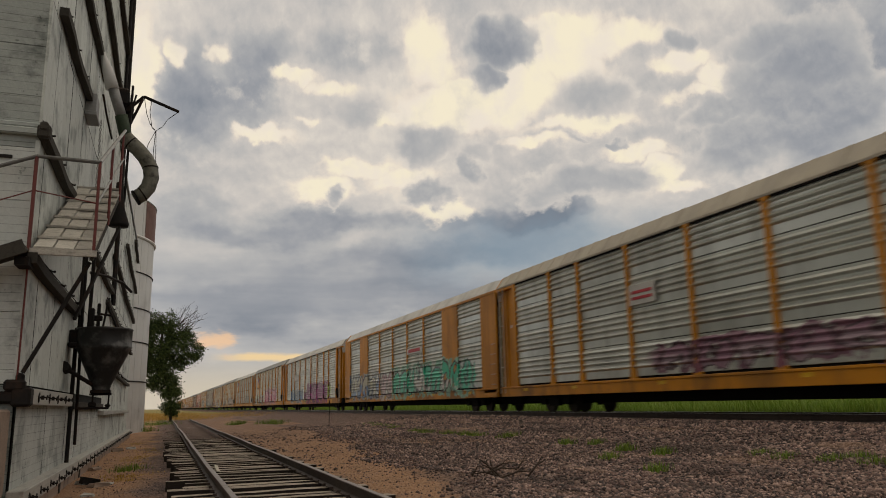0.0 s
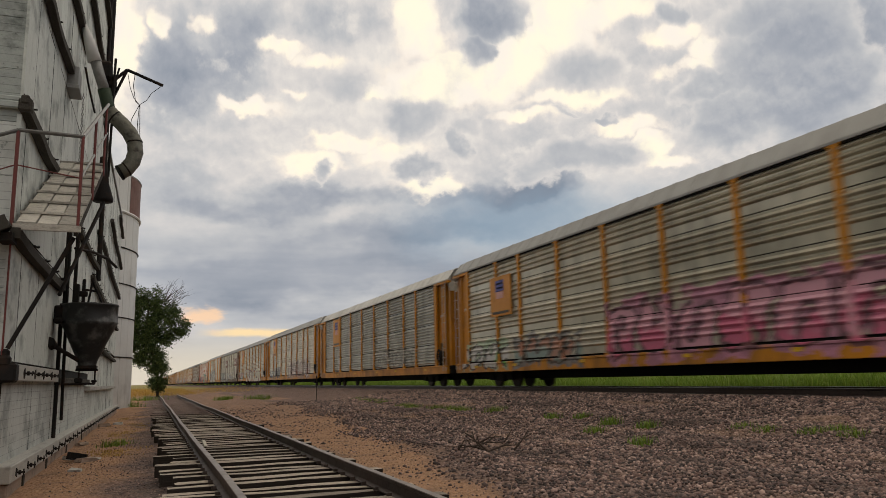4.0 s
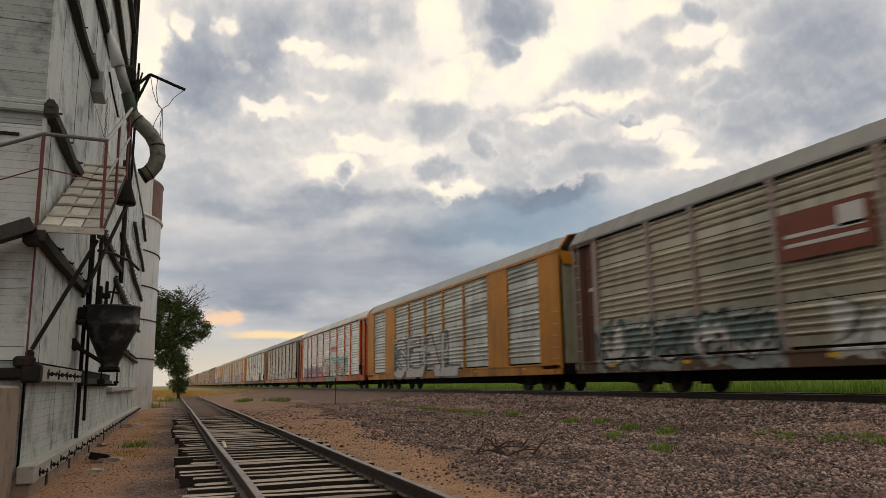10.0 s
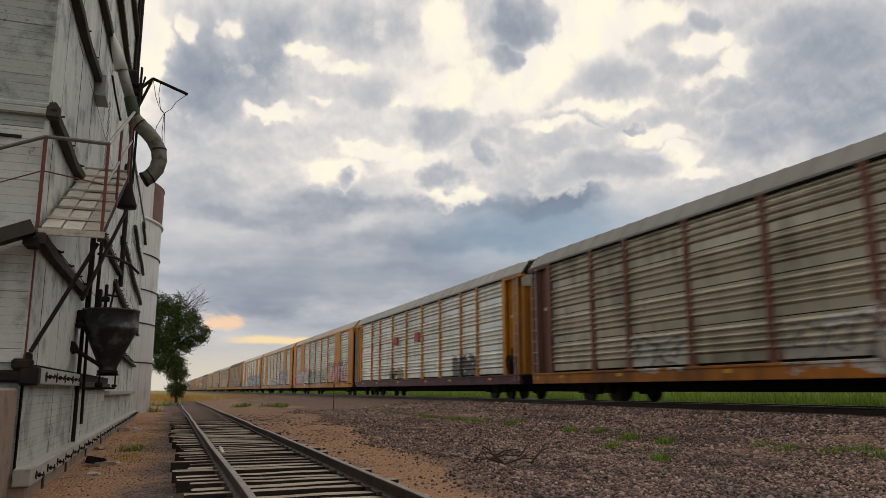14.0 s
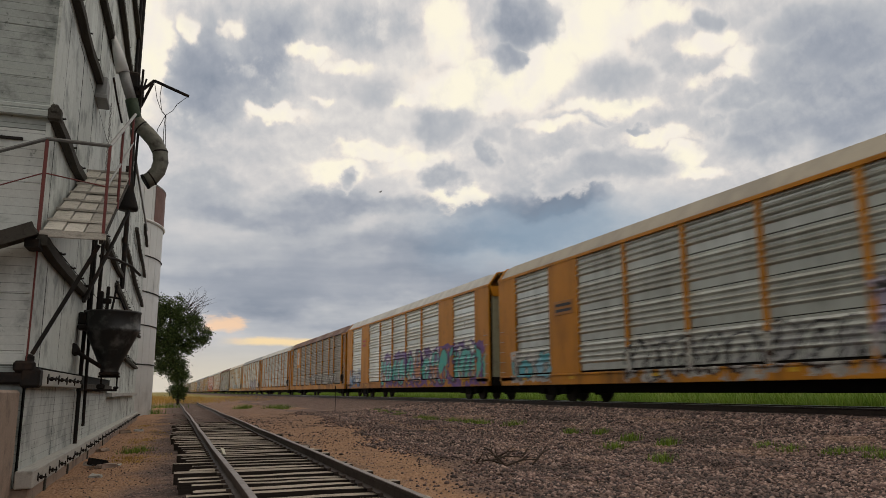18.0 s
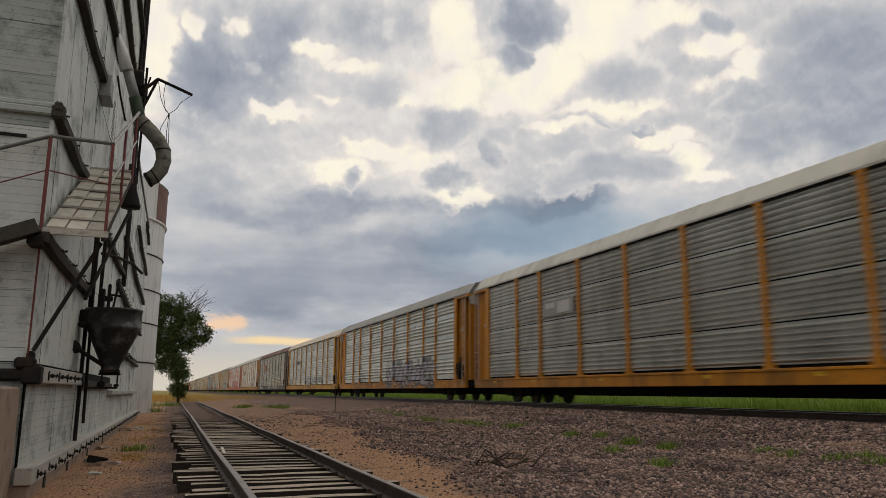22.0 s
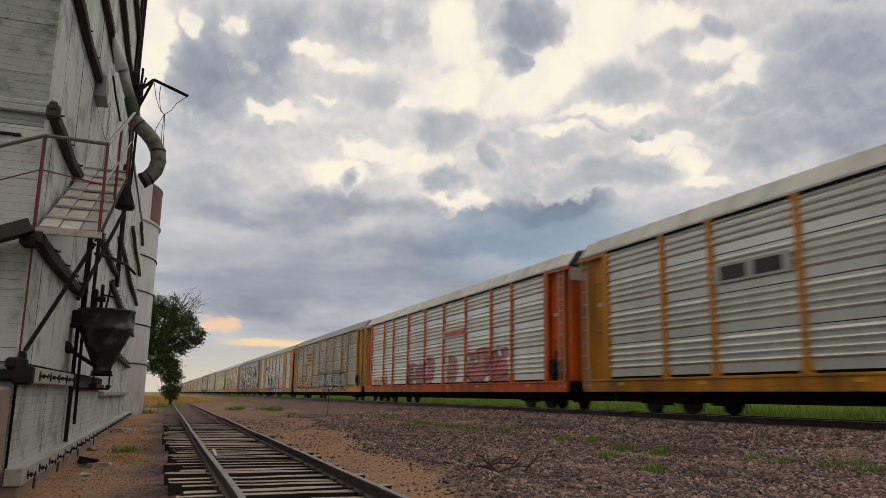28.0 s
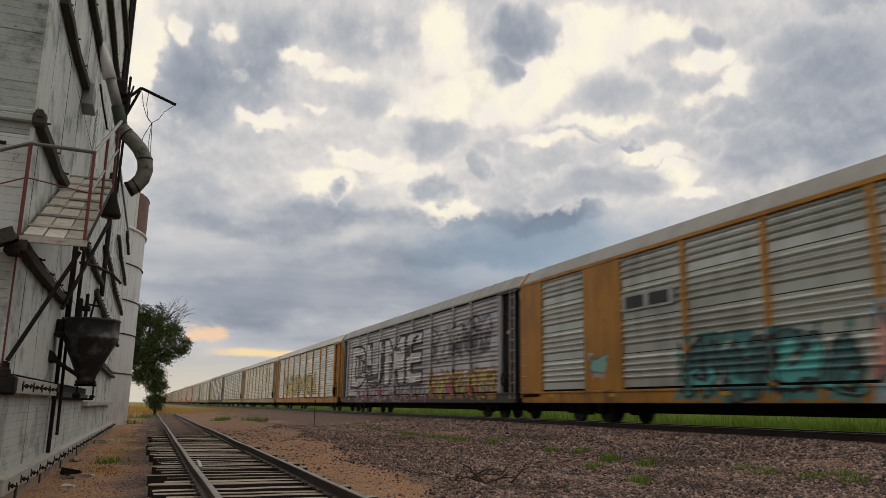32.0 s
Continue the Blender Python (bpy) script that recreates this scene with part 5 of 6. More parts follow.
    # 23
    add("B", (0.47, 0.22, 0.035), GREY, "grey", [(-7.8, -1.3, 0.65, 2.6, (0.62, 0.14, 0.12), (0.62, 0.36, 0.32), (0.36, 0.52, 0.62), 0.8), (-0.9, 4.8, 0.65, 2.4, (0.10, 0.48, 0.46), (0.03, 0.12, 0.13), INK, 0.9), (8.3, 9.2, 1.3, 2.1, (0.22, 0.50, 0.46), (0.22, 0.50, 0.46), WHITE, 0.6)], plates=[(4.8, 7.2, 3.3, 3.8, SILVER, [(0.08, 0.45, 0.15, 0.85, INK), (0.55, 0.92, 0.15, 0.85, INK)])], tall=1.000, nudge=0.6, end_sheet=plain("pale_ochre_door_sheet", (0.42, 0.35, 0.15)), label="ochre smooth-sided railcar with teal and red graffiti")
    # 24
    add("A", BLACK, (0.42, 0.41, 0.43), "grey", [(-12.2, -4, 0.8, 2.1, RED, (0.50, 0.36, 0.05), INK, 1.1), (-3.8, 10, 0.7, 1.8, (0.34, 0.06, 0.08), (0.38, 0.34, 0.38), INK, 1.0), (-11.5, -4.5, 2.5, 4.4, (0.07, 0.07, 0.08), (0.45, 0.44, 0.45), INK, 0.8)], words=[("DUME", 11.4, 1.75, 3.5, 1.5, (0.62, 0.61, 0.61), (0.03, 0.03, 0.035))], post=(0.36, 0.35, 0.36), sill=(0.05, 0.045, 0.045), label="black-ended railcar with pale panels and red graffiti")
    # 25 onward, never near
    far = [("A", YELLOW, SHINY, "white"), ("A", PALE, CREAMY, "white"), ("A", PALE, SHINY, "tan"), ("A", BROWN, CREAMY, "grey"), ("B", PALE, SHINY, "white"), ("A", PALE, SHINY, "white"), ("A", ORANGE, SHINY, "white"), ("A", PALE, CREAMY, "grey")]
    for k in range(19):
        a = far[k % len(far)]
        t = [(-6, 9, 1.2, 3.2, (0.55, 0.42, 0.03), (0.50, 0.36, 0.03), INK, 0.6)] if k == 0 else []
        add(*a, t, near=k < 2, label="distant %s railcar of the long train" % {YELLOW: "yellow", PALE: "pale yellow", BROWN: "brown", ORANGE: "orange"}[a[1]])
    return cars


CARS = build_train()


def motions():
    """The train rolls towards the eye along the main line; the cloud deck drifts the same way."""
    for k, car in enumerate(CARS):
        index = k - 1
        rows = []
        for t in (0, 3, 6, 8, 12, 16, 20, 24, 28, 32):
            s = NUDGES[k] + CAR * (index + 0.5) - (20.77 * t + 0.00416 * t * t - 0.89) - float(np.interp(t, (0, 3, 6, 8, 12, 24, 28, 32), (0.12, 0.15, 0.25, 0.15, 0.05, 0.0, -0.1, -0.4)))
            rows.append((t, pose(15.0, s, 0.57)))
        walk(car, rows)
    walk(BIRD, [(t, pose(*at, 0, -8, 18)) for t, at in BIRD_PATH])
    walk(sky, [(0, pose(-8, 74, 0)), (32, pose(3, -29, 0))])


# ---------------------------------------------------------------- grain elevator
TOWER_END, ANNEX_END = 13.6, 29.6


def sheet_mesh(w, h, d=0.02):
    """A cladding sheet with turned edges, facing +x, from its lower near corner."""
    bm = boxes((-d, 0, 0.008, w - 0.008, 0.009, h - 0.009), bevel=0.002)
    for f in bm.faces:
        f.material_index = 0 if f.normal.x > 0.5 else 1
    return bm


def tie_bolt(size=1.0):
    bm = rods(((0, 0, 0), (0.11 * size, 0, 0), 0.014 * size), n=6)
    rod(bm, (0.03 * size, 0, 0), (0.06 * size, 0, 0), 0.032 * size, 6)
    box(bm, 0, 0.012, -0.05 * size, 0.05 * size, -0.05 * size, 0.05 * size)
    box(bm, 0.085 * size, 0.10 * size, -0.045 * size, 0.045 * size, -0.012 * size, 0.012 * size)
    return bm


def build_elevator():
    el = tagged(empty("grain_elevator", pose(-1.62, 10.75, 0, 0, 0, -0.66)), "tall old grain elevator with weathered grey sheets and dark timber walers", "grain elevator")
    rng = np.random.RandomState(21)
    core = part("wall", boxes((-11, -0.03, 0.03, TOWER_END - 0.02, -0.45, 26)), M_SEAM, el, "grey sheet-clad tower wall")
    annex = part("annex_wall", boxes((-11, -0.06, TOWER_END, ANNEX_END, -0.45, 9.0)), M_SEAM, el, "lower grey annex wall")
    part("annex_roof", boxes((-11, 0.02, TOWER_END, ANNEX_END + 0.1, 9.0, 9.12)), M_GALV, el)
    part("tower_roof", boxes((-11.2, 0.15, -0.15, TOWER_END + 0.1, 26, 26.3)), M_GALV, el)
    # long side: sheets in courses
    widths = {}
    for (a, b, z0, z1, w, h, dx) in ((0.0, TOWER_END, 1.28, 26.0, 0.85, 1.74, 0.0), (0.0, TOWER_END, -0.06, 1.04, 0.85, 1.10, 0.006), (TOWER_END, ANNEX_END, -0.06, 9.0, 1.0, 2.25, -0.03)):
        course, z = 0, z0
        while z < z1 - 0.2:
            hh = min(h, z1 - z)
            y = a - (w * 0.5 if course % 2 else 0)
            while y < b - 0.05:
                y0, y1 = max(y, a), min(y + w, b)
                if y1 - y0 > 0.08:
                    key = (round(y1 - y0, 2), round(hh, 2))
                    if key not in widths:
                        widths[key] = mesh_of("wall_sheet", sheet_mesh(*key), (M_SHEET, M_SEAM))
                    ob = part("wall_sheet", widths[key], M_LOWER if z1 < 1.1 else M_SHEET, core if a == 0 else annex)
                    ob.matrix_basis = pose(dx + rng.uniform(-0.004, 0.004), y0, z, 0, rng.uniform(-0.12, 0.12), 0)
                y += w
            z += hh
            course += 1
    # end wall: broad horizontal boards
    for z in np.arange(1.46 - 0.72, 13.0, 0.72):
        for k, (x0, x1) in enumerate(((-3.2, -0.95), (-0.95, 0.0))):
            bm = boxes((x0 + 0.004, x1 - 0.004, -0.02, 0.03, max(z, 1.29) + 0.003, z + 0.717), bevel=0.003)
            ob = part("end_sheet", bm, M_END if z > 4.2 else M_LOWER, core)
            ob.matrix_basis = pose(0, rng.uniform(-0.004, 0.004), 0)
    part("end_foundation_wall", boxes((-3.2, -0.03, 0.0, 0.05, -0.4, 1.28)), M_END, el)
    part("corner_trim", boxes((-0.03, 0.006, -0.026, 0.01, 4.7, 13.8), (-0.05, 0.006, -0.026, 0.01, 1.1, 4.45), bevel=0.002), M_SHEET, el)
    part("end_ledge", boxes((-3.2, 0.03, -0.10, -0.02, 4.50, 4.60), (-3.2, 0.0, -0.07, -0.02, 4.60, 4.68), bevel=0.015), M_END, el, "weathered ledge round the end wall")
    part("end_ledge", boxes((-3.2, -0.30, -0.05, -0.02, 4.18, 4.215)), M_IRON, el)
    part("ledge_bracket", boxes((-0.03, 0.13, -0.13, 0.04, 4.47, 4.64), (0.0, 0.10, -0.15, 0.0, 4.56, 4.68), bevel=0.02), M_BEAM, el, "rotten timber end at the ledge corner")
    # timber walers with their tie bolts
    bolt = mesh_of("tie_bolt", tie_bolt(1.0))
    for y0, y1, z0, z1, w in ((-0.25, 5.3, 2.84, 2.80, 0.17), (-0.1, 3.25, 4.52, 4.52, 0.16), (0.55, 4.95, 6.62, 6.86, 0.16), (2.4, 7.3, 8.25, 8.45, 0.17), (4.5, 12.8, 9.95, 9.95, 0.17), (7.9, 13.7, 4.42, 4.38, 0.15), (6.0, 13.5, 11.9, 11.9, 0.17), (12.2, 19.6, 3.92, 3.76, 0.16),
                              (13.7, 28.6, 5.5, 5.06, 0.15), (19.4, 29.3, 7.0, 6.6, 0.14), (25.5, 29.4, 8.45, 8.15, 0.13), (23.4, 27.9, 3.70, 3.50, 0.12), (16.2, 27.2, 2.19, 2.04, 0.12)):
        bm = bmesh.new()
        n = 6
        rows = [(0.005 + 0.012 * math.sin(k * 1.7 + z0), y0 + (y1 - y0) * k / n, z0 + (z1 - z0) * k / n - 0.05 * math.sin(math.pi * k / n)) for k in range(n + 1)]
        rings = [[bm.verts.new((px + dx, py, pz + dz)) for dx, dz in ((0, -w * 0.4), (0.12, -w * 0.4), (0.12, w * 0.4), (0, w * 0.4))] for px, py, pz in rows]
        for a, b in zip(rings, rings[1:]):
            for i in range(4):
                bm.faces.new((a[i], a[(i + 1) % 4], b[(i + 1) % 4], b[i]))
        bm.faces.new(rings[0][::-1])
        bm.faces.new(rings[-1])
        bmesh.ops.recalc_face_normals(bm, faces=bm.faces)
        wl = part("waler", bm, M_BEAM, el, "dark weathered timber waler")
        for y in np.arange(y0 + 0.5, y1, 1.25 if y0 < 12 else 0.95):
            f = (y - y0) / (y1 - y0)
            ob = part("tie_bolt", bolt, M_IRON, wl)
            ob.matrix_basis = pose(0.0, y, z0 + (z1 - z0) * f - 0.05 * math.sin(math.pi * f) + 0.17, 20, 0, 0) @ Matrix.Diagonal((1.1, 0.95, 0.95, 1))
    # pale lower waler and the slotted ledge farther on
    wl = part("lower_waler", boxes((0, 0.14, -0.02, 4.75, 1.03, 1.24), bevel=0.01), M_SILL, el, "pale grey lower waler with bolt heads")
    for y in (0.75, 1.75, 2.7, 3.7):
        ob = part("tie_bolt", bolt, M_IRON, wl)
        ob.matrix_basis = pose(0.14, y, 1.13, 30, 0, 0) @ Matrix.Diagonal((1.1, 1.0, 1.0, 1))
    part("lower_waler_bracket", boxes((-0.05, 0.17, -0.12, 0.14, 1.01, 1.25), (-0.14, 0.10, -0.13, 0.02, 1.20, 1.34), (-0.7, 0.0, -0.10, -0.04, 1.05, 1.20), (-0.02, 0.08, -0.10, 0.0, 1.22, 1.42), bevel=0.03), M_IRON, el, "black iron corner bracket")
    part("ledge_timber", boxes((0, 0.12, 5.3, 12.4, 0.98, 1.12), bevel=0.01), M_BEAM, el)
    part("ledge_timber", boxes((0, 0.16, 12.2, 27.4, 0.82, 0.94), bevel=0.01), M_SILL, el)
    # sill along the foot
    for a, b in ((-0.15, 6.2), (6.22, 14.0), (14.02, 22.0), (22.02, ANNEX_END)):
        s = part("sill_beam", boxes((0.0, 0.20, a, b, -0.19, 0.02), bevel=0.012), M_SILL, el, "pale grey painted sill beam with bolts")
        for y in np.arange(a + 0.4, b, 0.95):
            ob = part("tie_bolt", bolt, M_IRON, s)
            ob.matrix_basis = pose(0.20, y, -0.09, 70, 0, 0) @ Matrix.Diagonal((0.9, 0.9, 0.9, 1))
    part("footing", boxes((-0.4, 0.165, -0.1, ANNEX_END, -0.55, -0.19), bevel=0.02), M_CONC, el)
    for y in (1.0, 3.4, 6.5, 10.0):
        part("footing_block", boxes((0.12, 0.185, y, y + 0.12, -0.5, -0.19)), M_BEAM, el)
    part("corner_pole", rods(((0.10, TOWER_END + 0.05, 4.0), (0.10, TOWER_END + 0.05, 25.5), 0.07), ((0.06, TOWER_END - 0.35, 10.4), (0.06, TOWER_END - 0.35, 25.0), 0.05)), M_IRON, el, "black iron standpipe at the tower corner")
    part("junction_box", boxes((0.0, 0.20, 4.3, 4.85, 6.52, 6.90), (0.0, 0.22, 4.25, 4.90, 6.45, 6.53), bevel=0.01), M_GALV, el, "grey sheet metal box on the wall")
    return el


def build_loading_dock():
    """The plank walk up the wall with its rails, braces and the landing on the end wall."""
    m = pose(-1.62, 10.75, 0, 0, 0, -0.66)
    walkway = tagged(empty("plank_walkway", m), "sloping grey plank walkway with red pipe rails on the elevator wall", "walkway")
    y0, y1, z0, z1 = -0.2, 3.9, 2.97, 4.91
    rng = np.random.RandomState(8)
    run = Vector((0, y1 - y0, z1 - z0))
    foot = Vector((0, y0, z0))
    for x0, x1 in ((0.06, 0.285), (0.292, 0.53), (0.537, 0.77)):
        cut = rng.uniform(0.35, 0.65)
        for f0, f1 in ((0.0, cut - 0.003), (cut + 0.003, 0.99)):
            bm = bmesh.new()
            mid = Vector(((x0 + x1) / 2, 0, rng.uniform(-0.008, 0.008)))
            beam(bm, foot + run * f0 + mid, foot + run * f1 + mid, x1 - x0 - 0.012, 0.035)
            part("plank", bm, M_PLANK, walkway)
    for k in range(7):
        f = 0.10 + k * 0.142 + rng.uniform(-0.012, 0.012)
        c = foot + run * f + Vector((0.41, 0, 0.034))
        bm = bmesh.new()
        tilt = Vector((0, rng.uniform(-0.03, 0.03), 0))
        beam(bm, c - Vector((0.37, 0, 0)) - tilt, c + Vector((0.36, 0, 0)) + tilt, 0.07, 0.032)
        part("cleat", bm, M_PLANK, walkway)
    for x in (0.09, 0.74):
        bm = bmesh.new()
        beam(bm, (x, y0, z0 - 0.09), (x, y1, z1 - 0.09), 0.05, 0.09)
        part("stringer", bm, M_BEAM, walkway)
    bm = bmesh.new()
    beam(bm, (0.03, y0 - 0.02, z0 - 0.045), (0.80, y0 - 0.02, z0 - 0.045), 0.05, 0.08)
    part("end_board", bm, M_PLANK, walkway)
    for name, rows, mat in (("rail_post", [((0.0, -0.13, 2.9), (0.0, -0.13, 4.19), 0.024)], M_REDPIPE), ("corner_pipe", [((0.0, -0.08, 1.3), (0.0, -0.08, 2.95), 0.012)], M_REDPIPE), ("rail_post", [((0.76, -0.2, 2.95), (0.76, -0.2, 4.16), 0.02)], M_REDPIPE), ("rail_post", [((0.77, 1.5, 3.7), (0.77, 1.5, 4.98), 0.02)], M_REDPIPE), ("rail_post", [((0.77, 3.5, 4.6), (0.77, 3.5, 5.9), 0.02)], M_REDPIPE),
                            ("handrail", [((-2.6, -0.3, 3.05), (0.0, -0.13, 4.20), 0.026), ((0.0, -0.13, 4.20), (0.76, -0.2, 4.16), 0.026)], M_IRONRAIL), ("handrail", [((0.76, -0.2, 4.16), (0.78, 3.7, 6.0), 0.026)], M_GALV),
                            ("mid_rail", [((-2.6, -0.3, 2.58), (0.0, -0.13, 3.74), 0.009), ((0.0, -0.13, 3.74), (0.76, -0.2, 3.6), 0.009)], M_REDPIPE), ("mid_rail", [((0.76, -0.2, 3.6), (0.78, 3.7, 5.45), 0.016)], M_GALV)):
        part(name, rods(*rows), mat, walkway)
    for name, a, b, w in (("knee_brace", (0.70, 0.05, 2.86), (0.06, -0.12, 1.42), 0.05), ("knee_brace", (0.66, 5.7, 4.62), (0.12, 4.2, 2.55), 0.05), ("hanger", (0.10, 5.3, 4.3), (0.10, 5.3, 2.5), 0.07), ("hanger", (0.22, 5.6, 4.6), (0.22, 5.6, 2.5), 0.035)):
        bm = bmesh.new()
        beam(bm, a, b, w, w)
        part(name, bm, M_IRON, walkway)
    part("stair_deck", beam(beam(bmesh.new(), (0.02, -0.32, 2.93), (-3.0, -0.32, 1.68), 0.44, 0.06), (0.02, -0.53, 2.93), (-3.0, -0.53, 1.68), 0.05, 0.17), M_BEAM, walkway, "dark timber stair down the end wall")
    part("landing_bracket", boxes((-0.10, 0.06, -0.4, -0.02, 2.72, 2.82)), M_IRON, walkway)
    return walkway


def build_hopper():
    hop = tagged(empty("grain_hopper", pose(-1.62, 10.75, 0, 0, 0, -0.66) @ pose(0.59, 4.85, -0.02)), "dark dented steel hopper hung on the elevator wall", "hopper")
    bm = bmesh.new()
    prof = [(0.49, 2.47), (0.50, 2.44), (0.485, 2.42), (0.485, 2.14), (0.50, 2.12), (0.46, 2.07), (0.17, 1.42), (0.15, 1.32)]
    rings = [[bm.verts.new((r * math.cos(2 * math.pi * k / 28), r * math.sin(2 * math.pi * k / 28), z)) for k in range(28)] for r, z in prof]
    inner = [[bm.verts.new((r * math.cos(2 * math.pi * k / 28), r * math.sin(2 * math.pi * k / 28), z)) for k in range(28)] for r, z in ((0.47, 2.46), (0.46, 2.14), (0.14, 1.40))]
    seq = rings[::-1] + inner
    for a, b in zip(seq, seq[1:]):
        for k in range(28):
            bm.faces.new((a[k], a[(k + 1) % 28], b[(k + 1) % 28], b[k]))
    bmesh.ops.recalc_face_normals(bm, faces=bm.faces)
    m_hop = surface("blackened_hopper_steel", (0.022, 0.022, 0.022), 0.5, 0.4, grain=18, stain=2.6, stain_colour=(0.17, 0.17, 0.165), stain_amount=0.8, bump=0.1)
    part("bowl", bm, m_hop, hop, smooth=True)
    part("outlet_gate", boxes((-0.17, 0.17, -0.16, 0.16, 1.28, 1.34), (-0.19, 0.19, -0.04, 0.04, 1.24, 1.28), bevel=0.01), M_IRON, hop)
    part("hanger_rod", rods(((-0.13, 0, 1.26), (-0.13, 0, 1.02), 0.016), ((0.14, 0, 1.26), (0.14, 0, 1.02), 0.016)), M_IRON, hop)
    part("lower_bracket", boxes((-0.4, 0.16, -0.07, 0.07, 0.99, 1.03), (-0.2, -0.06, -0.06, 0.06, 1.03, 1.12), (0.08, 0.18, -0.06, 0.06, 1.03, 1.08), bevel=0.02), M_IRON, hop)
    part("wall_bracket", boxes((-0.60, -0.40, -0.16, 0.16, 2.20, 2.44), (-0.58, -0.42, -0.35, 0.0, 2.1, 2.2), bevel=0.03), M_IRON, hop)
    part("lower_arm", rods(((-0.58, -0.5, 1.72), (-0.12, -0.05, 1.42), 0.04), ((-0.58, -0.65, 1.75), (-0.56, -0.4, 1.70), 0.09)), M_IRON, hop)
    drive = part("drive_gear", boxes((-0.30, -0.2, -0.1, 0.1, 2.5, 2.85), (-0.24, -0.06, -0.05, 0.05, 2.62, 2.72), (-0.16, -0.1, -0.04, 0.04, 2.45, 2.95), bevel=0.015), M_IRON, hop, "rusted chain drive above the hopper")
    part("drive_frame", rods(((-0.05, 0, 2.45), (0.02, 0.0, 2.98), 0.02), ((0.22, 0, 2.45), (0.0, 0, 2.96), 0.02), ((-0.1, 0, 2.75), (0.12, 0, 2.72), 0.02), ((-0.42, 0.1, 2.45), (-0.42, 0.1, 4.5), 0.03), ((-0.28, 0.0, 2.45), (-0.26, 0.0, 4.6), 0.022)), M_IRON, drive)
    part("swing_arm", tube(bmesh.new(), [(-0.35, 0.3, 3.58), (-0.1, 0.9, 3.62), (0.15, 1.6, 3.60), (0.3, 2.3, 3.52)], 0.03, 6), M_IRON, hop)
    part("down_pipe", rods(((-0.50, 0.12, 0.05), (-0.50, 0.15, 2.5), 0.036)), M_IRON, hop)
    part("down_pipe", rods(((-0.42, 0.45, 0.35), (-0.44, 0.35, 2.5), 0.03)), M_IRON, hop)
    return hop


def build_spout():
    sp = tagged(empty("loading_spout", pose(-1.62, 10.75, 0, 0, 0, -0.66)), "curved sheet metal grain loading spout with a green collar", "grain spout")
    y = 5.9
    part("hood", tube(bmesh.new(), [(0.10, 5.6, 8.35), (0.22, 5.7, 8.0), (0.33, 5.75, 7.62)], [0.045, 0.11, 0.14], 14), M_SILO, sp, smooth=True)
    part("pipe", tube(bmesh.new(), [(0.31, 5.75, 7.75), (0.42, 5.8, 7.40), (0.55, 5.85, 7.02)], 0.11, 14), M_GALV, sp, smooth=True)
    part("collar", tube(bmesh.new(), [(0.53, 5.85, 7.08), (0.60, y, 6.82), (0.68, y, 6.5)], 0.13, 14), M_GREENPIPE, sp, "faded green collar", smooth=True)
    el = [(0.64, y, 6.62), (0.76, y, 6.50), (0.90, y, 6.38), (1.06, y, 6.20), (1.17, y, 5.99), (1.20, y, 5.77), (1.15, y, 5.56), (1.04, y, 5.40), (0.92, y, 5.31)]
    m_el = surface("rust_streaked_spout", (0.15, 0.145, 0.115), 0.55, 0.3, grain=16, spread=0.4, stain=5, stain_colour=(0.03, 0.024, 0.02), stain_amount=0.9)
    part("elbow", tube(bmesh.new(), el, 0.158, 16), m_el, sp, "rust-streaked elbow", smooth=True)
    for k in (1, 4, 7):
        a, b = Vector(el[k]), Vector(el[min(k + 1, 8)])
        d = (b - a).normalized() * 0.015
        part("clamp_band", tube(bmesh.new(), [a - d, a + d], 0.164, 16), M_IRON, sp)
    # solid black cap paints the dark of the open spout end
    part("mouth", tube(bmesh.new(), [(0.94, y, 5.325), (0.90, y, 5.30)], [0.168, 0.168], 16), M_BLACK, sp)
    part("boot_box", tube(bmesh.new(), [(0.60, 5.85, 5.6), (0.62, 5.85, 5.05), (0.63, 5.85, 4.72), (0.63, 5.85, 4.66)], [0.07, 0.11, 0.20, 0.19], 14), M_IRON, sp, "black flared spout boot", smooth=True)
    part("valve", boxes((0.38, 0.66, 5.9, 6.4, 7.35, 7.75), (0.55, 0.75, 6.0, 6.3, 7.2, 7.5), bevel=0.05), M_IRON, sp)
    part("stay", rods(((0.72, 5.9, 7.80), (0.70, 5.9, 5.2), 0.026), ((0.80, 5.9, 7.6), (0.66, 5.9, 6.95), 0.02)), M_IRON, sp)
    chain = bmesh.new()
    for k in range(26):
        z = 6.35 - k * 0.055
        ring = [(0.30 + 0.016 * math.cos(q) * (1 if k % 2 else 0.2), 4.3 + 0.016 * math.cos(q) * (0.2 if k % 2 else 1), z + 0.034 * math.sin(q)) for q in np.linspace(0, 6.283, 9)]
        tube(chain, ring, 0.006, 4)
    part("chain", chain, M_GALV, sp)
    part("pull_rope", tube(bmesh.new(), [(0.30, 4.3, 6.9), (0.36, 4.6, 6.6), (0.45, 5.0, 6.25)], 0.02, 6), M_IRON, sp)
    dv = tagged(empty("davit_arm", pose(-1.62, 10.75, 0, 0, 0, -0.66)), "bent black davit arm with loose hanging wires", "davit")
    part("arm", rods(((0.62, 6.2, 7.35), (0.94, 6.2, 7.70), 0.035), ((0.94, 6.2, 7.70), (1.68, 6.2, 7.43), 0.035), ((0.92, 6.2, 7.64), (0.70, 6.2, 7.05), 0.03)), M_IRON, dv)
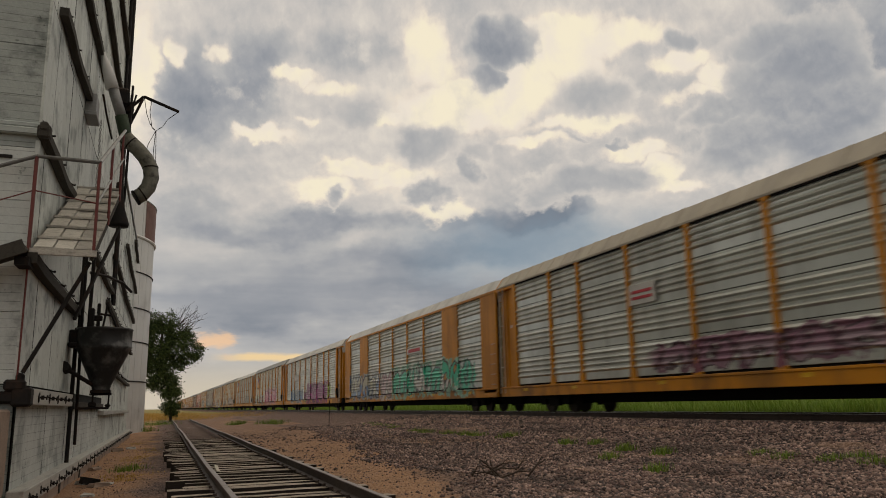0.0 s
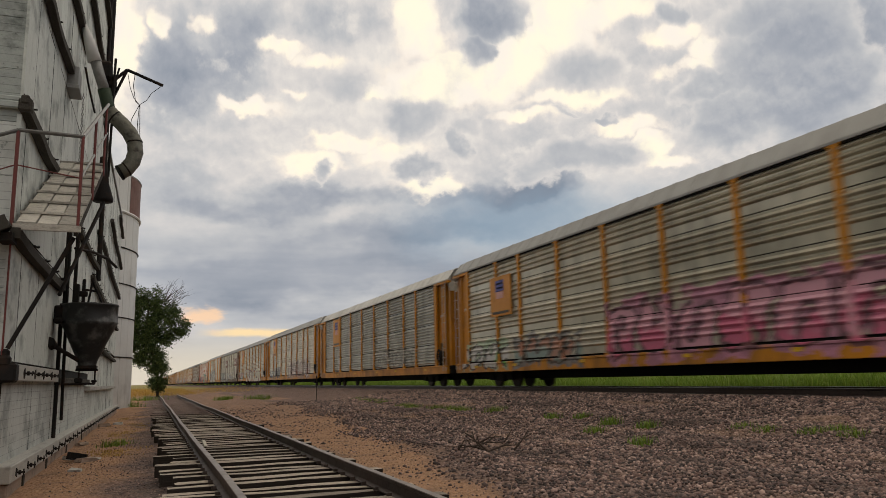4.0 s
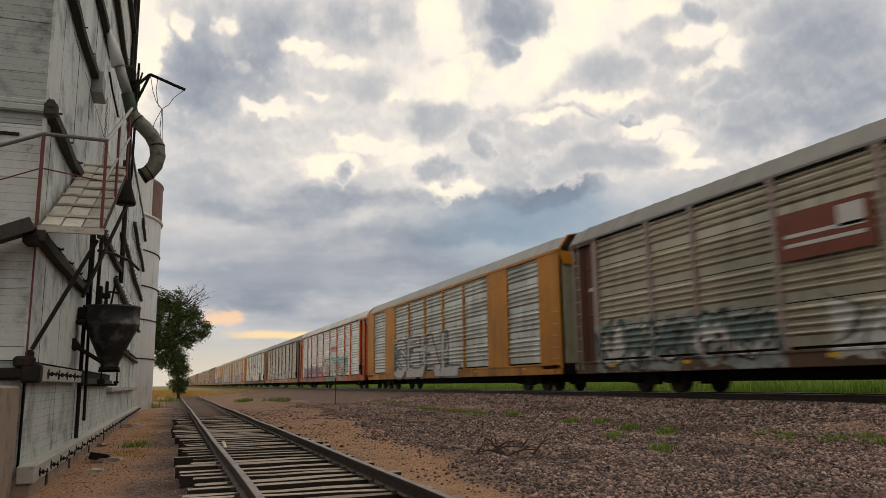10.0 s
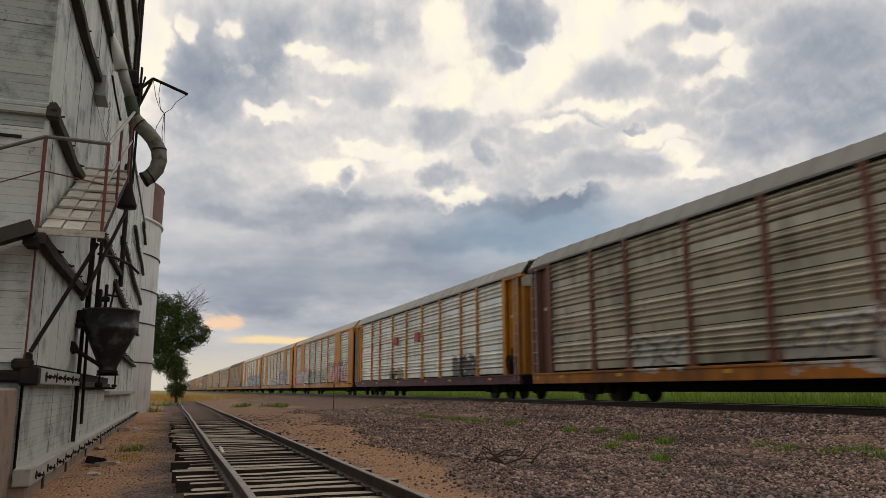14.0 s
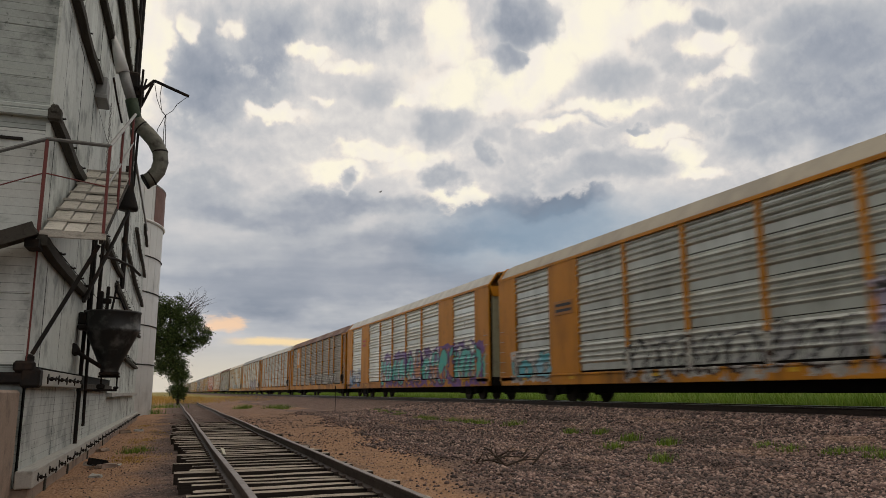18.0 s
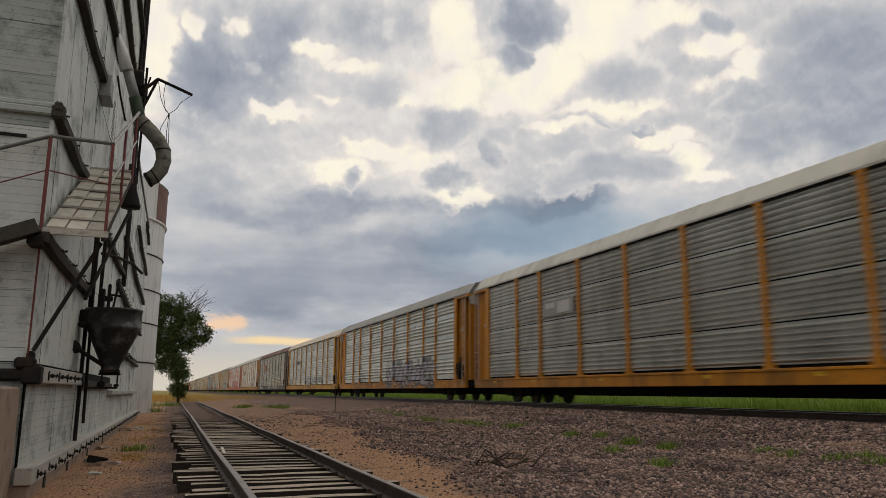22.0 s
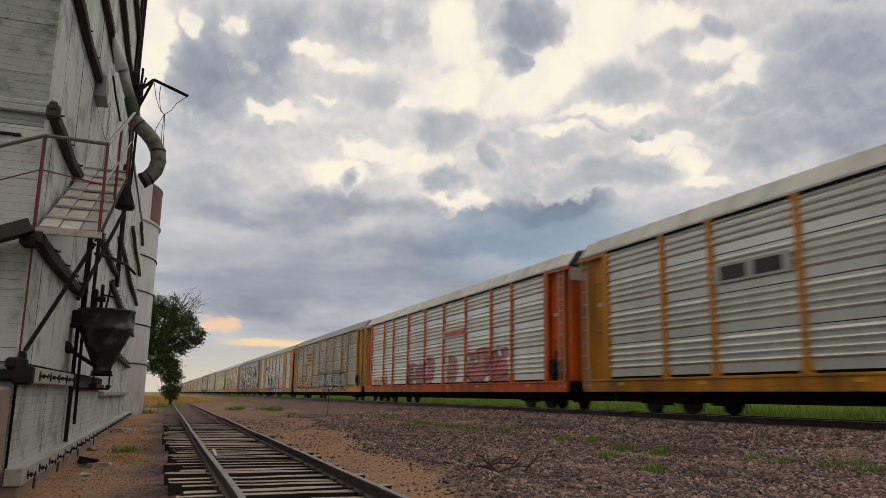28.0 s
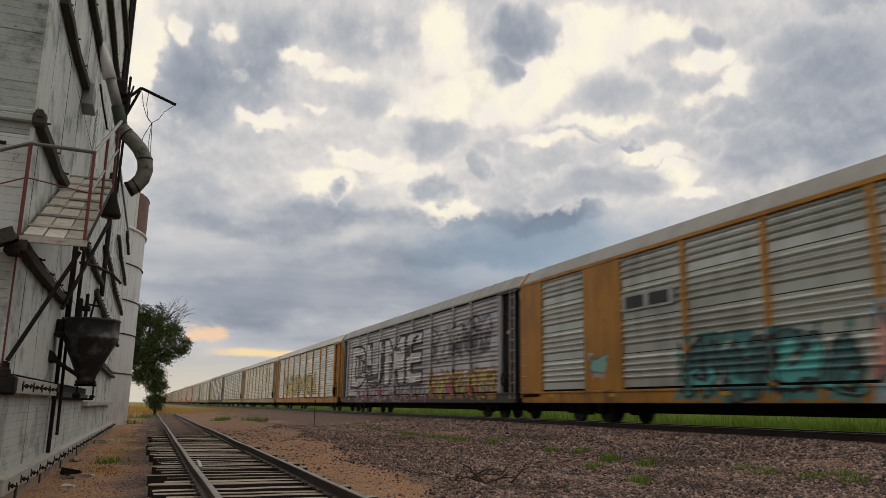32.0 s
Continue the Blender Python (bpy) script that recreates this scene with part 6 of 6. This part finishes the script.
    for pts in ([(0.95, 6.2, 7.66), (1.02, 6.2, 7.3), (1.10, 6.2, 7.08), (1.22, 6.2, 6.93), (1.20, 6.2, 6.5), (1.24, 6.2, 6.1)], [(1.10, 6.2, 7.62), (1.08, 6.2, 7.35), (1.14, 6.2, 7.0), (1.22, 6.2, 6.93)], [(1.66, 6.2, 7.42), (1.45, 6.2, 7.22), (1.36, 6.2, 7.05), (1.22, 6.2, 6.93), (1.08, 6.2, 6.6), (1.04, 6.2, 6.3)], [(1.23, 6.2, 6.93), (1.25, 6.2, 6.4), (1.27, 6.2, 6.05)]):
        part("wire", tube(bmesh.new(), pts, 0.007, 5), M_IRON, dv)


def build_silo():
    silo = tagged(empty("grain_silo", pose(-1.62, 10.75, 0, 0, 0, -0.66) @ pose(-5.0, 38.0, 0)), "pale round grain silo with dark hoop brackets", "silo")
    r, h = 5.55, 13.0
    n = 40
    for k in range(n):
        a0, a1 = 2 * math.pi * k / n + 0.002, 2 * math.pi * (k + 1) / n - 0.002
        if not -2.4 < (a0 if a0 < math.pi else a0 - 2 * math.pi) < 1.3:
            continue
        bm = bmesh.new()
        v = [[bm.verts.new((q * math.cos(a), q * math.sin(a), z)) for q in (r, r - 0.05)] for a in (a0, (a0 + a1) / 2, a1) for z in (-0.4, h)]
        for i in (0, 2):
            bm.faces.new((v[i][0], v[i + 2][0], v[i + 3][0], v[i + 1][0]))
            bm.faces.new((v[i][1], v[i + 1][1], v[i + 3][1], v[i + 2][1]))
            bm.faces.new((v[i + 1][0], v[i + 3][0], v[i + 3][1], v[i + 1][1]))
        bm.faces.new((v[0][0], v[1][0], v[1][1], v[0][1]))
        bm.faces.new((v[4][0], v[4][1], v[5][1], v[5][0]))
        bmesh.ops.recalc_face_normals(bm, faces=bm.faces)
        part("stave", bm, M_SILO, silo)
    bm = bmesh.new()
    bmesh.ops.create_cone(bm, cap_ends=True, segments=48, radius1=r - 0.06, radius2=r - 0.06, depth=h + 0.3, matrix=Matrix.Translation((0, 0, h / 2 - 0.25)))
    part("core", bm, M_SILO, silo)
    bm = bmesh.new()
    bmesh.ops.create_cone(bm, cap_ends=True, segments=48, radius1=r + 0.06, radius2=0.6, depth=0.5, matrix=Matrix.Translation((0, 0, h + 0.25)))
    part("roof", bm, M_GALV, silo)
    rust = bmesh.new()
    for a0, a1 in zip(np.linspace(-0.42, 0.1, 7), np.linspace(-0.42, 0.1, 7)[1:]):
        v = [rust.verts.new(((r + 0.02) * math.cos(a), (r + 0.02) * math.sin(a), z)) for a, z in ((a0, 10.8), (a1, 10.8), (a1, 12.95), (a0, 12.95))]
        rust.faces.new(v)
    bmesh.ops.remove_doubles(rust, verts=rust.verts, dist=0.001)
    bmesh.ops.solidify(rust, geom=list(rust.faces), thickness=0.015)
    part("rusty_panel", rust, M_RUSTRED, silo, "rust-stained upper sheet")
    for z in (10.7, 8.65, 6.6, 4.7, 2.5):
        pts = [((r + 0.03) * math.cos(a), (r + 0.03) * math.sin(a), z) for a in np.linspace(-2.3, 0.6, 40)]
        part("hoop", tube(bmesh.new(), pts, 0.035 if z < 10 else 0.09, 6), M_IRON if z < 10 else M_SILO, silo)
    return silo


build_elevator()
build_loading_dock()
build_hopper()
build_spout()
build_silo()

plinth = boxes((-4.2, -1.66, 8.6, 10.70, -0.5, 0.98), bevel=0.03)
tagged(new("concrete_plinth", mesh_of("concrete_plinth", plinth, [M_CONC])), "brown stained concrete block against the elevator's end wall", "concrete block")


# ---------------------------------------------------------------- plants
def leaf_material(name, dark, light, thin=0.0):
    """Leaves, each its own shade of green; thin ones let some light through."""
    m, net, p = blank(name)
    r = net.add("NewGeometry").outputs["Random Per Island"]
    c = net.mix(r, dark, light)
    net.put(p.inputs["Base Color"], c)
    p.inputs["Roughness"].default_value = 0.6
    p.inputs["Specular IOR Level"].default_value = 0.2
    if thin:
        through_light = net.add("BsdfTranslucent")
        net.put(through_light.inputs["Color"], c)
        both = net.add("MixShader")
        both.inputs[0].default_value = thin
        net.tree.links.new(p.outputs[0], both.inputs[1])
        net.tree.links.new(through_light.outputs[0], both.inputs[2])
        net.tree.links.new(both.outputs[0], m.node_tree.nodes["Material Output"].inputs["Surface"])
    return m


def leaves(name, centres, count, size, material, parent, rng, droop=0.5):
    """A crown of small folded leaves in uneven clumps. centres: x, y, z, spread."""
    vs, fs = [], []
    weights = np.array([c[3] ** 2 for c in centres])
    weights = weights / weights.sum()
    clumps = []
    for c in centres:
        for _ in range(int(14 * c[3] ** 2) + 6):
            d = rng.normal(size=3)
            d /= np.linalg.norm(d)
            clumps.append((np.array(c[:3]) + d * c[3] * rng.uniform(0.55, 1.0), 0.16 * c[3] + 0.22))
    for _ in range(count):
        c, s = clumps[rng.randint(len(clumps))]
        p = c + rng.normal(size=3) * s * np.array([0.6, 0.6, 0.55])
        a, b = rng.uniform(0, 6.283), rng.uniform(-1.2, 0.4)
        u = np.array([math.cos(a) * math.cos(b), math.sin(a) * math.cos(b), math.sin(b)]) * size * rng.uniform(0.7, 1.3)
        w = np.cross(u, rng.normal(size=3))
        w = w / (np.linalg.norm(w) + 1e-6) * size * 0.32
        i = len(vs)
        vs += [p, p + u * 0.5 + w, p + u, p + u * 0.5 - w]
        fs += [(i, i + 1, i + 2), (i, i + 2, i + 3)]
    me = bpy.data.meshes.new(name)
    me.from_pydata([tuple(v) for v in vs], [], fs)
    me.materials.append(material)
    ob = new(name, me)
    ob.parent = parent
    return ob


def build_tree():
    rng = np.random.RandomState(31)
    tree = tagged(empty("cottonwood_tree", pose(-0.1, 75.0, 0.1)), "dark green leafy tree with bare upper twigs beyond the silo", "tree")
    part("trunk", tube(bmesh.new(), [(1.4, 0, -0.4), (1.35, 0, 1.2), (0.9, 0.1, 3.2), (0.2, 0, 6.0)], [0.13, 0.12, 0.14, 0.12], 8), M_BARK, tree)
    for a, b, c in (((0.3, 0.1, 3.6), (1.2, 0.2, 5.0), (2.6, 0.0, 6.0)), ((0.2, 0.1, 4.2), (-0.8, 0.0, 6.0), (-1.3, 0.2, 7.6)), ((0.1, 0.1, 5.2), (0.3, -0.1, 7.2), (0.2, 0.0, 8.8)), ((0.4, 0, 2.6), (0.9, -0.2, 3.2), (1.3, 0.0, 2.4)), ((0.1, 0, 5.6), (1.6, 0.1, 7.0), (2.8, 0.1, 7.9)), ((0.2, 0, 3.0), (-1.2, 0.2, 4.2), (-2.2, 0.0, 4.9))):
        part("limb", tube(bmesh.new(), [a, b, c], [0.14, 0.09, 0.04], 6), M_BARK, tree)
    crown = [(-0.6, 0.2, 9.0, 0.95), (0.5, 0.2, 8.8, 1.0), (1.5, 0.1, 8.1, 1.1), (2.4, 0, 7.0, 1.0), (3.2, 0, 6.1, 0.75), (2.7, 0.1, 5.4, 0.7), (-1.4, 0.2, 7.9, 1.3), (0.2, 0, 7.3, 1.4), (1.2, -0.1, 6.4, 1.3), (-1.6, 0, 6.4, 1.2), (-0.5, 0, 5.6, 1.5), (0.7, 0.1, 5.0, 1.2), (1.7, 0, 4.9, 0.6),
             (-1.2, 0, 4.9, 1.0), (0.2, 0.1, 4.0, 1.1), (1.1, 0, 3.6, 0.9), (-0.2, 0, 3.2, 0.6), (1.0, 0, 2.7, 0.9), (1.6, 0.1, 2.2, 0.6), (1.2, 0, 1.6, 0.7), (1.7, 0, 1.1, 0.45), (1.0, 0, 0.9, 0.45), (1.4, 0, 0.5, 0.35)]
    leaves("crown", crown, 46000, 0.15, leaf_material("broad_leaf_green", (0.012, 0.028, 0.008), (0.10, 0.135, 0.035)), tree, rng)
    # a bare limb reaching over the crown, each twig forking once
    for k in range(26):
        a = Vector((rng.uniform(1.0, 2.6), rng.uniform(-0.3, 0.3), rng.uniform(7.5, 8.7)))
        lean = rng.uniform(0.15, 1.25)
        d = Vector((math.sin(lean), rng.uniform(-0.2, 0.2), math.cos(lean))) * rng.uniform(1.0, 2.4)
        bm = tube(bmesh.new(), [a, a + d * 0.5 + Vector(rng.uniform(-0.12, 0.12, 3).tolist()), a + d], [0.026, 0.016, 0.006], 4)
        for _ in range(5):
            f = rng.uniform(0.35, 0.95)
            side = Vector((rng.uniform(-0.6, 0.7), rng.uniform(-0.2, 0.2), rng.uniform(0.1, 0.8))) * rng.uniform(0.4, 0.9)
            tube(bm, [a + d * f, a + d * f + side], [0.011, 0.004], 4)
        part("bare_twig", bm, M_BARK, tree, "grey leafless twig")
    for k in range(7):
        a = Vector((rng.uniform(-1.8, -0.9), rng.uniform(-0.3, 0.3), rng.uniform(7.9, 8.9)))
        part("bare_twig", tube(bmesh.new(), [a, a + Vector((rng.uniform(-0.3, 0.3), 0, rng.uniform(0.7, 1.7)))], [0.018, 0.006], 4), M_BARK, tree, "grey leafless twig")
    return tree


build_tree()

M_GRASS = leaf_material("fresh_weed_green", (0.06, 0.115, 0.012), (0.21, 0.29, 0.045))
M_FIELD = leaf_material("tall_field_grass", (0.12, 0.22, 0.025), (0.26, 0.36, 0.07), thin=0.45)
M_DRY = leaf_material("straw_grass", (0.28, 0.16, 0.03), (0.55, 0.36, 0.09), thin=0.3)


def blades(name, spots, material, label, category="", kind="", parent=None):
    """Blades of grass. spots: x, y, spread, height, count."""
    rng = np.random.RandomState(len(spots) + 17)
    spots = np.repeat(np.array([r[:4] for r in spots]), [r[4] for r in spots], axis=0)
    n = len(spots)
    px = spots[:, 0] + rng.normal(size=n) * spots[:, 2]
    py = spots[:, 1] + rng.normal(size=n) * spots[:, 2]
    pz = ground_height(px, py) - 0.03
    h = spots[:, 3] * rng.uniform(0.5, 1.15, n)
    a = rng.uniform(0, 6.283, n)
    lean = rng.uniform(0.1, 1.0, n) * h
    w = 0.006 + 0.012 * h
    dx, dy = np.cos(a), np.sin(a)
    vs = np.stack([np.stack([px - dy * w, py + dx * w, pz], 1), np.stack([px + dy * w, py - dx * w, pz], 1), np.stack([px + dx * lean * 0.4 - dy * w * 0.7, py + dy * lean * 0.4 + dx * w * 0.7, pz + h * 0.6], 1),
                   np.stack([px + dx * lean * 0.4 + dy * w * 0.7, py + dy * lean * 0.4 - dx * w * 0.7, pz + h * 0.6], 1), np.stack([px + dx * lean, py + dy * lean, pz + h], 1)], 1).reshape(-1, 3).tolist()
    fs = [f for i in range(0, 5 * n, 5) for f in ((i, i + 1, i + 3, i + 2), (i + 2, i + 3, i + 4))]
    me = bpy.data.meshes.new(name)
    me.from_pydata(vs, [], fs)
    me.materials.append(material)
    ob = new(name, me)
    ob.parent = parent
    return tagged(ob, label, category, kind=kind)


for x, y in ((8.9, 15.9), (9.2, 15.1), (8.9, 13.5), (8.7, 12.0), (6.9, 9.7), (9.2, 10.1), (9.1, 9.5), (9.2, 8.7), (9.5, 8.5), (9.4, 32.4), (8.7, 25.3), (8.9, 23.6), (8.9, 21.3), (9.3, 19.9), (-0.5, 18.1), (7.5, 11.9), (9.2, 8.0), (9.6, 36.1), (8.8, 26.6), (9.0, 22.4), (9.2, 30.6), (9.5, 34.3)):
    far = y > 18
    blades("weed_tuft", [(x, y, 0.085 if not far else 0.16, 0.17 if not far else 0.18, 140 if not far else 150)], M_GRASS, "small green weed tuft growing in the ballast", "weed")
for x, y, s, h in ((6.8, 49.3, 0.45, 0.34), (5.3, 54.9, 0.35, 0.3), (-0.9, 49.0, 0.5, 0.4), (0.2, 66.0, 0.8, 0.4)):
    blades("weed_clump", [(x, y, s, h, 420)], M_GRASS, "larger green weed clump beside the siding", "weed", "stuff")
rg = np.random.RandomState(2)
blades("dry_grass", [(rg.uniform(-0.9, 0.1), rg.uniform(15, 34), 0.16, 0.06, 40) for _ in range(60)] + [(rg.uniform(3, 12), rg.uniform(80, 130), 0.8, 0.22, 40) for _ in range(120)] + [(rg.uniform(-8, 4.5), rg.uniform(78, 125), 0.9, 0.42, 70) for _ in range(150)], M_DRY, "straw-coloured dry grass by the tracks", "grass", "stuff")
blades("field_grass", [(19.4 + 4.5 * rg.rand() ** 1.5, 4 + 150 * rg.rand() ** 1.6, 0.35, 0.95, 30) for _ in range(2600)] + [(rg.uniform(20, 30), rg.uniform(60, 420), 1.2, 1.0, 20) for _ in range(700)], M_FIELD, "tall green grass behind the main track", "grass", "stuff")


# ---------------------------------------------------------------- small things
def build_clutter():
    post = rods(((0, 0, -0.3), (0, 0, 1.25), 0.016), n=8)
    box(post, -0.025, 0.025, -0.02, 0.02, 1.1, 1.25)
    ob = tagged(new("marker_stake", mesh_of("marker_stake", post, [M_IRON])), "thin dark iron marker stake in the gravel", "stake")
    ob.matrix_basis = pose(8.6, 40.5, 0.0)
    rng = np.random.RandomState(9)
    for x, y, n in ((4.8, 10.7, 4), (4.4, 10.2, 3), (5.1, 11.6, 2)):
        for _ in range(n):
            px, py = x + rng.uniform(-0.4, 0.4), y + rng.uniform(-0.35, 0.35)
            a = Vector((px, py, float(ground_height(px, py)) + unevenness(px, py) + 0.045))
            d = Vector((rng.uniform(-1, 1), rng.uniform(-0.4, 0.4), rng.uniform(0.04, 0.30))).normalized() * rng.uniform(0.2, 0.5)
            bm = tube(bmesh.new(), [a, a + d * 0.5 + Vector((0, 0, 0.04)), a + d], [0.016, 0.013, 0.006], 5)
            tube(bm, [a + d * 0.45 + Vector((0, 0, 0.03)), a + d * 0.7 + Vector((0.04, 0.02, 0.12))], [0.010, 0.004], 5)
            tagged(new("dead_branch", mesh_of("dead_branch", bm, [M_BARK])), "dead dark branch lying on the gravel", "branch", "dead branches on the gravel")
    rubble = [(-1.15, 15.3, 0.13), (-0.85, 14.7, 0.15), (-0.7, 15.1, 0.10), (-1.2, 19.0, 0.14), (-0.9, 13.2, 0.10), (-1.1, 27.0, 0.18), (-0.7, 28.0, 0.15)]
    for k, (x, y, s) in enumerate(rubble):
        bm = boxes((-s, s, -s * 0.6, s * 0.6, -0.03, s * 0.4), bevel=0.02)
        for v in bm.verts:
            v.co += Vector(rng.uniform(-0.2, 0.2, 3).tolist()) * s
        ob = tagged(new("broken_concrete", mesh_of("broken_concrete", bm, [M_CONC if k % 2 else M_SILL])), "broken chunk of pale concrete by the elevator's foot", "rubble", "rubble along the wall")
        ob.matrix_basis = pose(x, y, -0.33, 0, 0, rng.uniform(0, 180))
    tray = boxes((-0.14, 0.14, -0.10, 0.10, 0, 0.012), (-0.14, -0.12, -0.1, 0.1, 0, 0.12), (0.12, 0.14, -0.1, 0.1, 0, 0.12), (-0.14, 0.14, 0.09, 0.1, 0, 0.12))
    ob = tagged(new("rusted_tin", mesh_of("rusted_tin", tray, [M_IRON])), "black rusted tin lying by the elevator wall", "tin")
    ob.matrix_basis = pose(-1.02, 14.9, -0.31, 0, 12, 20)


build_clutter()


# ---------------------------------------------------------------- bird
def build_bird():
    bird = tagged(empty("bird"), "dark distant bird gliding below the clouds", "bird")
    plumage = surface("dark_plumage", (0.03, 0.027, 0.025), 0.8, grain=60)
    part("body", tube(bmesh.new(), [(-0.24, 0, 0), (-0.16, 0, 0.01), (-0.02, 0, 0), (0.12, 0, 0.02), (0.2, 0, 0.04), (0.25, 0, 0.03)], [0.01, 0.045, 0.065, 0.05, 0.04, 0.008], 8), plumage, bird, smooth=True)
    part("tail", boxes((-0.38, -0.2, -0.05, 0.05, -0.008, 0.004), bevel=0.003), plumage, bird)
    for s in (-1, 1):
        bm = bmesh.new()
        for k, (a, b) in enumerate((((0.05, s * 0.04, 0.03), (0.08, s * 0.24, 0.12)), ((0.08, s * 0.23, 0.118), (-0.02, s * 0.48, 0.10)))):
            beam(bm, a, b, 0.17 - 0.06 * k, 0.012)
        part("wing", bm, plumage, bird)
    return bird


BIRD = build_bird()
BIRD_PATH = [(0, (130, 75, 2)), (10, (80, 89, 13)), (14.5, (50, 95.9, 20.9)), (16.5, (35.9, 101, 25.7)), (17.5, (30.1, 102.4, 27.5)), (18, (27.6, 102.4, 29.2)), (19, (19.7, 104, 30.7)), (20.5, (3.7, 105.8, 30.8)), (22, (-9, 107, 31)), (32, (-110, 95, 33))]


motions()
